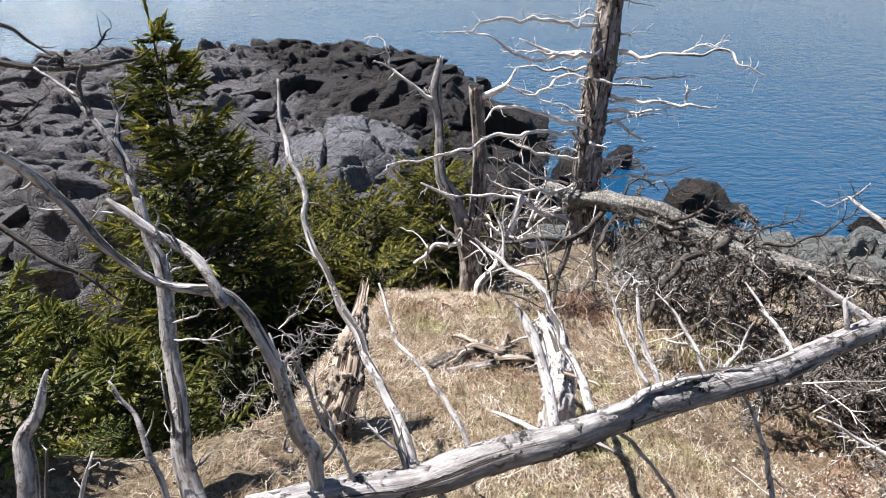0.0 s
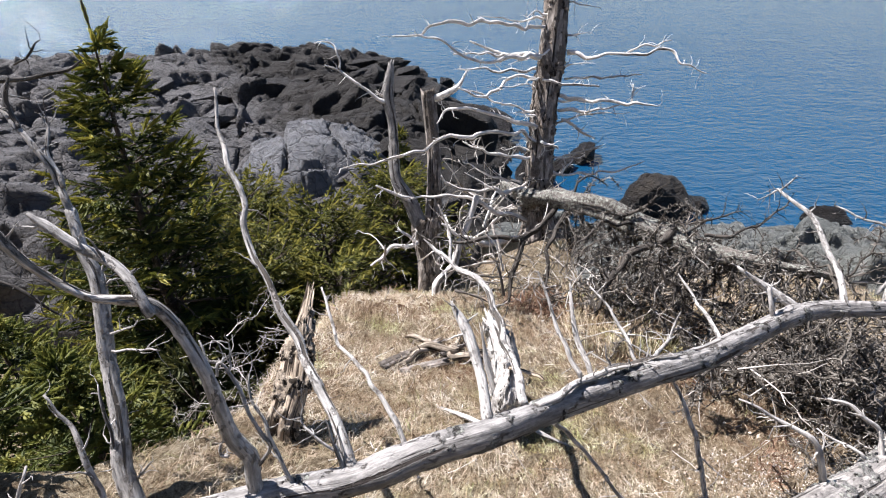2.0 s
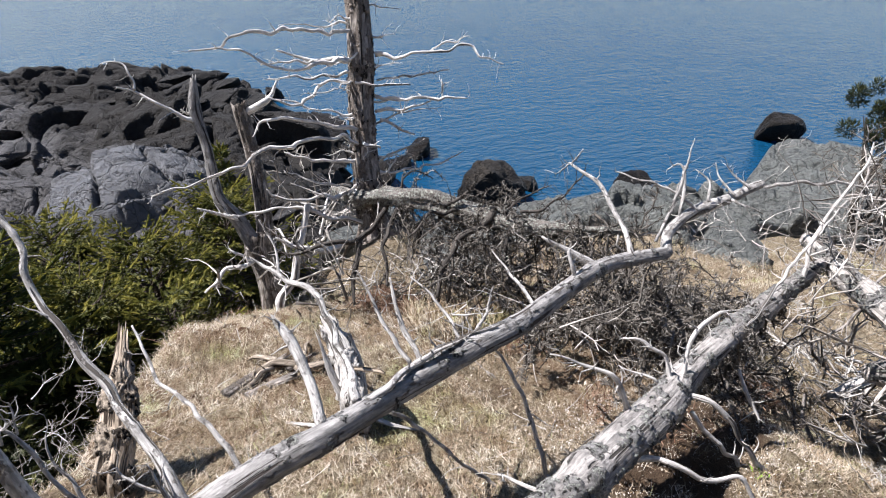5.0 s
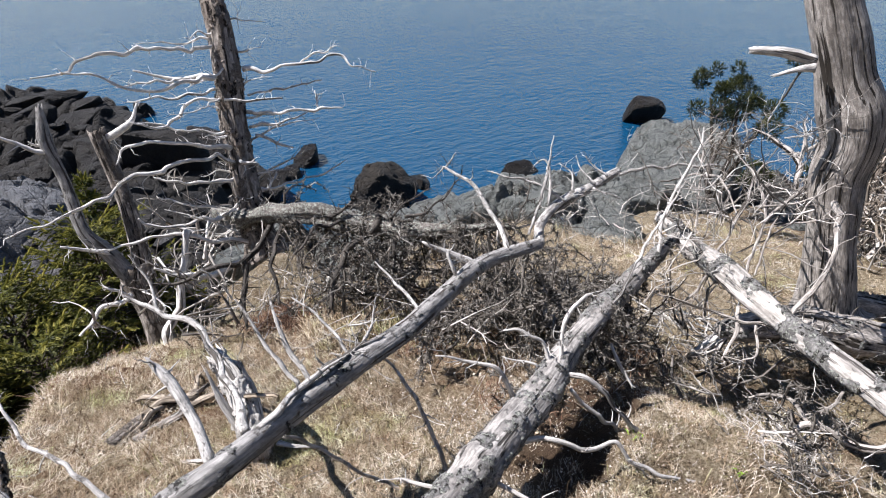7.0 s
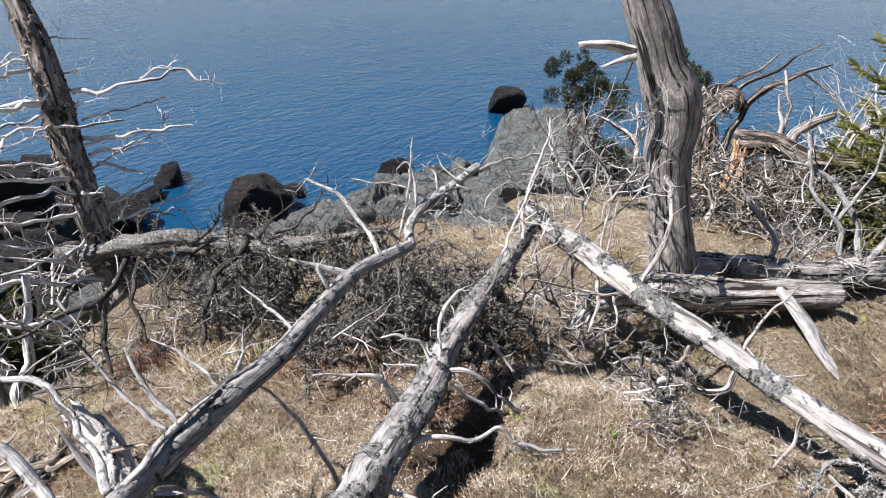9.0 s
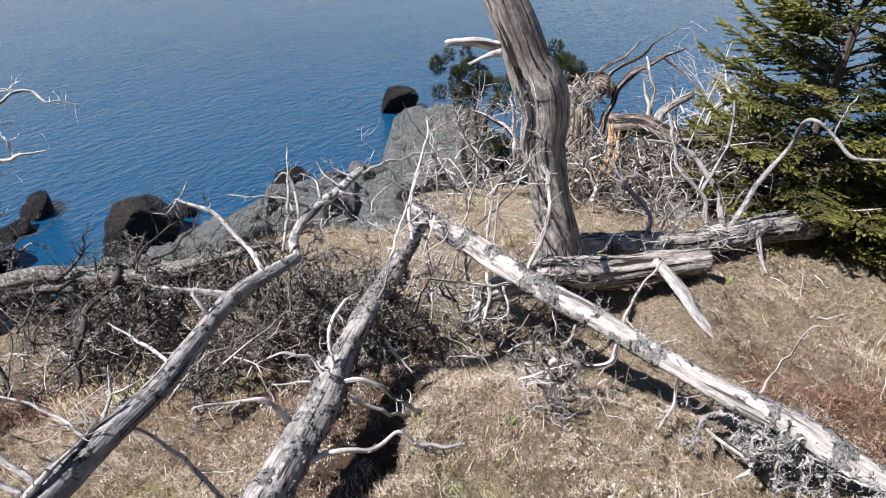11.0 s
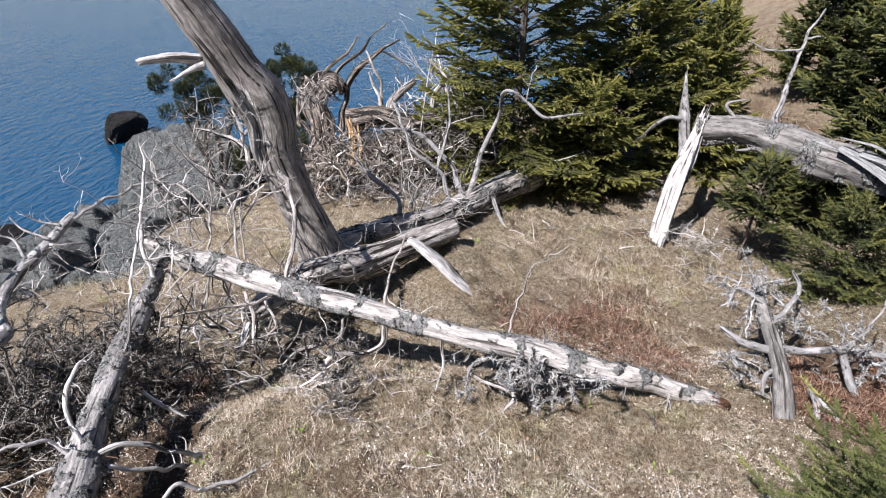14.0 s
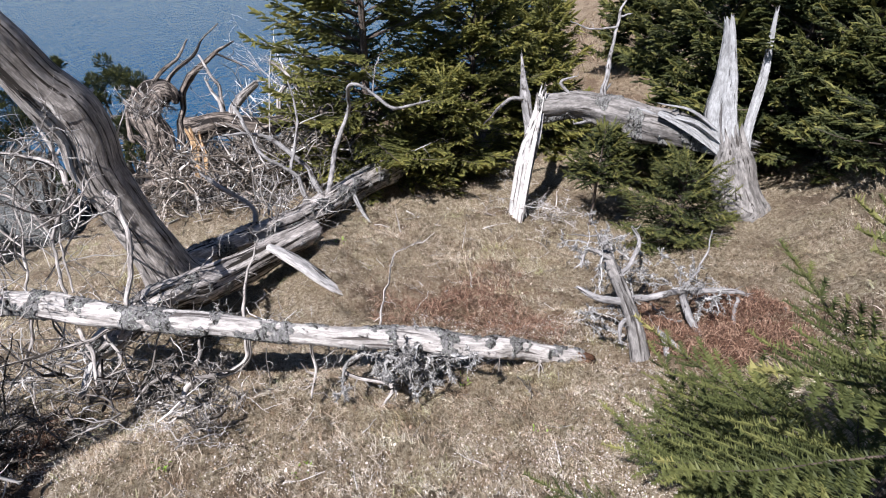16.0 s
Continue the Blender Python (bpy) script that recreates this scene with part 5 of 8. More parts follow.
SNAG_STUBS = [(0.25 + 0.105 * k, (3.3, -0.5, 3.0, 3.6, -0.3, 2.8)[k % 6] + 0.13 * (k % 4), (0.55, 0.35, 0.85, 0.4, 0.5)[k % 5], 0.016, 500 + k) for k in range(20)]
dead_tree('tall_dead_tree', "tall grey-brown dead tree with level bleached branches", "dead tree", [
    ('trunk', [(1.78, 5.58, -0.12, 0.172), (1.76, 5.86, 0.43, 0.150), (1.86, 6.27, 1.16, 0.146), (1.96, 6.62, 1.77, 0.145), (2.03, 6.92, 2.26, 0.129), (2.07, 7.29, 2.91, 0.109), (2.11, 7.72, 3.66, 0.082)]),
    ('branch', [(1.87, 6.74, 2.02, 0.022), (1.44, 6.52, 2.09, 0.019), (0.99, 6.45, 2.15, 0.019), (0.61, 6.34, 2.15, 0.016), (0.34, 6.23, 2.07, 0.011), (0.10, 6.18, 2.07, 0.007)]),
    ('branch', [(1.84, 6.54, 1.73, 0.027), (1.44, 6.33, 1.78, 0.021), (1.05, 6.21, 1.78, 0.016), (0.79, 6.16, 1.89, 0.014), (0.60, 6.24, 2.00, 0.011), (0.34, 6.23, 2.07, 0.007)]),
    ('branch', [(1.81, 6.58, 1.75, 0.029), (1.45, 6.70, 1.72, 0.025), (1.20, 6.80, 1.78, 0.015), (1.00, 6.85, 1.85, 0.008)]),
    ('twig', [(1.38, 6.66, 1.74, 0.016), (1.11, 6.62, 1.77, 0.013), (0.78, 6.57, 1.77, 0.008)]),
    ('branch', [(2.12, 6.61, 1.76, 0.032), (2.40, 6.42, 1.77, 0.019), (2.86, 6.31, 1.80, 0.016), (3.16, 6.28, 1.85, 0.014), (3.30, 6.13, 1.72, 0.009), (3.57, 6.07, 1.64, 0.005)]),
    ('twig', [(2.68, 6.34, 1.80, 0.012), (2.99, 6.36, 1.88, 0.010), (3.21, 6.34, 1.94, 0.005)]),
    ('branch', [(1.89, 6.55, 1.60, 0.017), (1.35, 6.45, 1.61, 0.015), (0.83, 6.38, 1.66, 0.007)]),
    ('branch', [(1.83, 6.40, 1.45, 0.020), (1.52, 6.32, 1.60, 0.017), (1.19, 6.13, 1.47, 0.016), (0.99, 6.06, 1.46, 0.014), (0.77, 6.07, 1.55, 0.007)]),
    ('branch', [(1.76, 6.24, 1.21, 0.017), (1.40, 6.18, 1.28, 0.012), (1.14, 6.19, 1.39, 0.010), (0.86, 6.25, 1.47, 0.005)]),
    ('branch', [(1.73, 6.13, 1.03, 0.032), (1.36, 6.04, 1.17, 0.022), (1.00, 6.00, 1.28, 0.019), (0.68, 5.92, 1.33, 0.014), (0.54, 5.85, 1.22, 0.007)]),
    ('branch', [(1.69, 6.01, 0.91, 0.027), (1.37, 5.87, 1.08, 0.019), (0.67, 5.67, 1.13, 0.020), (0.12, 5.48, 1.00, 0.013), (-0.49, 5.34, 0.95, 0.007)]),
    ('branch', [(1.70, 5.97, 0.73, 0.020), (1.21, 5.88, 0.82, 0.017), (0.95, 5.90, 0.94, 0.012), (0.84, 5.92, 0.97, 0.007)]),
    ('branch', [(2.01, 6.38, 1.33, 0.022), (2.31, 6.24, 1.31, 0.019), (2.71, 6.12, 1.32, 0.017), (3.07, 6.03, 1.29, 0.007)]),
    ('twig', [(2.79, 6.12, 1.32, 0.013), (2.84, 6.18, 1.42, 0.010), (2.82, 6.23, 1.49, 0.005)]),
    ('branch', [(1.99, 6.28, 1.18, 0.020), (2.31, 6.17, 1.21, 0.017), (2.67, 6.15, 1.27, 0.007)]),
    ('branch', [(1.79, 6.34, 1.53, 0.014), (2.07, 6.20, 1.51, 0.014), (2.39, 6.12, 1.50, 0.007)]),
    ('twig', [(2.03, 6.22, 1.09, 0.018), (2.21, 6.16, 1.00, 0.018), (2.42, 6.09, 0.90, 0.010)]),
    ('branch', [(1.53, 5.83, 0.48, 0.015), (1.15, 5.80, 0.61, 0.012), (0.84, 5.89, 0.74, 0.007)]),
    ('twig', [(2.11, 6.58, 1.46, 0.013), (2.65, 6.58, 1.47, 0.011), (3.06, 6.59, 1.49, 0.008)]),
    ('branch', [(1.85, 5.92, 0.62, 0.020), (1.95, 5.79, 0.61, 0.015), (2.11, 5.87, 0.74, 0.007)]),
    ('branch', [(1.76, 6.00, 0.93, 0.024), (1.75, 5.87, 0.91, 0.022), (1.91, 5.81, 0.91, 0.009)]),
    ('branch', [(1.70, 5.84, 0.41, 0.022), (1.22, 5.70, 0.45, 0.022), (0.68, 5.56, 0.59, 0.016), (0.57, 5.58, 0.72, 0.007)]),
    ('branch', [(1.63, 5.61, 0.05, 0.030), (1.21, 5.57, 0.26, 0.022), (0.82, 5.58, 0.44, 0.017), (0.13, 5.52, 0.51, 0.009)]),
    ('branch', [(1.65, 5.60, -0.06, 0.035), (1.08, 5.38, -0.03, 0.032), (0.82, 5.34, 0.07, 0.022), (0.56, 5.34, 0.25, 0.012)]),
    ('branch', [(1.79, 5.88, 0.55, 0.015), (2.51, 5.96, 0.52, 0.013), (2.84, 5.99, 0.57, 0.010), (3.05, 6.02, 0.62, 0.005)]),
] + [("branch", zigzag(*at)) for at in SNAG_STUBS], SNAG, BONE, 8, dict(sides=40, flute=0.11, flare=0.10), dict(twigs=9, twig_length=0.22, wiggle=2.6, knots=0.4), bark=dict(material=SNAGBARK, cover=0.22, lift=0.02, scale=5, label="shaggy brown bark"))
dead_tree('forked_dead_tree', "forked grey dead tree snapped off above the fork", "dead tree", [
    ('trunk', [(0.42, 5.23, -0.65, 0.152), (0.40, 5.44, -0.14, 0.133), (0.40, 5.58, 0.14, 0.142)]),
    ('stem', [(0.36, 5.52, 0.04, 0.090), (0.23, 5.68, 0.39, 0.080), (0.08, 5.79, 0.65, 0.063), (0.06, 6.04, 1.12, 0.053), (0.02, 6.18, 1.43, 0.066), (0.06, 6.31, 1.72, 0.031)]),
    ('trunk', [(0.47, 5.55, 0.02, 0.088), (0.51, 5.89, 0.64, 0.084), (0.49, 6.13, 1.09, 0.077), (0.47, 6.27, 1.40, 0.086)]),
    ('branch', [(0.44, 6.25, 1.36, 0.048), (0.63, 6.22, 1.42, 0.038), (0.81, 6.27, 1.50, 0.026), (0.93, 6.37, 1.66, 0.007)]),
    ('branch', [(0.02, 6.13, 1.36, 0.024), (-0.27, 6.13, 1.54, 0.016), (-0.48, 6.19, 1.72, 0.014), (-0.64, 6.18, 1.78, 0.007)]),
    ('twig', [(-0.49, 6.20, 1.73, 0.012), (-0.51, 6.29, 1.86, 0.012), (-0.58, 6.34, 1.95, 0.010), (-0.75, 6.36, 1.97, 0.005)]),
    ('twig', [(0.01, 6.18, 1.43, 0.020), (-0.11, 6.16, 1.50, 0.007)]),
    ('branch', [(0.32, 5.65, 0.32, 0.027), (0.07, 5.62, 0.49, 0.019), (-0.15, 5.59, 0.62, 0.009)]),
    ('branch', [(0.29, 5.40, -0.02, 0.029), (-0.00, 5.24, -0.01, 0.021), (-0.23, 5.03, -0.06, 0.012)]),
    ('twig', [(0.27, 5.41, -0.01, 0.018), (0.12, 5.39, 0.13, 0.013), (0.07, 5.42, 0.18, 0.008)]),
    ('branch', [(0.43, 4.83, -0.54, 0.038), (0.72, 5.24, -0.09, 0.043), (0.98, 5.58, 0.45, 0.031)]),
], SNAG, BONE, 9, dict(sides=30, flute=0.08, jag=0.09), dict(twigs=7, twig_length=0.24, wiggle=2.4, knots=0.4), woods=dict(stem=SILVER))
dead_tree('fallen_lichen_log', "fallen lichen-covered log with gnarled drooping branches", "log", [
    ('trunk', [(1.36, 6.09, 0.30, 0.067), (1.83, 5.30, 0.57, 0.105), (2.18, 4.84, 0.64, 0.099), (2.52, 4.44, 0.66, 0.088), (2.98, 3.84, 0.73, 0.070), (3.53, 3.29, 0.84, 0.038)]),
    ('branch', [(2.65, 4.31, 0.74, 0.037), (2.46, 4.22, 0.68, 0.033), (2.14, 4.08, 0.55, 0.030), (1.95, 3.93, 0.41, 0.026), (1.85, 3.76, 0.24, 0.017)]),
    ('branch', [(1.83, 5.26, 0.52, 0.032), (1.62, 5.08, 0.43, 0.029), (1.39, 4.90, 0.34, 0.029), (0.74, 4.81, 0.36, 0.019), (0.45, 4.83, 0.39, 0.009)]),
    ('branch', [(2.35, 4.51, 0.67, 0.020), (2.02, 4.44, 0.74, 0.014), (1.73, 4.25, 0.62, 0.008)]),
    ('branch', [(2.84, 4.18, 0.72, 0.017), (2.58, 3.85, 0.59, 0.018), (2.43, 3.60, 0.37, 0.007)]),
    ('branch', [(2.22, 4.54, 0.71, 0.020), (2.44, 4.52, 0.87, 0.014), (2.56, 4.59, 0.98, 0.006)]),
    ('branch', [(1.94, 5.14, 0.53, 0.022), (1.62, 4.70, 0.40, 0.021), (1.50, 4.27, 0.10, 0.012)]),
    ('branch', [(1.39, 4.87, 0.29, 0.026), (1.22, 4.60, 0.06, 0.026), (1.17, 4.37, -0.12, 0.013)]),
    ('branch', [(3.02, 3.90, 0.67, 0.018), (2.98, 3.56, 0.51, 0.016), (2.82, 3.34, 0.35, 0.007)]),
    ('branch', [(2.69, 4.19, 0.74, 0.013), (2.99, 4.26, 0.85, 0.009), (3.24, 4.28, 0.89, 0.006)]),
    ('branch', [(2.84, 4.09, 0.77, 0.017), (3.21, 4.03, 0.87, 0.011), (3.52, 4.07, 1.12, 0.005)]),
], LICHENED, TWIGBARK, 10, dict(sides=30, lump=0.2, flute=0.16, knots=0.5, wiggle=1.6), dict(twigs=26, twig_length=0.3, sides=9, wiggle=2.6))
dead_tree('split_stump', "split brown rotting stump leaning in the grass", "stump", [
    ('trunk', [(-0.59, 2.20, 0.66, 0.125), (-0.59, 2.20, 0.81, 0.107), (-0.56, 2.31, 0.92, 0.108), (-0.53, 2.43, 1.03, 0.099), (-0.50, 2.53, 1.12, 0.081), (-0.45, 2.67, 1.26, 0.027)]),
], ROT, ROT, 11, dict(sides=44, flute=0.14, jag=0.22, flat=0.65, lump=0.10, twist=0.1), bark=dict(material=ROTBARK, cover=0.08, lift=0.022, scale=8, label="crumbling brown bark"))
dead_tree('white_rotten_stump', "white crumbling stump with a rotten root", "stump", [
    ('trunk', [(0.75, 2.38, 0.36, 0.095), (0.75, 2.38, 0.66, 0.085), (0.77, 2.57, 0.78, 0.078), (0.76, 2.75, 0.86, 0.072), (0.74, 2.84, 0.90, 0.05)]),
    ('branch', [(0.77, 2.58, 0.79, 0.014), (0.88, 2.41, 0.89, 0.012), (0.96, 2.31, 0.93, 0.010)]),
    ('spire', [(0.70, 2.42, 0.70, 0.035), (0.66, 2.55, 0.84, 0.03), (0.64, 2.64, 0.95, 0.012)]),
    ('spire', [(0.84, 2.44, 0.66, 0.03), (0.86, 2.60, 0.78, 0.028), (0.85, 2.68, 0.88, 0.012)]),
    ('spire', [(0.66, 2.30, 0.52, 0.03), (0.52, 2.42, 0.50, 0.026), (0.42, 2.50, 0.48, 0.014)]),
    ('spire', [(0.90, 2.34, 0.50, 0.03), (0.98, 2.26, 0.50, 0.022), (1.06, 2.22, 0.48, 0.012)]),
], WHITE, ROT, 12, dict(sides=36, flute=0.12, jag=0.14, lump=0.16, twist=0.1, knots=0.3), dict(twigs=2, flute=0.3), woods=dict(spire=WHITE), bark=dict(material=WHITE, cover=0.0, lift=0.024, scale=9, label="crumbling white rotten wood"))
dead_tree('rotten_root', "pale rotten root crown spreading over the turf", "root", [
    ('root', [(x0, y0, lie(x0, y0) + 0.05, r0), (0.5 * (x0 + x1), 0.5 * (y0 + y1), lie(0.5 * (x0 + x1), 0.5 * (y0 + y1)) + 0.07, 0.8 * r0), (x1, y1, lie(x1, y1) + 0.01, 0.3 * r0)])
    for x0, y0, x1, y1, r0 in ((0.52, 3.36, 0.08, 3.30, 0.030), (0.40, 3.34, 0.14, 3.58, 0.024), (0.50, 3.40, 0.66, 3.74, 0.020), (0.46, 3.28, 0.84, 3.20, 0.034), (0.30, 3.32, 0.02, 3.06, 0.018), (0.62, 3.24, 0.92, 3.44, 0.022))
], ROT, ROTBARK, 23, None, dict(sides=14, flute=0.2, lump=0.25, knots=0.6, wiggle=3.4, twigs=9, twig_length=0.14))
dead_tree('shattered_wood', "flat shattered pieces of brown rotten wood on the turf", "wood", [
    ('spire', [(-0.05, 3.02, 0.41, 0.042), (0.38, 3.50, 0.19, 0.024)]),
    ('spire', [(0.09, 2.99, 0.38, 0.034), (0.41, 3.17, 0.28, 0.044)]),
    ('spire', [(0.27, 3.36, 0.23, 0.028), (0.14, 3.15, 0.31, 0.035)]),
    ('spire', [(0.41, 3.25, 0.28, 0.027), (0.59, 3.42, 0.20, 0.019)]),
], SNAG, SNAG, 22, dict(sides=24, flute=0.2, jag=0.12, flat=0.4))
dead_tree('dead_standing_stem', "thin bare dead stem with snapped branches", "dead tree", [
    ('trunk', [(-1.07, 1.51, 1.02, 0.048), (-1.12, 1.60, 1.11, 0.045), (-1.20, 1.84, 1.40, 0.038), (-1.26, 2.02, 1.59, 0.037), (-1.31, 2.23, 1.85, 0.035), (-1.37, 2.31, 1.97, 0.027), (-1.43, 2.44, 2.12, 0.024)]),
    ('branch', [(-1.42, 2.41, 2.07, 0.018), (-1.49, 2.53, 2.26, 0.017), (-1.64, 2.64, 2.43, 0.013), (-1.78, 2.75, 2.54, 0.009), (-1.98, 2.87, 2.62, 0.005)]),
    ('branch', [(-1.46, 2.50, 2.21, 0.013), (-1.53, 2.61, 2.34, 0.010), (-1.57, 2.74, 2.43, 0.007), (-1.60, 2.77, 2.48, 0.003)]),
    ('branch', [(-1.65, 2.65, 2.45, 0.011), (-1.70, 2.71, 2.54, 0.011), (-1.70, 2.73, 2.60, 0.011), (-1.68, 2.77, 2.66, 0.006)]),
    ('twig', [(-1.53, 2.62, 2.32, 0.006), (-1.58, 2.74, 2.43, 0.004), (-1.58, 2.81, 2.55, 0.002)]),
    ('twig', [(-1.28, 2.21, 1.81, 0.008), (-1.19, 2.19, 1.88, 0.004)]),
    ('twig', [(-1.30, 2.24, 1.86, 0.010), (-1.28, 2.27, 1.90, 0.005)]),
    ('twig', [(-1.25, 2.02, 1.59, 0.006), (-1.02, 1.93, 1.67, 0.005), (-0.94, 1.89, 1.69, 0.002)]),
    ('twig', [(-1.26, 2.05, 1.65, 0.006), (-1.09, 2.03, 1.73, 0.004), (-1.09, 2.04, 1.75, 0.002)]),
    ('branch', [(-1.12, 1.59, 1.09, 0.012), (-1.19, 1.70, 1.30, 0.009), (-1.20, 1.77, 1.51, 0.007), (-1.21, 1.81, 1.58, 0.003)]),
    ('branch', [(-1.18, 1.50, 1.09, 0.014), (-1.26, 1.62, 1.28, 0.013), (-1.33, 1.71, 1.41, 0.010), (-1.45, 1.80, 1.54, 0.005)]),
    ('twig', [(-1.10, 1.63, 1.15, 0.007), (-0.99, 1.62, 1.28, 0.003)]),
], MOTTLED, MOTTLED, 13, dict(sides=16), dict(twigs=6))
dead_tree('crooked_dead_branch', "crooked bleached dead branch standing before the spruce", "branch", [
    ('trunk', [(-1.63, 1.36, 1.23, 0.041), (-1.64, 1.46, 1.39, 0.038), (-1.66, 1.53, 1.49, 0.032), (-1.61, 1.57, 1.56, 0.023), (-1.59, 1.63, 1.64, 0.016), (-1.58, 1.68, 1.73, 0.007)]),
    ('branch', [(-1.55, 1.34, 1.30, 0.008), (-1.56, 1.41, 1.40, 0.007), (-1.55, 1.47, 1.50, 0.004)]),
    ('branch', [(-1.41, 1.34, 1.30, 0.009), (-1.40, 1.40, 1.40, 0.009), (-1.37, 1.47, 1.49, 0.005)]),
], MOTTLED, WHITE, 14, dict(sides=14, wiggle=1.6), dict(twigs=2))
dead_tree('dead_side_branches', "thin bare branches of a dead tree beside the slope", "branch", [
    ('trunk', [(-2.40, 3.00, 2.63, 0.017), (-2.22, 2.98, 2.61, 0.016), (-1.91, 2.96, 2.59, 0.013), (-1.61, 3.08, 2.60, 0.009), (-1.50, 3.12, 2.65, 0.004)]),
    ('branch', [(-2.15, 2.81, 2.89, 0.014), (-1.99, 2.77, 2.84, 0.010), (-1.86, 2.73, 2.78, 0.007), (-1.75, 2.69, 2.72, 0.003)]),
    ('branch', [(-2.26, 2.49, 2.03, 0.021), (-2.15, 2.45, 1.98, 0.017), (-1.99, 2.36, 1.85, 0.013), (-1.77, 2.34, 1.72, 0.010), (-1.61, 2.31, 1.59, 0.004)]),
    ('twig', [(-1.91, 2.97, 2.59, 0.007), (-1.91, 2.99, 2.63, 0.014), (-1.93, 2.98, 2.61, 0.007)]),
    ('twig', [(-1.85, 3.11, 2.63, 0.005), (-1.76, 3.15, 2.69, 0.006), (-1.71, 3.18, 2.74, 0.002)]),
    ('twig', [(-2.28, 2.81, 2.34, 0.007), (-2.14, 2.82, 2.36, 0.006), (-1.97, 2.90, 2.48, 0.002)]),
], TWIGBARK, TWIGBARK, 15, dict(sides=10), dict(twigs=6))
dead_tree('shattered_white_stump', "shattered bleached stump of a snapped tree", "stump", [
    ('trunk', [(8.23, -2.84, -1.15, 0.169), (8.63, -3.04, -0.36, 0.185), (8.92, -3.20, 0.27, 0.156), (9.13, -3.33, 0.78, 0.069)]),
    ('branch', [(8.86, -3.19, -0.08, 0.081), (9.20, -3.16, 0.52, 0.080), (9.40, -3.12, 0.91, 0.060), (9.58, -3.09, 1.27, 0.013)]),
    ('branch', [(9.30, -3.10, 0.76, 0.030), (9.23, -2.81, 0.74, 0.026), (8.99, -2.49, 0.54, 0.010)]),
], WHITE, SILVER, 16, dict(sides=48, flute=0.34, jag=0.28, flat=0.5), dict(jag=0.15, flute=0.15, sides=20, twigs=3))
dead_tree('uprooted_white_trunk', "bleached snapped trunk hanging from its splintered stump", "fallen tree", [
    ('trunk', [(9.21, -3.30, 0.63, 0.210), (9.07, -3.82, 0.71, 0.198), (8.79, -4.33, 0.66, 0.235), (8.38, -4.86, 0.60, 0.243), (8.00, -5.33, 0.58, 0.195), (7.67, -5.75, 0.55, 0.090)]),
    ('stump', [(6.92, -5.59, -0.24, 0.367), (7.11, -5.56, 0.00, 0.287), (7.35, -5.54, 0.33, 0.244), (7.53, -5.56, 0.60, 0.133)]),
    ('spire', [(7.59, -5.44, 0.50, 0.247), (7.88, -5.49, 1.02, 0.209), (8.17, -5.57, 1.53, 0.134), (8.42, -5.61, 1.96, 0.074)]),
    ('spire', [(8.15, -5.02, 0.80, 0.132), (7.94, -5.28, 0.76, 0.168), (7.65, -5.49, 0.60, 0.112)]),
    ('spire', [(8.24, -4.81, 0.84, 0.102), (7.89, -5.17, 0.68, 0.130), (7.48, -5.51, 0.43, 0.074)]),
    ('spire', [(9.14, -3.73, 0.81, 0.086), (8.77, -4.46, 0.81, 0.108), (8.27, -5.02, 0.71, 0.056)]),
    ('spire', [(7.15, -5.61, 0.06, 0.085), (7.55, -5.73, 0.72, 0.068), (7.91, -5.96, 1.38, 0.055), (8.26, -6.13, 2.10, 0.022)]),
    ('spire', [(7.71, -5.53, 0.69, 0.090), (8.00, -5.14, 0.94, 0.061), (8.16, -4.81, 0.99, 0.019)]),
    ('branch', [(8.94, -4.23, 0.80, 0.048), (9.35, -4.41, 1.43, 0.026), (9.65, -4.58, 1.89, 0.019), (9.86, -4.78, 2.21, 0.010)]),
    ('twig', [(9.55, -4.53, 1.73, 0.017), (9.49, -4.09, 1.72, 0.013), (9.56, -3.78, 1.82, 0.007)]),
    ('twig', [(9.63, -4.58, 1.86, 0.017), (9.60, -4.72, 1.90, 0.010)]),
    ('twig', [(9.04, -4.21, 0.85, 0.041), (9.13, -4.38, 0.99, 0.014)]),
    ('twig', [(9.14, -3.82, 0.81, 0.024), (9.26, -3.65, 0.99, 0.021), (9.31, -3.91, 1.07, 0.007)]),
    ('stub', [(8.64, -3.96, 0.60, 0.033), (8.53, -3.68, 0.61, 0.012)]),
    ('root', [(6.96, -5.65, -0.08, 0.117), (6.81, -5.91, -0.12, 0.075), (6.59, -6.05, -0.27, 0.028)]),
], STUMPWOOD, SILVER, 17, dict(sides=56, flute=0.11, jag=0.3, lump=0.12), dict(twigs=3), woods=dict(stump=STUMPWOOD, spire=BLADE), bark=dict(material=CRUST, cover=0.22, lift=0.03, scale=3, label="grey weathered bark"))
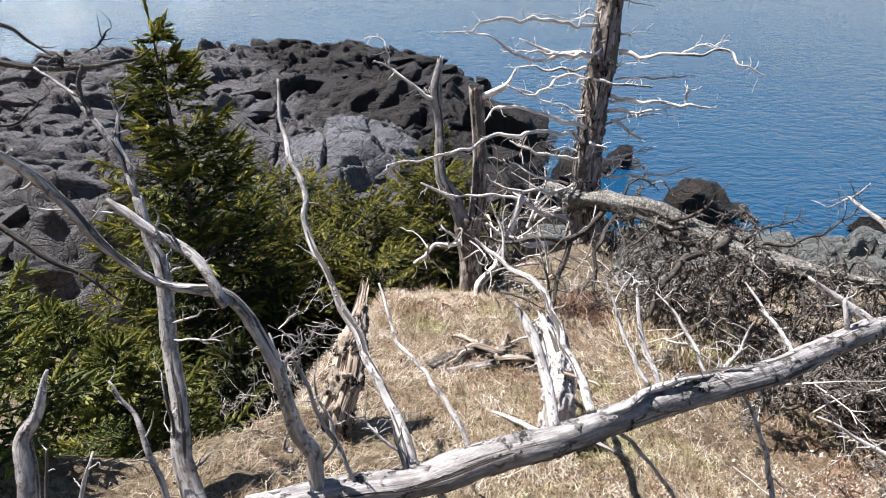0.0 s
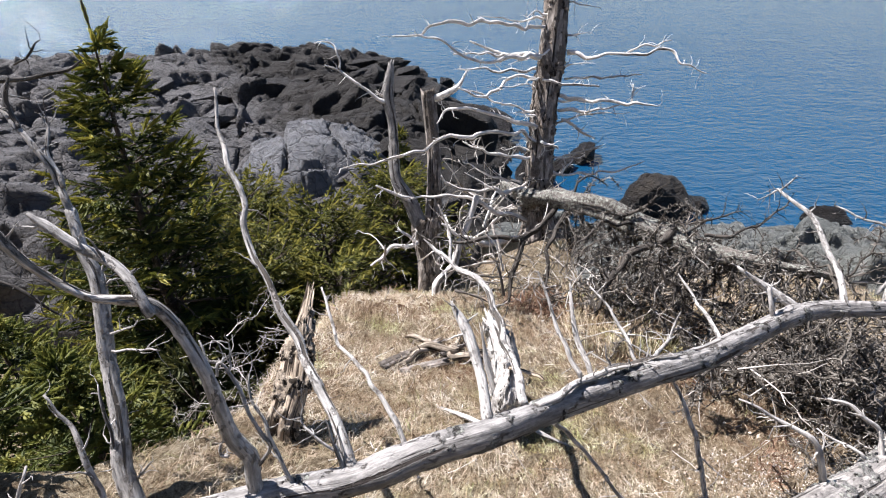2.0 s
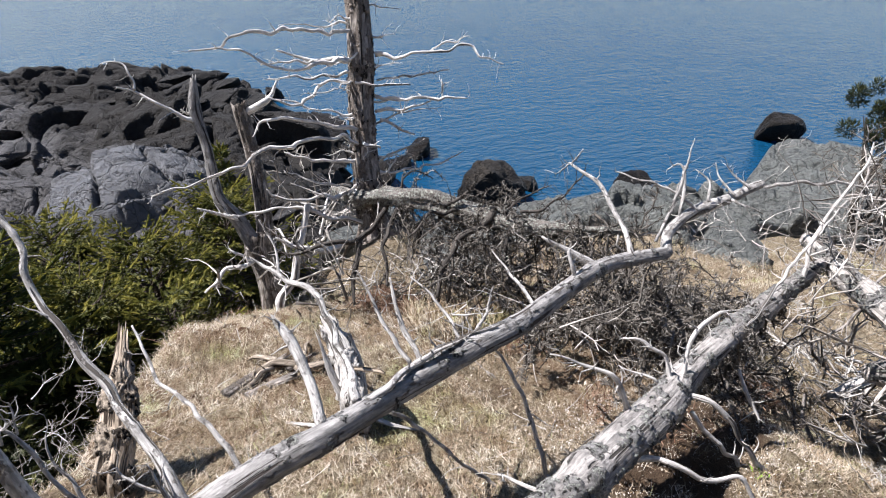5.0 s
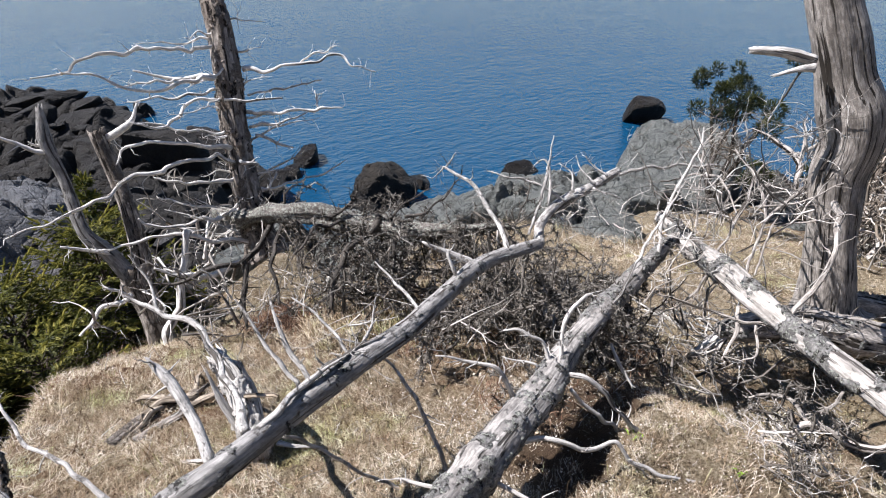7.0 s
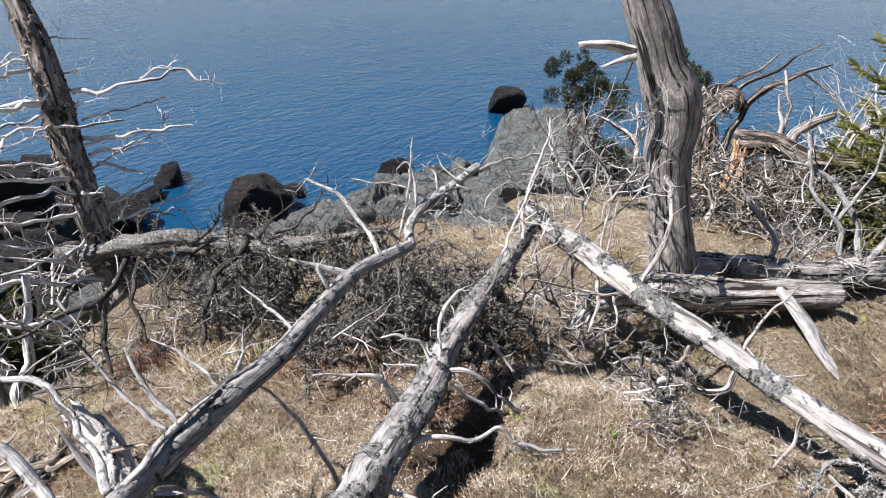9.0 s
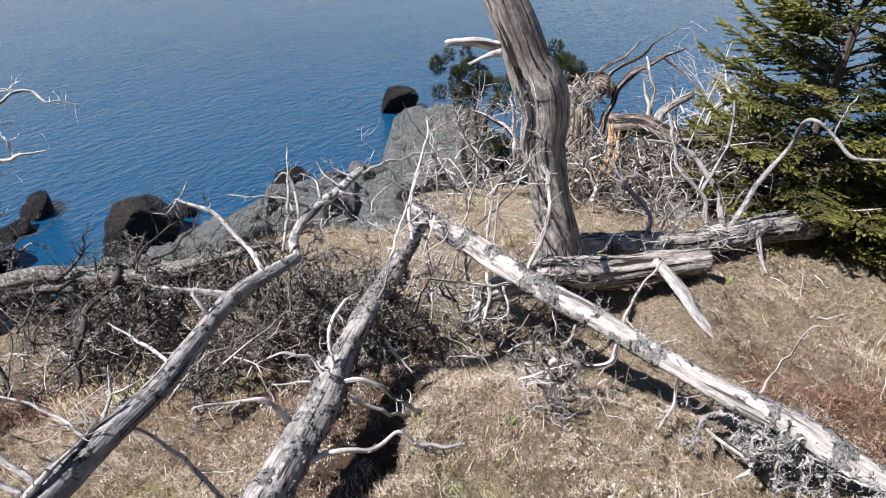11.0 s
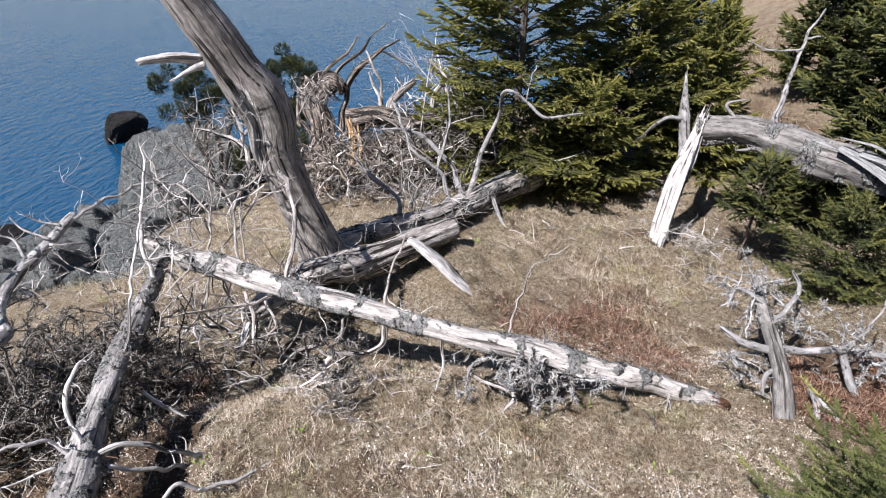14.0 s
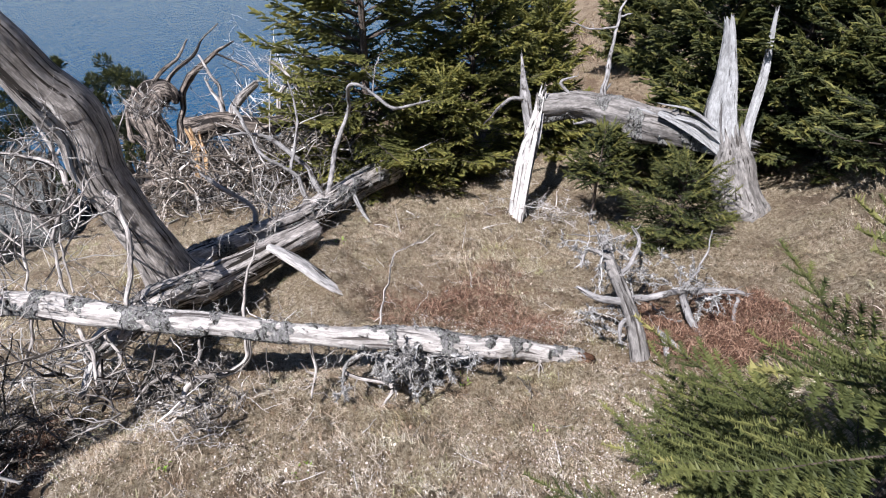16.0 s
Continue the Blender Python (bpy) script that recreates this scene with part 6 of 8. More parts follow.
dead_tree('dead_stump_with_roots', "small lichened grey dead stump with spreading bare roots", "stump", [
    ('trunk', [(3.99, -2.92, 0.23, 0.083), (4.29, -2.95, 0.41, 0.066), (4.53, -2.93, 0.55, 0.058), (4.88, -2.91, 0.68, 0.046), (5.19, -2.91, 0.78, 0.024)]),
    ('root', [(4.52, -2.95, 0.53, 0.035), (4.59, -2.67, 0.59, 0.029), (4.72, -2.54, 0.59, 0.014)]),
    ('root', [(4.56, -2.97, 0.55, 0.031), (4.64, -3.51, 0.51, 0.030), (4.67, -3.99, 0.48, 0.022), (4.43, -4.34, 0.39, 0.008)]),
    ('root', [(4.63, -3.51, 0.49, 0.032), (4.38, -3.50, 0.39, 0.031), (4.15, -3.56, 0.31, 0.011)]),
    ('root', [(3.93, -3.08, 0.33, 0.018), (4.13, -3.12, 0.44, 0.026), (4.20, -3.09, 0.46, 0.022), (4.00, -3.20, 0.44, 0.018), (3.93, -3.24, 0.33, 0.009)]),
    ('root', [(4.41, -2.95, 0.50, 0.019), (4.33, -2.83, 0.47, 0.019), (4.20, -2.79, 0.37, 0.009)]),
    ('root', [(4.59, -4.01, 0.45, 0.016), (4.31, -3.86, 0.38, 0.017), (4.14, -3.96, 0.31, 0.009)]),
    ('twig', [(4.91, -2.93, 0.72, 0.016), (4.97, -2.70, 0.81, 0.020), (4.81, -2.59, 0.74, 0.010)]),
    ('twig', [(4.75, -2.94, 0.66, 0.020), (5.07, -3.21, 0.79, 0.021), (5.24, -3.20, 0.87, 0.008)]),
    ('twig', [(4.88, -2.95, 0.68, 0.012), (5.19, -2.93, 0.78, 0.011), (5.23, -2.62, 0.82, 0.004)]),
    ('twig', [(4.65, -3.46, 0.52, 0.012), (4.87, -3.77, 0.68, 0.010), (5.10, -3.93, 0.86, 0.004)]),
], STUMPWOOD, SILVER, 18, dict(sides=24, flute=0.2, jag=0.1, lump=0.15), dict(twigs=7, twig_length=0.16))
dead_tree('uprooted_stump', "uprooted stump with bare roots held up against the sea", "stump", [
    ('trunk', [(9.65, 2.58, -0.80, 0.391), (10.03, 2.74, -0.33, 0.226), (10.29, 2.87, -0.02, 0.198), (10.56, 3.11, 0.29, 0.199), (10.74, 3.26, 0.47, 0.130)]),
    ('root', [(9.75, 2.49, -0.47, 0.155), (9.70, 2.07, -0.34, 0.138), (9.50, 1.67, -0.46, 0.114), (9.20, 1.45, -0.73, 0.060)]),
    ('root', [(9.65, 2.69, -0.63, 0.132), (9.51, 2.94, -0.67, 0.115), (9.32, 3.14, -0.78, 0.053)]),
    ('root', [(10.57, 3.00, 0.39, 0.142), (10.59, 2.78, 0.53, 0.173), (10.55, 2.59, 0.57, 0.117), (10.49, 2.52, 0.47, 0.047)]),
    ('root', [(9.79, 2.31, -0.49, 0.101), (10.10, 2.18, -0.10, 0.094), (10.31, 2.05, 0.13, 0.039)]),
    ('root', [(10.30, 2.54, -0.18, 0.076), (10.54, 2.49, 0.19, 0.056), (10.84, 2.38, 0.65, 0.056), (11.00, 2.18, 0.91, 0.044), (11.12, 1.88, 1.10, 0.028), (11.23, 1.56, 1.27, 0.012)]),
    ('root', [(10.63, 2.94, 0.32, 0.040), (10.91, 2.88, 0.74, 0.032), (11.15, 2.48, 1.11, 0.024), (11.27, 2.33, 1.31, 0.012)]),
    ('root', [(10.66, 2.74, 0.36, 0.048), (10.93, 2.66, 0.78, 0.032), (11.11, 2.23, 1.07, 0.028), (11.26, 2.08, 1.31, 0.016), (11.40, 1.81, 1.52, 0.012)]),
    ('twig', [(11.12, 1.88, 1.09, 0.016), (11.05, 1.58, 0.99, 0.016), (10.93, 1.28, 0.82, 0.012)]),
    ('root', [(10.75, 3.31, 0.38, 0.064), (10.90, 3.12, 0.54, 0.089), (10.92, 2.82, 0.58, 0.089), (10.95, 2.67, 0.62, 0.040)]),
    ('root', [(10.62, 3.39, 0.28, 0.036), (10.30, 3.30, -0.02, 0.040), (10.20, 3.23, -0.08, 0.024)]),
    ('root', [(10.30, 3.25, -0.02, 0.036), (10.04, 2.96, -0.23, 0.039), (9.81, 2.73, -0.39, 0.023)]),
    ('root', [(9.95, 2.57, -0.35, 0.051), (10.23, 2.36, -0.10, 0.040), (10.46, 2.27, 0.17, 0.024)]),
    ('root', [(9.52, 2.80, -0.46, 0.023), (9.74, 2.46, -0.31, 0.023), (9.96, 2.39, -0.14, 0.012)]),
], EARTHY, EARTHY, 19, dict(sides=36, flute=0.30, lump=0.28, jag=0.12, knots=0.5), dict(twigs=6, twig_length=0.3, lump=0.14, flute=0.1))
dead_tree('snapped_grey_trunk', "snapped grey trunk with bare branches above the shore", "fallen tree", [
    ('trunk', [(10.22, 2.33, 0.08, 0.215), (10.29, 1.74, 0.19, 0.176), (10.17, 1.14, 0.12, 0.146), (10.20, 0.35, 0.28, 0.116), (10.28, -0.23, 0.43, 0.068)]),
    ('branch', [(10.28, 1.49, 0.19, 0.082), (10.41, 1.54, 0.39, 0.082), (10.61, 1.24, 0.70, 0.060), (10.63, 1.16, 0.74, 0.022)]),
    ('branch', [(10.31, 1.74, 0.23, 0.037), (10.58, 1.78, 0.64, 0.030), (10.91, 2.10, 1.13, 0.015)]),
    ('branch', [(10.34, 1.74, 0.27, 0.037), (10.55, 1.88, 0.59, 0.026), (10.70, 2.02, 0.81, 0.011)]),
    ('branch', [(10.20, 0.85, 0.18, 0.048), (10.51, 0.75, 0.65, 0.037), (10.51, 0.35, 0.75, 0.015)]),
    ('branch', [(10.21, 0.35, 0.31, 0.037), (10.51, 0.54, 0.75, 0.029), (10.73, 0.93, 1.07, 0.015)]),
    ('branch', [(10.11, 1.13, 0.12, 0.044), (9.70, 1.24, -0.14, 0.043), (9.34, 1.08, -0.49, 0.029)]),
], EARTHY, GREY, 20, dict(sides=30, flute=0.1), dict(twigs=12, twig_length=0.45))
dead_tree('splintered_orange_stump', "grey stump with freshly splintered orange wood", "stump", [
    ('trunk', [(9.03, 1.88, -1.17, 0.398), (9.41, 1.93, -0.78, 0.355), (9.69, 1.99, -0.45, 0.289), (9.90, 2.08, -0.22, 0.194)]),
    ('spire', [(9.32, 2.07, -0.47, 0.037), (9.62, 2.10, -0.10, 0.061), (9.80, 2.16, 0.16, 0.033)]),
    ('spire', [(9.29, 1.98, -0.51, 0.047), (9.57, 1.96, -0.18, 0.056), (9.74, 2.01, 0.09, 0.028)]),
    ('spire', [(9.64, 2.05, -0.03, 0.080), (9.80, 2.16, 0.16, 0.056)]),
], GREY, GREY, 21, dict(sides=30, flute=0.14, jag=0.12), woods=dict(spire=ORANGE))

# ---- living conifers ----
def shoot_template(needles, length, width, rng_seed, flat=False):
    """One shoot along +x, length 1: a thin stem and its needles, each a sliver."""
    g = np.random.default_rng(rng_seed)
    v = [(0, -width * 0.12, 0), (0, width * 0.12, 0), (1, 0, 0)]
    f = [(0, 1, 2)]
    core = length * (0.22 if flat else 0.55)
    for d in ((0, core, core * 0.25), (0, -core * 0.35, core * 0.9)):
        d = np.array(d)
        k = len(v)
        v += [(0.0, 0, 0), tuple(np.array([0.45, 0, 0]) + d), (1.02, 0, 0), tuple(np.array([0.45, 0, 0]) - d)]
        f += [(k, k + 1, k + 2), (k, k + 2, k + 3)]
    for i in range(needles):
        x = 0.04 + 0.96 * i / needles
        if flat:
            a = g.uniform(-0.35, 1.0)
            a = a if i % 2 else math.pi - a
        else:
            a = i * 2.4 + g.normal(0, 0.3)
        d = np.array([(0.4 if flat else 0.75) + g.normal(0, 0.1), math.cos(a), math.sin(a)])
        d = d / np.linalg.norm(d) * length * g.uniform(0.8, 1.15) * (1 - 0.35 * max(0, x - 0.8) / 0.2)
        s = np.cross(d, g.normal(size=3))
        s = s / np.linalg.norm(s) * width
        p = np.array([x, 0, 0])
        k = len(v)
        v += [tuple(p - s), tuple(p + s), tuple(p + d)]
        f.append((k, k + 1, k + 2))
    return np.array(v), np.array(f)


def scatter(template, bases, ways, ups, sizes):
    """Copies of a template laid along given directions, as one mesh."""
    tv, tf = template
    x = ways / (np.linalg.norm(ways, axis=1, keepdims=True) + 1e-9)
    y = np.cross(ups, x)
    y /= np.linalg.norm(y, axis=1, keepdims=True) + 1e-9
    z = np.cross(x, y)
    s = np.asarray(sizes)[:, None]
    v = bases[:, None] + tv[None, :, 0:1] * (x * s)[:, None] + tv[None, :, 1:2] * (y * s)[:, None] + tv[None, :, 2:3] * (z * s)[:, None]
    f = tf[None] + (np.arange(len(bases)) * len(tv))[:, None, None]
    return v.reshape(-1, 3), f.reshape(-1, 3)


def crown(template, bases, ways, ups, sizes, tones, material, root):
    """All needled shoots of one tree, each with its own tone on the needle ramp."""
    v, f = scatter(template, np.array(bases), np.array(ways), np.array(ups, float), np.array(sizes))
    ob = mesh_object("crown", v, f, material, root, smooth=False)
    tone = ob.data.attributes.new("tone", "FLOAT", "POINT")
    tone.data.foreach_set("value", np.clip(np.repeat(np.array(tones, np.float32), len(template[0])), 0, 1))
    return ob


def krummholz(name, label, base, pads, seed, material, shoot=0.10):
    """A wind-shorn tree: gnarled bare limbs that carry flat pads of needles."""
    g = np.random.default_rng(seed)
    root = thing(name, label, "tree", group="wind-bent spruces")
    base = np.array(base, float)
    bases, ways, sizes, ups, tones = [], [], [], [], []
    for x, y, z, rx, rz in pads:
        c = np.array([x, y, z])
        mid = base * 0.55 + c * 0.45 + np.array([g.normal(0, 0.12), g.normal(0, 0.12), -0.12])
        limb(root, "branch", [(*base, 0.07), (*mid, 0.05), (*(c - np.array([0, 0, rz * 0.5])), 0.02)], TWIGBARK, g, sides=9, twigs=8, twig_length=0.35, wiggle=1.6)
        clumps = [(c + g.normal(0, 0.6, 3) * np.array([rx, rx, rz]), rx * g.uniform(0.3, 0.5), rz * g.uniform(0.35, 0.55)) for _ in range(7)]
        for at, wide, tall in clumps:
            n = int(2600 * wide * (wide + tall)) + 30
            d = g.normal(size=(n, 3))
            d /= np.linalg.norm(d, axis=1, keepdims=True)
            p = at + d * g.uniform(0.3, 1, (n, 1)) ** 0.6 * np.array([wide, wide, tall])
            bases += list(p)
            ways += list(d * 0.6 + np.array([0, 0, 0.35]) + g.normal(0, 0.35, (n, 3)))
            sizes += list(shoot * g.uniform(0.6, 1.2, n))
            ups += [(0.01, 0, 1)] * n
            # shoots that point upward get a lighter tone
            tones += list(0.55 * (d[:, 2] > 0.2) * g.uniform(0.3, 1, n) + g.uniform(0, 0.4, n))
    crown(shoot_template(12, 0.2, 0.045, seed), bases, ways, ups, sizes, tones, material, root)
    return root


def conifer(name, label, base, height, reach, seed, needles=15, shoot=0.11, whorl=0.12, boughs=8, first=0.05, lean=(0, 0), droop=0.1, spread=1.0, material=None, top_open=1.0, flat=False, density=1.0, needle=0.21, sliver=0.036, bare=0.0, shape=0.8, leader=0.0, gaps=0.12):
    """A young spruce or fir: a tapered trunk, whorls of boughs, and sprays of needled shoots."""
    g = np.random.default_rng(seed)
    root = thing(name, label, "tree", group={"spruce": "young spruces", "fir": "small firs"}.get(name, ""))
    base = np.array(base, float)
    tip = base + np.array([lean[0], lean[1], height])
    wood_pile = Pile()
    trunk_path = spline([(*base, 1), (*(base * 0.5 + tip * 0.5 + np.append(g.normal(0, 0.02, 2) * height, 0)), 1), (*tip, 1)], 0.08)[:, :3]
    rad = np.linspace(0.016 * height + 0.008, 0.004, len(trunk_path))
    tp = Pile()
    tp.add(trunk_path, rad, 10, g, lump=0.06)
    tp.build("trunk", LIVEBARK, root)
    bases, ways, sizes, ups, tones = [], [], [], [], []
    level = first * height
    while level < height * 0.985:
        k = level / height
        size = reach * ((1 - k) ** shape) * (0.75 + 0.25 * min(1, k / 0.12)) + 0.03
        start = base + (tip - base) * k
        for b in range(boughs):
            if g.random() < bare * (1 - k) + gaps:
                continue
            a = g.uniform(0, 6.283)
            long = size * g.uniform(0.6, 1.15)
            out = np.array([math.cos(a), math.sin(a), 0.0])
            slope = 0.9 * k * top_open - droop * (1 - k) + g.normal(0, 0.10)
            n = max(3, int(long / 0.07))
            pts = [start]
            for i in range(n):
                way = out + np.array([0, 0, slope + 0.35 * (i / n) * (1 - k)]) + np.append(g.normal(0, 0.10, 2), g.normal(0, 0.05))
                pts.append(pts[-1] + way / np.linalg.norm(way) * long / n)
            pts = np.array(pts)
            if long > 0.4:
                wood_pile.add(pts[::2], np.linspace(0.004 + 0.010 * long, 0.0015, len(pts[::2])), 4, g, lump=0.0)
            cross = np.array([-out[1], out[0], 0])
            for i in range(1, len(pts)):
                f = i / len(pts)
                if f < 0.22 and long > 0.5:
                    continue
                arm = 0.50 * long * (1 - f) * spread + shoot * 0.7
                for sgn in (-1, 1):
                    if g.random() > density:
                        continue
                    w = out * 0.75 + cross * sgn * g.uniform(0.6, 1.1) + np.array([0, 0, g.normal(0.05, 0.18)])
                    w /= np.linalg.norm(w)
                    m = max(1, int(arm * g.uniform(0.6, 1.1) / (shoot * 0.72)))
                    p = pts[i].copy()
                    for j in range(m):
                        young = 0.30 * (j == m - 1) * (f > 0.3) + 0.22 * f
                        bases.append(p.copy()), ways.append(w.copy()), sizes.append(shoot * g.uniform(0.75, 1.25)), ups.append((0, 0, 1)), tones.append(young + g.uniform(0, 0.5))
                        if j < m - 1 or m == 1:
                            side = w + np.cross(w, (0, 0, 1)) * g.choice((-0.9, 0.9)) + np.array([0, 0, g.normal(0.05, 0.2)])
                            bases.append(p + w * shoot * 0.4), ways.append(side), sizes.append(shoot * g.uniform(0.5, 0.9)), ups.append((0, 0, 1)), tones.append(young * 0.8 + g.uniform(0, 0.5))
                        p = p + w * shoot * 0.72
                        w = w + out * 0.15 + g.normal(0, 0.10, 3)
                        w /= np.linalg.norm(w)
            for q in (pts[-1], pts[-2]):
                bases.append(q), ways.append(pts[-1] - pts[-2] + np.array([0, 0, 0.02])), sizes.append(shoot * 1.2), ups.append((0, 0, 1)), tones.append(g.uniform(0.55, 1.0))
        level += whorl * g.uniform(0.7, 1.3)
    for i in range(int(0.5 * height / shoot)):
        p = base + (tip - base) * (1 - i * shoot * 0.4 / height)
        bases.append(p), ways.append((tip - base) / height + g.normal(0, 0.45, 3) * (i > 1)), sizes.append(shoot * 1.1), ups.append(g.normal(size=3)), tones.append(g.uniform(0.4, 0.9))
    if leader:
        up = (tip - base) / height
        tp = Pile()
        tp.add(np.array([tip - up * 0.1, tip + up * leader * 0.5, tip + up * leader]), np.array([0.009, 0.007, 0.005]), 6, g, lump=0.05)
        tp.build("leader", LIVEBARK, root)
    if wood_pile.n:
        tagged(wood_pile.build("boughs", LIVEBARK, root), kind="stuff")
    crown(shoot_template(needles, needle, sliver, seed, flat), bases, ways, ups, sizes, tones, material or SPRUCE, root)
    return root


def balsam_fir(label, base, height, reach, seed, count=170):
    """A young fir with flat sprays: each bough a stem with paired needled side shoots."""
    g = np.random.default_rng(seed)
    root = thing("fir", label, "tree", group="small firs")
    base = np.array(base, float)
    tp = Pile()
    tp.add(np.array([base + np.array([0, 0, height * k]) for k in (0, 0.3, 0.6, 1)]), np.array([0.03, 0.024, 0.015, 0.004]), 10, g, lump=0.06)
    tp.build("trunk", LIVEBARK, root)
    bases, ways, sizes, ups, tones = [], [], [], [], []
    stems = Pile()

    def shoot(p, w, size, up, tone):
        bases.append(p), ways.append(w), sizes.append(size), ups.append(up), tones.append(tone)

    for b in range(count):
        k = 0.06 + 0.9 * (b + 0.5) / count
        a = b * 2.399 + g.normal(0, 0.2)
        out = np.array([math.cos(a), math.sin(a), 0.0])
        cross = np.array([-out[1], out[0], 0.0])
        long = (reach * (1 - k) ** 0.6 + 0.12) * g.uniform(0.75, 1.1)
        slope = -0.10 + 0.5 * k * k + g.normal(0, 0.07)
        p = base + np.array([0, 0, height * k])
        line = [p]
        n = max(4, int(long / 0.062))
        up = np.cross(out + np.array([0, 0, slope]), cross) + g.normal(0, 0.08, 3)
        for i in range(n):
            way = out + np.array([0, 0, slope + 0.25 * i / n]) + cross * g.normal(0, 0.06)
            way /= np.linalg.norm(way)
            f = i / n
            shoot(p.copy(), way, 0.105, up, g.uniform(0.15, 0.5) + 0.25 * f)
            if f > 0.12:
                size = (0.07 + 0.12 * (1 - f)) * g.uniform(0.8, 1.15)
                for sgn in (-1, 1):
                    w = way * 0.8 + cross * sgn * g.uniform(0.6, 0.8) + np.array([0, 0, g.normal(0.0, 0.05)])
                    w /= np.linalg.norm(w)
                    q = p + way * g.uniform(0, 0.02)
                    shoot(q, w, min(size, 0.12), up, g.uniform(0.0, 0.5) + 0.2 * f)
                    if size > 0.1:
                        shoot(q + w * 0.105, w + way * 0.15, size * 0.75, up, g.uniform(0.3, 0.8))
                        shoot(q + w * 0.06, w * 0.7 + way * 0.75, size * 0.55, up, g.uniform(0.2, 0.7))
            p = p + way * long / n
            line.append(p)
        shoot(p.copy(), way, 0.12, up, g.uniform(0.5, 1.0))
        stems.add(np.array(line), np.linspace(0.0055, 0.002, len(line)), 5, g, lump=0.03)
    tagged(stems.build("boughs", LIVEBARK, root), kind="stuff")
    crown(shoot_template(40, 0.25, 0.032, seed, True), bases, ways, ups, sizes, tones, FIR, root)
    return root


GREEN = "dense green young spruce with yellow-green shoot tips"
conifer("spruce", GREEN + " on the rocky slope", (-2.2, 4.7, lie(-2.2, 4.7) - 0.1), 4.35, 1.75, 41, lean=(-0.25, 0.5), shoot=0.15, whorl=0.17, boughs=8, needles=11, needle=0.2, sliver=0.042, leader=0.45, density=1.0, shape=1.0)
conifer("spruce", GREEN + ", low beside the slope", (-1.95, 2.55, lie(-1.95, 2.55) - 0.1), 1.75, 0.85, 42, shoot=0.105, needles=8, needle=0.27, sliver=0.06, density=1.0, material=SOFT)
conifer("spruce", GREEN + ", low beside the slope", (-2.9, 3.3, lie(-2.9, 3.3) - 0.1), 1.7, 1.0, 43, shoot=0.105, needles=8, needle=0.27, sliver=0.06, density=1.0, material=SOFT)
# the dark needle colour here stands in for the hollow's shade
conifer("spruce", "low spruce in the hollow beside the slope, needles darkened for shade", (-1.75, 3.6, lie(-1.75, 3.6) - 0.1), 1.3, 0.8, 48, shoot=0.13, needles=15, needle=0.18, sliver=0.034, density=1.0, material=DARKSPRUCE)
for x, y, top, reach, seed in ((-0.95, 6.3, -0.05, 1.0, 44), (0.0, 7.3, -0.1, 0.95, 45), (-1.5, 5.5, 0.05, 0.95, 47), (-2.0, 7.0, -0.1, 1.0, 70), (-0.65, 5.2, -0.35, 0.6, 71), (-3.2, 5.6, 0.1, 1.0, 73)):
    foot = lie(x, y) - 0.1
    conifer("spruce", "low spreading spruce below the slope", (x, y, foot), max(1.0, top - foot), reach * 1.2, seed, shoot=0.09, needles=5, needle=0.26, sliver=0.08, density=0.85, whorl=0.12, boughs=8, shape=0.32, material=OLIVE)
conifer("spruce", "slender young spruce behind the forked dead tree", (0.1, 8.0, lie(0.1, 8.0) - 0.1), 2.3, 0.55, 46, shoot=0.09)
DEEP = "dark green spruce with layered boughs beyond the fallen logs"
conifer("spruce", DEEP, (10.4, -0.6, lie(10.4, -0.6) - 0.1), 5.4, 2.2, 51, shoot=0.15, density=0.95, whorl=0.2, boughs=8, gaps=0.15, droop=0.15, needles=5, needle=0.24, sliver=0.075, material=LITSPRUCE, shape=0.6)
conifer("spruce", DEEP, (11.2, -2.6, lie(11.2, -2.6) - 0.1), 3.9, 1.9, 52, shoot=0.15, density=0.95, whorl=0.18, boughs=8, gaps=0.15, droop=0.15, needles=5, needle=0.24, sliver=0.075, material=LITSPRUCE, shape=0.6)
conifer("spruce", "low dark green spruce with boughs sweeping the grass", (10.0, -1.9, lie(10.0, -1.9) - 0.1), 2.0, 1.35, 90, shoot=0.14, density=0.95, whorl=0.17, boughs=8, droop=0.2, needles=5, needle=0.24, sliver=0.075, material=LITSPRUCE, shape=0.5)
conifer("spruce", "slender spruce on the slope above the shore", (13.6, -4.6, lie(13.6, -4.6) - 0.1), 3.2, 0.8, 53, shoot=0.2, density=1.0, whorl=0.2, needles=6, needle=0.21, sliver=0.06, material=LITSPRUCE)
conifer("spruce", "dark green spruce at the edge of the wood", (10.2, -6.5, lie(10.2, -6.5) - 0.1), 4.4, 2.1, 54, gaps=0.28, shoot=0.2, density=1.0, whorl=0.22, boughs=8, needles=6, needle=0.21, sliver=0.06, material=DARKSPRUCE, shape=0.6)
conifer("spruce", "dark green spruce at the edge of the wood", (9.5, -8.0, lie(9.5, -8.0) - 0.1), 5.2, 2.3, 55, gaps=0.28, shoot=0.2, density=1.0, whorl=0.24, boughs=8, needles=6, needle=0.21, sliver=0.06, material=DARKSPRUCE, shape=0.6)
conifer("fir", "small bushy dark green fir before the splintered stump", (6.9, -4.65, lie(6.9, -4.65) - 0.05), 1.3, 0.85, 58, shoot=0.12, needles=16, whorl=0.10, boughs=9, material=DARKSPRUCE, flat=True, shape=0.5)
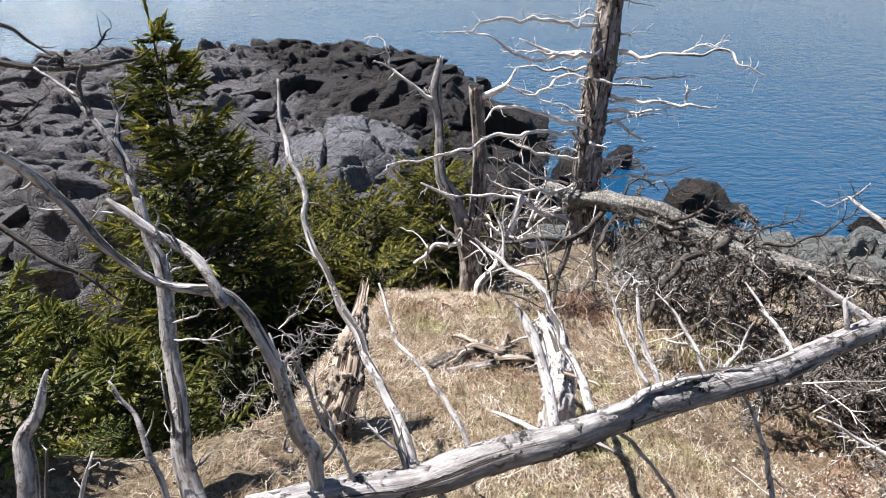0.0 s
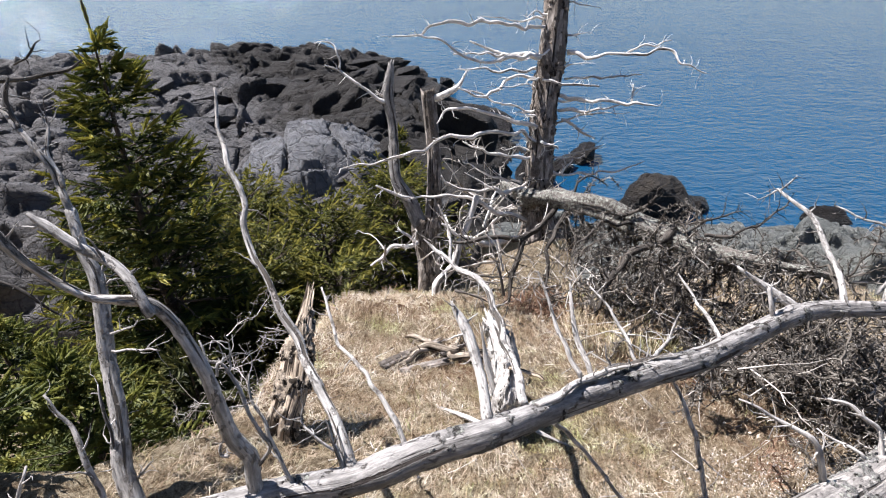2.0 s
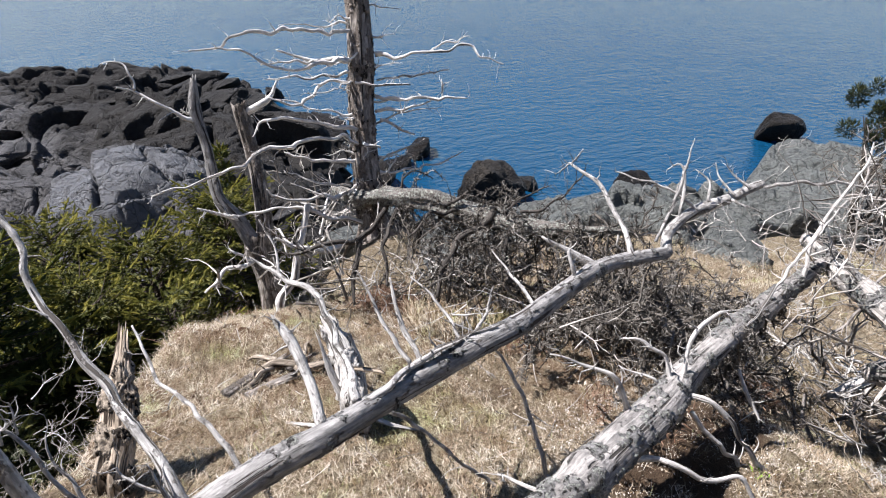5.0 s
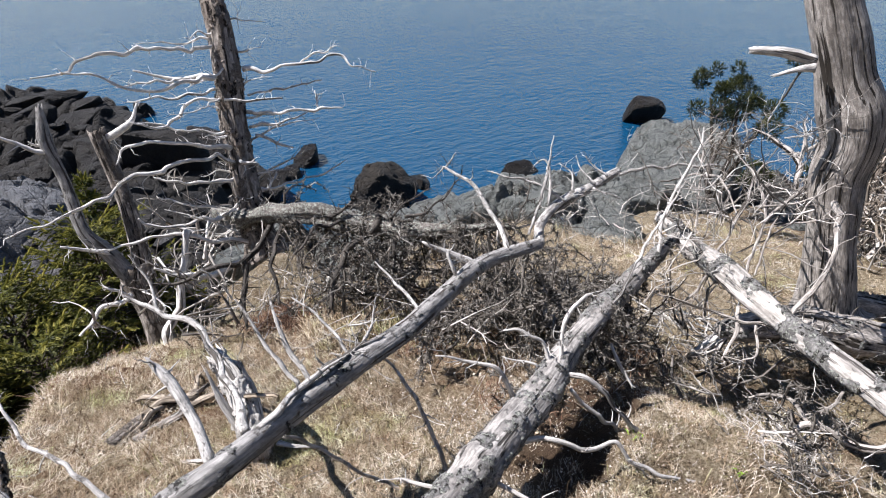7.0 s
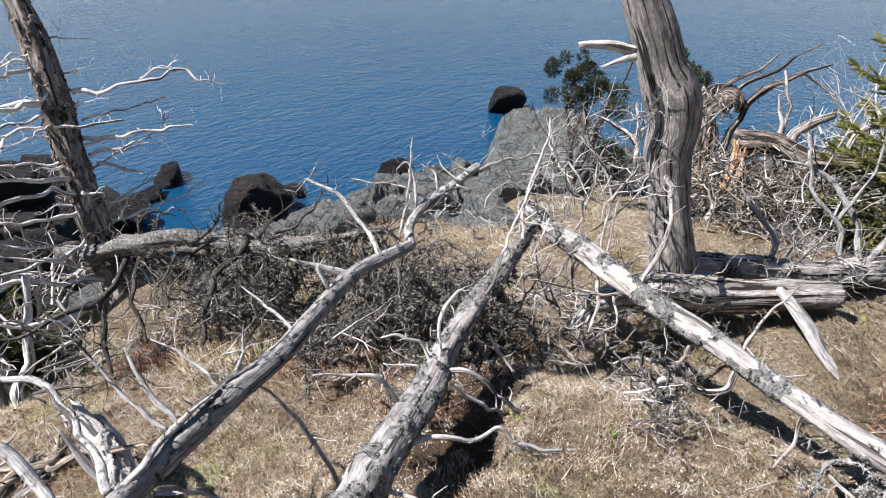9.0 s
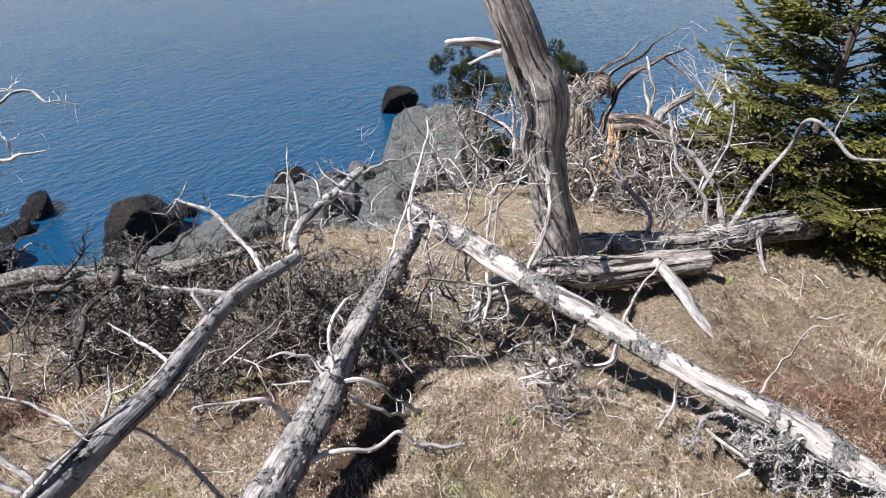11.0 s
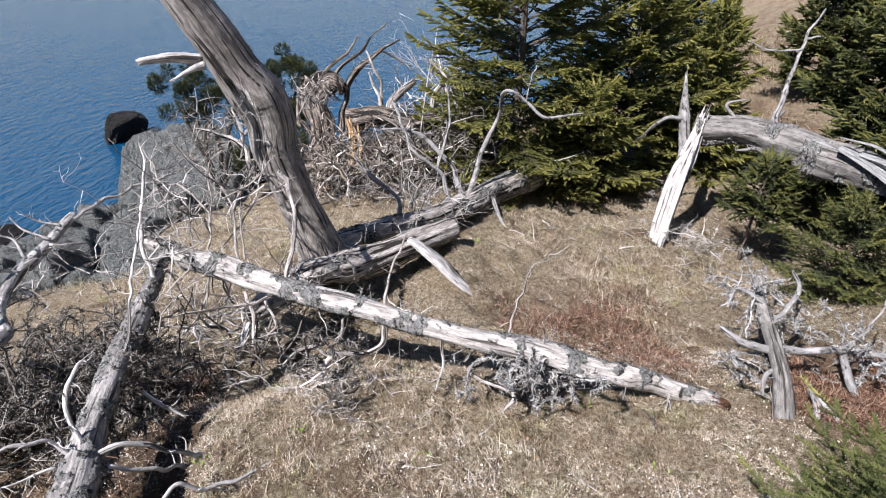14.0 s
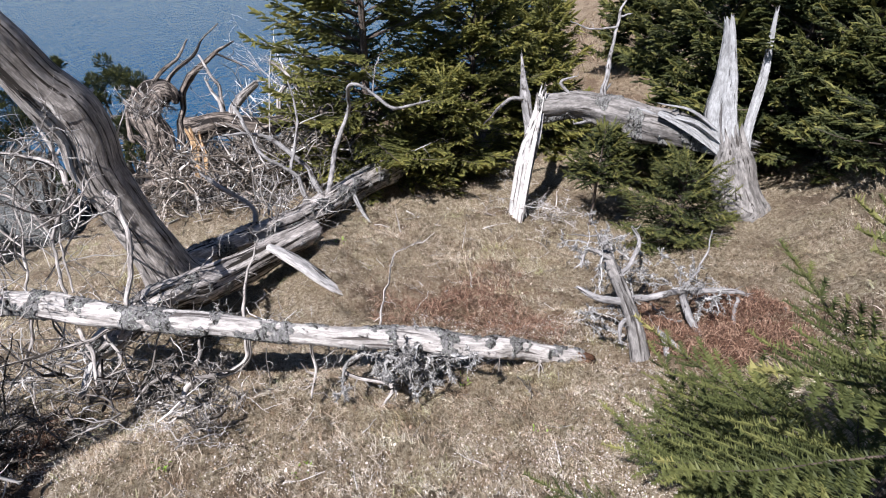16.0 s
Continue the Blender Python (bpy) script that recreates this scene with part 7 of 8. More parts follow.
conifer("fir", "little dark green fir under the hanging trunk", (8.1, -4.0, lie(8.1, -4.0) - 0.05), 1.6, 0.62, 74, shoot=0.12, needles=14, whorl=0.12, boughs=8, first=0.45, material=DARKSPRUCE, shape=0.5)
balsam_fir("low dark green balsam fir with flat needled sprays", (2.32, -2.5, lie(2.32, -2.5) - 0.05), 0.70, 0.60, 60, 28)
balsam_fir("taller olive-green balsam fir with flat needled sprays", (1.74, -2.36, lie(1.74, -2.36) - 0.05), 1.8, 0.95, 62, 32)
conifer("spruce", DEEP, (11.6, -4.0, lie(11.6, -4.0) - 0.1), 3.0, 1.15, 64, shoot=0.2, density=1.0, whorl=0.2, boughs=8, droop=0.15, needles=6, needle=0.21, sliver=0.06, material=LITSPRUCE, shape=0.6)
conifer("spruce", GREEN + ", low beside the slope", (-2.3, 1.9, lie(-2.3, 1.9) - 0.1), 1.3, 0.8, 66, shoot=0.105, needles=8, needle=0.27, sliver=0.06, density=1.0, material=SOFT)
conifer("spruce", "dark green spruce high on the far slope", (18.5, -10.5, lie(18.5, -10.5) - 0.1), 4.2, 1.9, 68, shoot=0.24, whorl=0.28, boughs=8, needles=7, sliver=0.055, material=DARKSPRUCE, shape=0.6)
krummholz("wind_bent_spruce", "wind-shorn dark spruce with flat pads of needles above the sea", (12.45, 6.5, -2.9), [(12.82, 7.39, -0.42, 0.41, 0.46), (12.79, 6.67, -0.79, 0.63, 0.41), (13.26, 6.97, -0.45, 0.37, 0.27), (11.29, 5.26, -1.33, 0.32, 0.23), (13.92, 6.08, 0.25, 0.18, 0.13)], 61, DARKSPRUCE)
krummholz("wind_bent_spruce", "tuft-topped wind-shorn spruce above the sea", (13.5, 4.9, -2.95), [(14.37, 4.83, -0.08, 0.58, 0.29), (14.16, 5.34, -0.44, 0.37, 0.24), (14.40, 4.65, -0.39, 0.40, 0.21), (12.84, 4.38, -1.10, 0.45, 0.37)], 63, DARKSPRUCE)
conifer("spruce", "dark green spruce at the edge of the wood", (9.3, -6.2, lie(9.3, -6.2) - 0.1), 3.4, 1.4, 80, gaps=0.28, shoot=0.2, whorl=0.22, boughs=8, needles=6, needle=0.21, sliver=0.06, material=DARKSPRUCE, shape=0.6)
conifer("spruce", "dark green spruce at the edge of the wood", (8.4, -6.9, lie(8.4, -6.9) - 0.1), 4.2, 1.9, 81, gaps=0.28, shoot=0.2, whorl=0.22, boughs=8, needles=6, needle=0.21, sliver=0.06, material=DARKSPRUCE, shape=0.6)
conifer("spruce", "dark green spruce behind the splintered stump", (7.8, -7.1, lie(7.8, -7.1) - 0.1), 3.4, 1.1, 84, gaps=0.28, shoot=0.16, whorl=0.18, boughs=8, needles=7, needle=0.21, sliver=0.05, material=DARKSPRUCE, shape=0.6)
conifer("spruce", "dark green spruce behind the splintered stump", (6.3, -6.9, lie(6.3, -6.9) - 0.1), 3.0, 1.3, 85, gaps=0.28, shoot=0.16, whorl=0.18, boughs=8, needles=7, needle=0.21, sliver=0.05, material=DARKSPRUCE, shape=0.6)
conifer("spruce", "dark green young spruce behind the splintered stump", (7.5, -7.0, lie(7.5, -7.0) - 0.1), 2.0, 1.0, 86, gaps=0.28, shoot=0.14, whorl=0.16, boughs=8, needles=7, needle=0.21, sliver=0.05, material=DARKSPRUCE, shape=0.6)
# two spruces hidden behind the others, added to throw shade on the hillside
conifer("spruce", "hidden spruce added to shade the far slope", (17.0, -4.2, lie(17.0, -4.2) - 0.1), 3.2, 1.3, 87, shoot=0.26, whorl=0.3, boughs=8, needles=6, needle=0.21, sliver=0.06, material=DARKSPRUCE, shape=0.6)
conifer("spruce", "hidden spruce added to shade the far slope", (19.0, -5.6, lie(19.0, -5.6) - 0.1), 3.0, 1.2, 88, shoot=0.26, whorl=0.3, boughs=8, needles=6, needle=0.21, sliver=0.06, material=DARKSPRUCE, shape=0.6)
conifer("spruce", "dark green spruce high on the far slope", (16.2, -7.9, lie(16.2, -7.9) - 0.1), 3.4, 1.5, 67, shoot=0.26, whorl=0.22, boughs=8, needles=6, needle=0.21, sliver=0.06, material=DARKSPRUCE, shape=0.6)
conifer("spruce", "dark green young spruce beside the splintered stump", (6.55, -6.9, lie(6.55, -6.9) - 0.1), 2.5, 1.0, 89, gaps=0.28, shoot=0.15, whorl=0.22, boughs=8, needles=6, needle=0.21, sliver=0.06, material=DARKSPRUCE, shape=0.6)



# ---- brush ----
def patch(n, rng, cx, cy, rx, ry, low=0.0, high=0.3):
    a, r = rng.uniform(0, 6.283, n), np.sqrt(rng.uniform(0, 1, n))
    x, y = cx + rx * r * np.cos(a), cy + ry * r * np.sin(a)
    return np.stack([x, y, land(x, y) + rng.uniform(low, high, n)], 1)


def upward(n, rng, rise=0.6):
    w = rng.normal(0, 1, (n, 3))
    w[:, 2] = np.abs(w[:, 2]) * rise + 0.1
    return w


rng = np.random.default_rng(91)
TANGLE = "tangle of dead lichen-grey twigs over the turf"
SHAG = "dark grey lichen-furred dead branches tangled over the turf"
for cx, cy, rx, ry, n, low, high in ((3.0, 3.9, 0.95, 0.7, 34, 0.2, 0.95), (3.2, 4.9, 0.9, 0.5, 11, 0.2, 0.8), (2.2, 4.3, 0.5, 0.4, 14, 0.1, 0.8), (3.6, 2.75, 0.7, 0.5, 75, 0.1, 0.7), (4.3, 3.2, 0.6, 0.7, 75, 0.2, 0.9), (3.75, 2.2, 0.55, 0.3, 50, 0.05, 0.45), (2.75, 3.0, 0.5, 0.4, 34, 0.05, 0.5)):
    s = patch(n, rng, cx, cy, rx, ry, low, high)
    shaggy("dead_brush", SHAG, SHAGGY, s, upward(n, rng, 0.35), 0.62, 0.012, int(cx * 100))
for cx, cy, rx, ry, n, high in ((3.0, 3.8, 1.0, 0.8, 26, 0.75), (3.6, 2.7, 0.75, 0.6, 60, 0.5), (4.35, 3.3, 0.75, 0.75, 50, 0.6), (4.1, 2.1, 0.45, 0.5, 40, 0.4)):
    s = patch(n, rng, cx, cy, rx, ry, 0.0, high)
    brush("dead_brush", TANGLE, DEADTWIG, s, upward(n, rng, 0.5), 0.42, 0.008, int(cx * 100), forks=6, fork_length=0.34, again=1, stray=0.48)
for cx, cy, rx, ry, n in ((3.0, 3.9, 1.0, 0.7, 18), (2.1, 4.4, 0.6, 0.5, 8), (4.0, 3.2, 0.8, 0.7, 12)):
    s = patch(n, rng, cx, cy, rx, ry, 0.0, 0.3)
    shaggy("dead_brush", "crooked dark lichened branches standing in the tangle", SHAGGY, s, upward(n, rng, 1.1), 1.0, 0.022, int(cx * 77), forks=3, stubs=7, stray=0.40, fall=0.02)
for cx, cy, rx, ry, n in ((2.7, 3.2, 1.2, 0.9, 34), (4.2, 2.9, 0.8, 0.8, 22), (2.2, 4.7, 0.8, 0.7, 34), (1.8, 5.6, 0.9, 0.6, 26), (3.2, 4.6, 1.0, 0.6, 24), (3.4, 5.9, 1.2, 0.8, 40)):
    s = patch(n, rng, cx, cy, rx, ry, 0.1, 0.5)
    brush("dead_brush", "bleached bare sticks caught in the tangle", PALETWIG, s, upward(n, rng, 0.3), 0.6, 0.009, int(cx * 55), forks=2, fork_length=0.4, again=1, stray=0.2)
s = patch(45, rng, 3.75, 0.45, 0.42, 0.30, 0.0, 0.12)
brush("dead_brush", "grey dead twigs lying under the fallen log", PALETWIG, s, upward(45, rng, 0.15), 0.36, 0.0065, 202, forks=5)
s = patch(34, rng, 4.9, 1.8, 0.6, 0.6, 0.1, 0.6)
brush("dead_brush", "crooked bleached branches round the log ends", DRIFT, s, upward(34, rng, 0.9), 0.8, 0.016, 213, forks=4, fork_length=0.45, again=2, stray=0.34)
s = patch(46, rng, 4.75, 1.9, 0.6, 0.7, 0.1, 0.7)
brush("dead_brush", "bare pale twigs standing round the log ends", PALETWIG, s, upward(46, rng, 0.8), 0.55, 0.009, 204, forks=3, fork_length=0.5, again=2, stray=0.32)
s = patch(34, rng, 7.3, 0.5, 0.9, 0.5, 0.15, 0.5)
brush("dead_brush", "bare pale twigs of the long fallen log", DRIFT, s, upward(34, rng, 0.9), 0.6, 0.011, 205, forks=5, fork_length=0.5, again=2, stray=0.2)
s = patch(70, rng, 10.2, 0.8, 1.2, 1.1, 0.1, 0.8)
brush("dead_brush", "grey driftwood-like tangle of dead branches above the shore", SHAGGY, s, upward(70, rng, 0.5), 1.2, 0.024, 206, forks=3, fork_length=0.5, again=1, stray=0.2)
s = patch(46, rng, 10.5, 0.4, 1.1, 1.0, 0.3, 1.0)
brush("dead_brush", "bleached sticks heaped above the shore", PALETWIG, s, upward(46, rng, 0.4), 1.3, 0.028, 214, forks=3, fork_length=0.4, again=1, stray=0.16)
s = patch(120, rng, 10.0, 1.2, 1.3, 1.0, -0.1, 0.6)
brush("dead_brush", "dark dead branches under the driftwood heap", DEADTWIG, s, upward(120, rng, 0.3), 0.9, 0.024, 215, forks=5, stray=0.3, again=1)
s = patch(150, rng, 9.5, 1.9, 0.9, 0.8, -0.1, 0.8)
brush("dead_brush", "dark tangle of roots under the uprooted stump", DEADTWIG, s, upward(150, rng, 0.3), 0.7, 0.024, 207, forks=6)
s = patch(34, rng, 12.9, 0.85, 0.3, 0.35, 0.0, 1.3)
brush("dead_shrub", "bare grey shrub against the sea", PALETWIG, s, upward(34, rng, 3.0), 1.5, 0.010, 208, forks=8, fork_length=0.5, category="shrub", stray=0.2)
s = patch(30, rng, -1.2, 3.0, 0.4, 0.5, 0.3, 0.9)
brush("dead_brush", "thin pale dead twigs in front of the spruce", PALETWIG, s, upward(30, rng, 0.1) + np.array([1.2, -0.4, 0]), 0.35, 0.0035, 209, forks=4)
s = patch(45, rng, -0.9, 5.3, 0.7, 0.6, 0.0, 0.3)
brush("dead_brush", "thin dead twigs in the hollow below the slope", DEADTWIG, s, upward(45, rng, 0.3), 0.5, 0.005, 210, forks=6)
s = patch(40, rng, 8.3, -3.3, 0.5, 0.5, 0.0, 0.3)
brush("dead_brush", "grey dead twigs heaped by the shattered stump", PALETWIG, s, upward(40, rng, 0.6), 0.45, 0.007, 211, forks=6)


def heap(n, rng, x, y, z, wide, tall):
    """Starting points in a heap round a place above the ground."""
    return np.array([x, y, z]) + rng.normal(0, 1, (n, 3)) * np.array([wide, wide, tall])


for (x, y, z), n, wide, tall, long, thick, wood_kind, seed, label in (
    ((4.83, 2.05, 1.35), 34, 0.30, 0.16, 0.6, 0.008, DRIFT, 220, "bare grey sticks tangled round the log end"),
    ((4.43, 2.07, 1.14), 34, 0.26, 0.16, 0.5, 0.007, PALETWIG, 221, "bleached sticks tangled round the log end"),
    ((5.52, 1.91, 1.54), 26, 0.30, 0.2, 0.55, 0.008, DRIFT, 222, "bare grey sticks before the leaning tree"),
    ((3.74, 2.80, 1.20), 16, 0.12, 0.06, 0.28, 0.006, PALETWIG, 223, "bleached spiky twigs at the fallen tree's top"),
    ((10.49, 2.93, 0.37), 60, 0.16, 0.18, 0.34, 0.012, DRIFT, 224, "shaggy rootlets hung on the uprooted stump"),
    ((9.31, 1.83, -0.57), 50, 0.35, 0.25, 0.8, 0.014, PALETWIG, 225, "bleached roots spilling below the uprooted stump"),
    ((1.26, 5.91, -0.04), 14, 0.35, 0.25, 1.0, 0.02, PALETWIG, 226, "bleached bare limbs crossing by the standing dead trees"),
    ((0.58, 5.33, 0.02), 10, 0.25, 0.2, 0.8, 0.018, PALETWIG, 227, "bleached bare limbs crossing by the forked dead tree"),
    ((0.89, 4.72, 0.09), 9, 0.25, 0.12, 0.7, 0.016, DRIFT, 228, "grey bare limbs lying by the forked dead tree"),
    ((12.6, 6.6, -1.5), 60, 0.35, 0.35, 0.8, 0.016, DEADTWIG, 231, "dark dead twigs under the wind-shorn spruce"),
    ((13.6, 4.9, -1.3), 45, 0.3, 0.4, 0.8, 0.016, DEADTWIG, 232, "dark dead twigs under the tuft-topped spruce"),
):
    s = heap(n, rng, x, y, z, wide, tall)
    brush("dead_brush", label, wood_kind, s, rng.normal(0, 1, (n, 3)) + np.array([0, 0, 0.25]), long, thick, seed, forks=3, fork_length=0.45, again=2, stray=0.26)

for at in np.linspace(0.05, 0.95, 9):
    p = np.array([np.interp(at, (0, 0.55, 1), line) for line in ((4.73, 4.08, 4.18), (2.52, -0.30, -2.45), (0.92, 0.79, 0.24))])
    s = heap(9, rng, *p, 0.09, 0.06)
    brush("dead_brush", "short dead twigs hanging from the peeling log", DRIFT, s, rng.normal(0, 1, (9, 3)) - np.array([0.4, 0, 0.7]), 0.3, 0.006, int(300 + 90 * at), forks=4, fork_length=0.45, again=2, stray=0.34)

u = rng.uniform(0, 3, 80)
s = np.stack([np.interp(u, range(4), line) for line in ((1.83, 2.52, 2.98, 3.53), (5.30, 4.44, 3.84, 3.29), (0.57, 0.66, 0.73, 0.84))], 1) + rng.normal(0, 0.03, (80, 3))
shaggy("dead_brush", "crooked lichened twigs drooping from the fallen log", SHAGGY, s, rng.normal(0, 0.7, (80, 3)) - np.array([0, 0.3, 0.5]), 0.7, 0.013, 230, forks=4, fall=0.14)
u = rng.uniform(0, 1, 44)
s = np.stack([2.2 + 1.6 * u, 1.42 + 0.62 * u, 0.9 + 0.0 * u], 1) + rng.normal(0, 0.05, (44, 3))
shaggy("dead_brush", "lichened twigs hanging from the flaking log", SHAGGY, s, rng.normal(0, 0.6, (44, 3)) + np.array([0.1, 0.3, -0.7]), 0.36, 0.009, 240, forks=3, fall=0.15)
s = np.array([4.05, -1.05, 0.60]) + rng.normal(0, 1, (36, 3)) * np.array([0.08, 0.17, 0.05])
shaggy("dead_brush", "pale lichened root clump hung on the fallen log", PALESHAG, s, rng.normal(0, 0.7, (36, 3)) - np.array([0.7, 0, 0.6]), 0.34, 0.017, 241, forks=4, stubs=7, stray=0.45, fall=0.05, stub=0.03)
s = patch(13, rng, 3.75, 0.45, 0.3, 0.3, 0.1, 0.35)
shaggy("dead_brush", "grey lichened twigs hanging under the fallen log", SHAGGY, s, rng.normal(0, 0.8, (13, 3)), 0.4, 0.012, 242, forks=3, stubs=3)
for x, y, z, wide, n, seed in ((5.0, -2.75, 0.70, 0.10, 9, 243), (4.75, -3.6, 0.45, 0.26, 15, 244), (5.1, -3.3, 0.5, 0.16, 12, 245), (4.45, -2.6, 0.40, 0.10, 5, 246)):
    s = heap(n, rng, x, y, z, wide, 0.08)
    shaggy("dead_brush", "pale lichened twigs round the small stump", PALESHAG, s, rng.normal(0, 0.8, (n, 3)) + np.array([0, 0, 0.1]), 0.4, 0.008, seed, forks=3, fall=0.04, stub=0.03)

# ---- ground cover ----
def blades(name, label, material, places, length, width, rng, lie, flow, bend=0.5, loose=0.9):
    """Dry grass: each blade a narrow bent strip."""
    n = len(places)
    a = flow + rng.normal(0, loose, n)
    up = rng.uniform(*lie, n)
    ln = length * rng.uniform(0.4, 1.4, n)
    way = np.stack([np.cos(a) * np.cos(up), np.sin(a) * np.cos(up), np.sin(up)], 1)
    side = np.stack([-np.sin(a), np.cos(a), rng.normal(0, 0.5, n)], 1) * (width * rng.uniform(0.6, 1.3, n))[:, None]
    mid = places + way * (ln * 0.5)[:, None] + np.array([0, 0, 1]) * (ln * 0.12)[:, None] + rng.normal(0, 0.08, (n, 3)) * ln[:, None]
    end = places + way * ln[:, None] - np.array([0, 0, 1]) * (ln * bend * np.sin(up) * 0.8)[:, None] + rng.normal(0, 0.14, (n, 3)) * ln[:, None]
    v = np.stack([places - side, places + side, mid - side * 0.8, mid + side * 0.8, end], 1).reshape(-1, 3)
    k = (np.arange(n) * 5)[:, None]
    f = np.concatenate([k + np.array([[0, 1, 3]]), k + np.array([[0, 3, 2]]), k + np.array([[2, 3, 4]])])
    return tagged(mesh_object(name, v, f, material, smooth=False), label, "grass", kind="stuff")


def on_turf(n, rng, box, keep=None):
    x, y = rng.uniform(box[0], box[1], n), rng.uniform(box[2], box[3], n)
    ok = (rocky(x, y) < 0.3) & (hollow(x, y) < rng.uniform(0.2, 1.2, n))
    if keep is not None:
        ok &= rng.random(n) < keep(x, y)
    x, y = x[ok], y[ok]
    return np.stack([x, y, land(x, y) - 0.003], 1)


def clumped(x, y):
    return np.clip(0.60 + 0.8 * fbm(x, y, 21, 5, 2.6), 0.2, 1)


def flow(p):
    return 1.2 + 1.6 * fbm(p[:, 0], p[:, 1], 22, 3, 1.1)


rng = np.random.default_rng(77)
near = on_turf(200000, rng, (-1.6, 7.5, -3.6, 9.0), clumped)
left = on_turf(52000, rng, (-1.3, 1.7, 0.8, 6.0))
blades("dry_grass", "fine matted straw on the slope", STRAW, left, 0.095, 0.0012, rng, (0.0, 0.4), flow(left), 0.6, 1.2)
close = on_turf(70000, rng, (1.6, 5.2, -3.0, 2.4))
blades("dry_grass", "fine matted straw close by", STRAW, close, 0.06, 0.0011, rng, (0.0, 0.7), flow(close), 0.6, 1.4)
blades("dry_grass", "matted straw-coloured dry grass on the slope", STRAW, near, 0.085, 0.0011, rng, (0.0, 0.6), flow(near), 0.6, 0.8)
tuft = on_turf(34000, rng, (-1.4, 7.5, -3.6, 6.6), lambda x, y: np.clip(1.6 * fbm(x, y, 23, 4, 2.6) - 0.25, 0, 1))
blades("dry_grass", "taller tufts of straw-coloured dry grass", STRAW, tuft, 0.17, 0.0018, rng, (0.25, 1.1), flow(tuft), 0.8, 0.6)
edge = np.concatenate([patch(9000, rng, 3.4, 6.0, 1.5, 1.1, 0.0, 0.03), patch(6000, rng, 2.7, 4.8, 0.9, 0.6, 0.0, 0.03), patch(3000, rng, 2.2, 3.9, 0.6, 0.5, 0.0, 0.03)])
blades("dry_grass", "tall pale dry grass at the edge of the turf", STRAW, edge, 0.26, 0.0035, rng, (0.5, 1.3), flow(edge), 0.7, 0.8)
side = on_turf(60000, rng, (2.6, 8.0, -8.0, -3.4), clumped)
blades("dry_grass", "matted straw-coloured dry grass by the firs", STRAW, side, 0.08, 0.0014, rng, (0.0, 0.8), flow(side), 0.6, 0.9)
far = on_turf(100000, rng, (6.5, 13, -9, 6), clumped)
blades("dry_grass", "matted straw-coloured dry grass farther along", STRAW, far, 0.10, 0.0019, rng, (0.0, 0.6), flow(far))
hill = on_turf(52000, rng, (12, 28, -16, 1), clumped)
blades("dry_grass", "brown dry grass on the far slope", HEATH, hill, 0.20, 0.008, rng, (0.1, 1.0), flow(hill))


def flakes(name, label, material, places, size, rng, category="litter"):
    """Curled dry leaves and bark chips."""
    n = len(places)
    a, tilt = rng.uniform(0, 6.283, n), rng.normal(0, 0.5, n)
    s = size * rng.uniform(0.4, 1.3, n)
    x = np.stack([np.cos(a), np.sin(a), tilt], 1) * s[:, None]
    y = np.stack([-np.sin(a), np.cos(a), rng.normal(0, 0.6, n)], 1) * (s * rng.uniform(0.15, 0.45, n))[:, None]
    lift = np.array([0, 0, 1]) * (s * rng.uniform(0.0, 0.5, n))[:, None]
    c = places + np.array([0, 0, 1]) * rng.uniform(0.004, 0.03, n)[:, None]
    v = np.stack([c - x * 0.6, c - y + lift, c + x * 0.6 + lift * 0.6, c + y], 1).reshape(-1, 3)
    f = np.arange(4 * n).reshape(-1, 4)
    return tagged(mesh_object(name, v, f, material, smooth=False), label, category, kind="stuff")


lit = on_turf(110000, rng, (1.0, 7.5, -3.4, 4.0), lambda x, y: np.clip(0.55 + 0.9 * fbm(x, y, 31, 4, 1.8) - 0.12 * np.abs(y + 0.3), 0.05, 1))
flakes("leaf_litter", "pale dry leaf and bark litter in the grass", LITTER, lit, 0.011, rng)
lit = on_turf(14000, rng, (-0.8, 1.6, 1.4, 5.4), lambda x, y: np.clip(0.3 + 0.9 * fbm(x, y, 32, 4, 1.8), 0.05, 1))
flakes("leaf_litter", "pale dry leaf and bark litter in the grass", LITTER, lit, 0.016, rng)

for cx, cy, rx, ry, n in ((5.4, -1.7, 1.3, 1.0, 5200), (4.35, -3.65, 0.85, 0.6, 24000), (5.2, -1.9, 1.0, 0.7, 3600), (1.6, 4.7, 0.5, 0.4, 3000), (4.3, 2.4, 0.5, 0.5, 3000), (2.9, 3.6, 1.0, 0.7, 5200), (1.75, 4.4, 0.6, 0.55, 2800), (3.1, 1.9, 0.8, 0.5, 2400), (-0.05, 5.7, 0.4, 0.4, 1000)):
    p = patch(n, rng, cx, cy, rx, ry, 0.0, 0.10)
    p = p[rng.random(n) < np.clip(0.25 + 1.3 * fbm(p[:, 0], p[:, 1], 41, 4, 3.0), 0, 1)]
    blades("dead_fern", "rust-red withered bracken in the grass", FERN, p, 0.09, 0.0028, rng, (0.0, 0.9), rng.uniform(0, 6.28, len(p)), 0.7)
for cx, cy, n in ((4.0, -1.45, 7), (3.4, -1.9, 9), (3.1, -0.3, 8), (3.3, 0.6, 8), (6.9, -0.3, 14), (2.9, 1.1, 10)):
    p = patch(n, rng, cx, cy, 0.07, 0.07, 0.0, 0.01)
    blades("green_shoots", "few fresh green shoots among dead grass", GREENLEAF, p, 0.05, 0.005, rng, (0.4, 1.2), rng.uniform(0, 6.28, n), 0.5)
s = patch(60, rng, 6.0, -1.4, 1.5, 1.2, 0.0, 0.0)
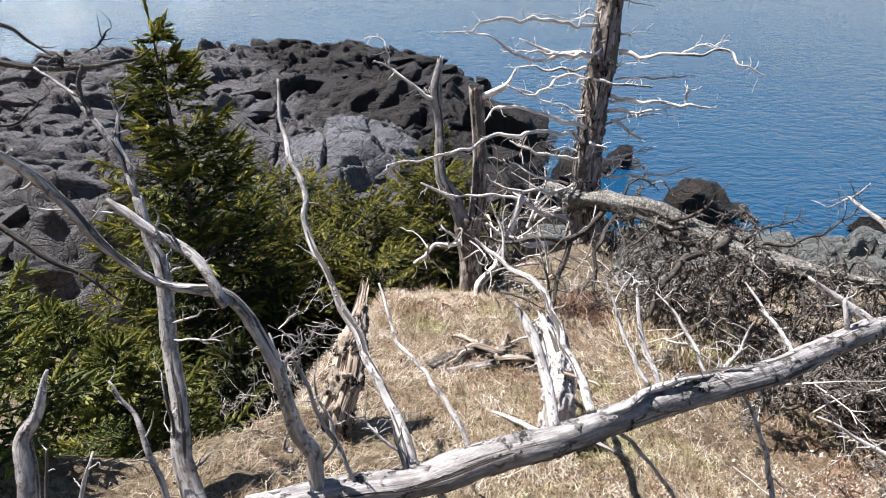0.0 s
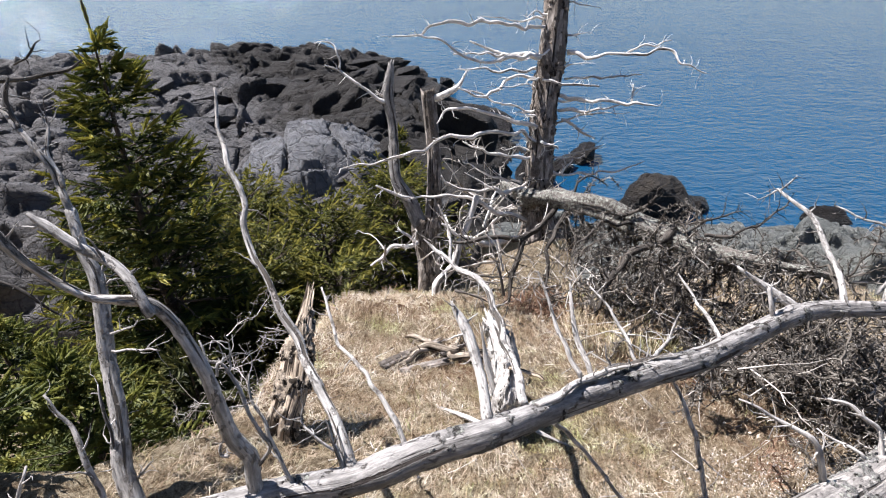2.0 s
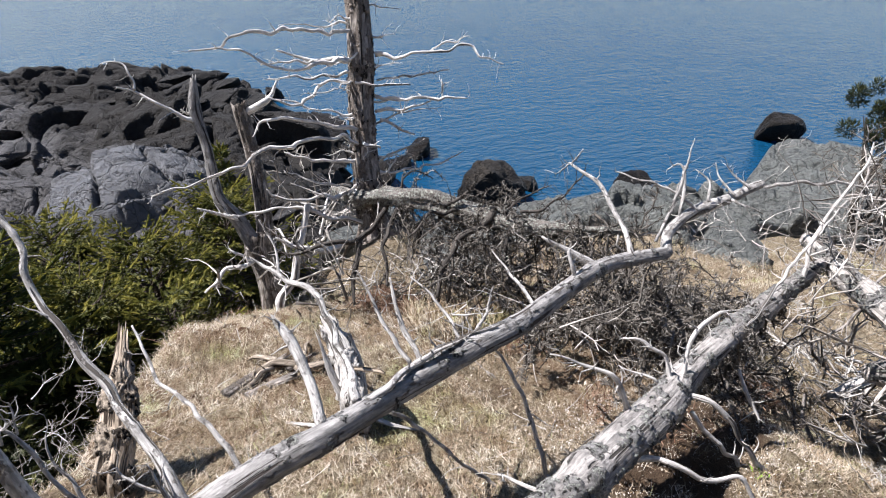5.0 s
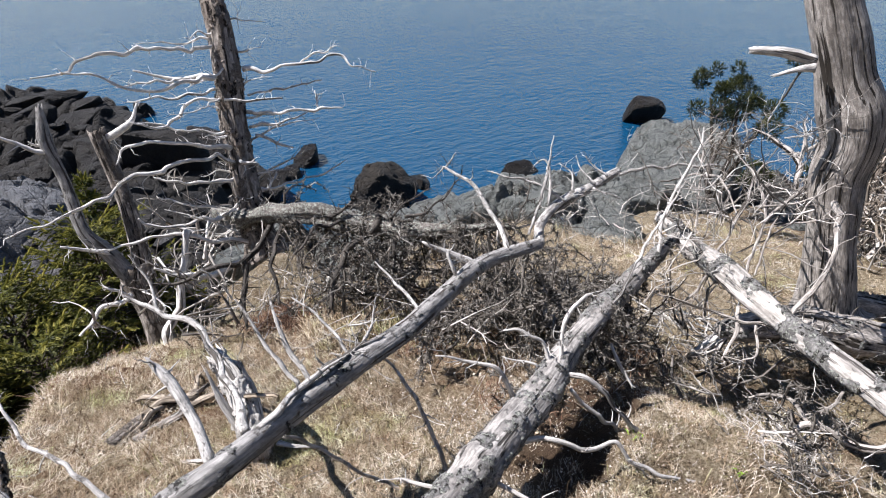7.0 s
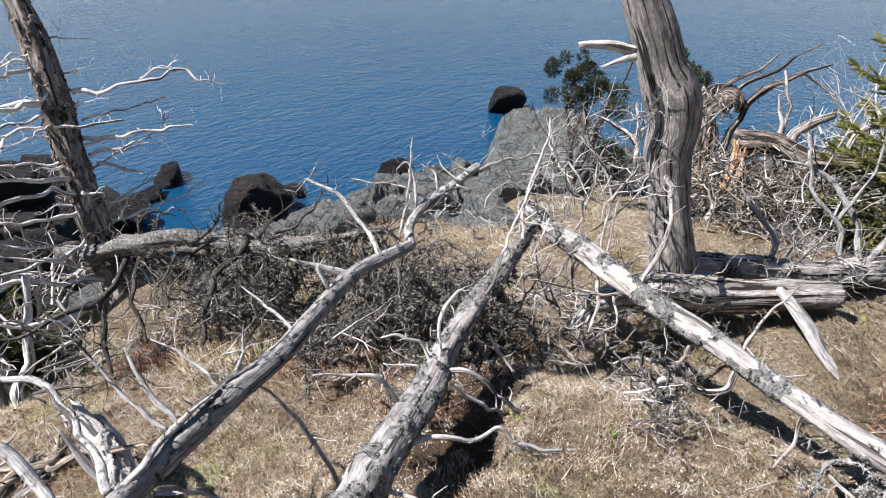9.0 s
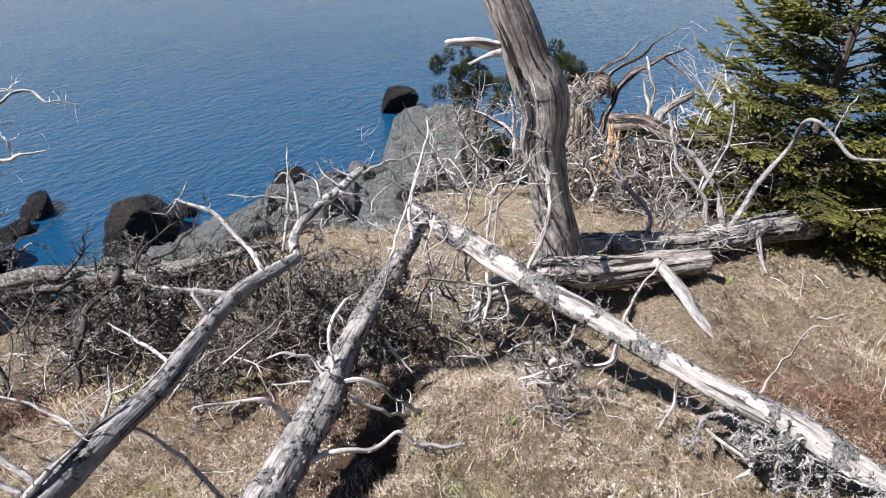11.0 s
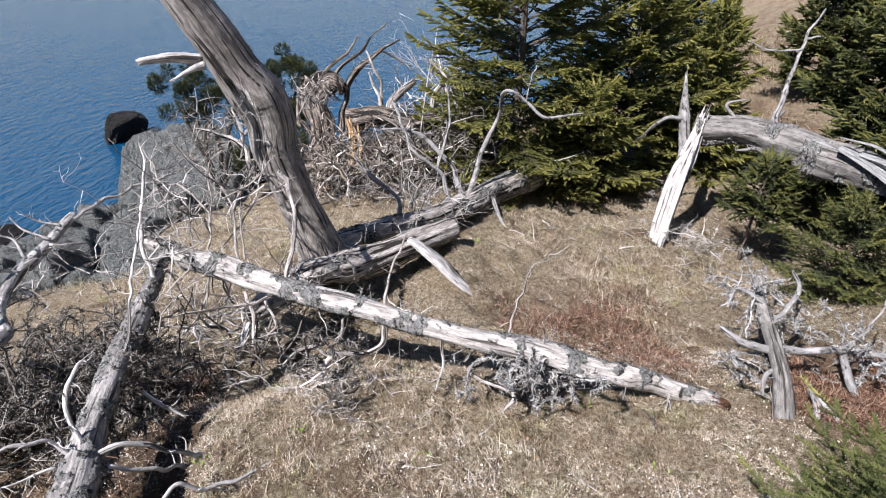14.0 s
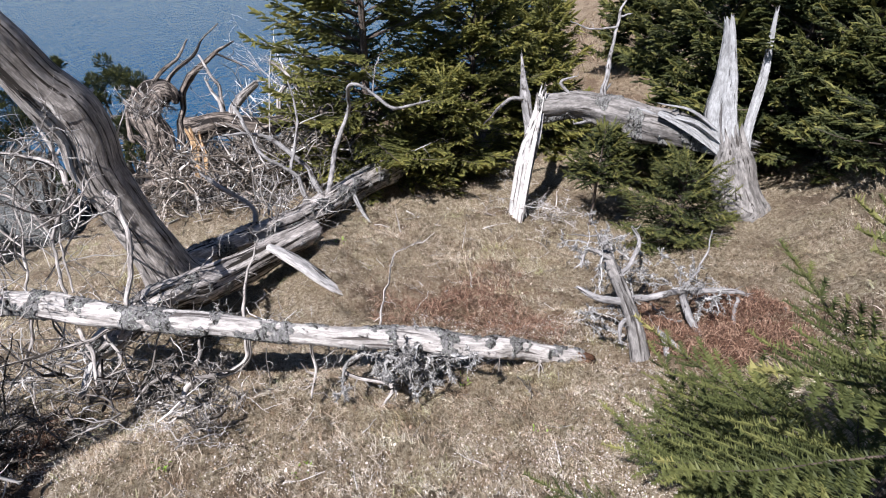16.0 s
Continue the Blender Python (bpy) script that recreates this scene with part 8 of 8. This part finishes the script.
strands("dry_stalks", "thin upright dry stalks in the grass", FERN, wander(s, upward(60, rng, 3.0), rng.uniform(0.15, 0.45, 60), 6, rng, 0.12), np.outer(np.ones(60), np.linspace(0.0022, 0.0009, 7)), rng, "stalk")
s = patch(40, rng, 0.2, 3.6, 0.7, 1.0, 0.0, 0.0)
strands("dry_stalks", "thin upright dry stalks in the grass", FERN, wander(s, upward(40, rng, 3.0), rng.uniform(0.2, 0.5, 40), 6, rng, 0.12), np.outer(np.ones(40), np.linspace(0.0022, 0.0009, 7)), rng, "stalk")


# ---- fallen sticks ----
for box, n, long in (((0.8, 7.0, -3.4, 4.2), 900, 0.20), ((-1.2, 2.0, 1.8, 5.6), 260, 0.22), ((7.0, 12.0, -5.0, 3.0), 300, 0.4)):
    s = on_turf(n, rng, box) + np.array([0, 0, 0.012])
    n = len(s)
    w = rng.normal(0, 1, (n, 3)) * np.array([1, 1, 0.12])
    strands("fallen_sticks", "thin dry sticks scattered over the turf", DRIFT, wander(s, w, long * rng.uniform(0.3, 1.4, n), 5, rng, 0.16), np.outer(rng.uniform(0.5, 1.5, n), np.linspace(0.0032, 0.0012, 6)) * (1 + (box[0] > 5)), rng, "stick")
big = on_turf(5000, rng, (1.0, 6.5, -3.4, 3.4), lambda x, y: np.clip(0.4 + 1.2 * fbm(x, y, 33, 4, 2.1), 0.0, 1))
flakes("leaf_litter", "larger bleached leaves and bark flakes on the turf", LITTER, big, 0.022, rng)
s = on_turf(1300, rng, (0.9, 5.6, -2.2, 5.4), lambda x, y: np.clip(0.12 + 1.3 * fbm(x, y, 51, 4, 1.9) + 0.08 * (y - 1.5), 0, 1)) + np.array([0, 0, 0.01])
brush("dead_brush", "low grey twigs and moss litter over the turf", DEADTWIG, s, upward(len(s), rng, 0.4), 0.12, 0.0035, 216, forks=5, stray=0.5, again=1)
bits = on_turf(95000, rng, (1.8, 5.0, -3.0, 2.2), lambda x, y: np.clip(0.45 + 1.1 * fbm(x, y, 34, 4, 1.4) - 0.1 * (y + 1), 0.03, 1))
flakes("leaf_litter", "bleached bits of leaf and grass over the turf", CHAFF, bits, 0.010, rng)
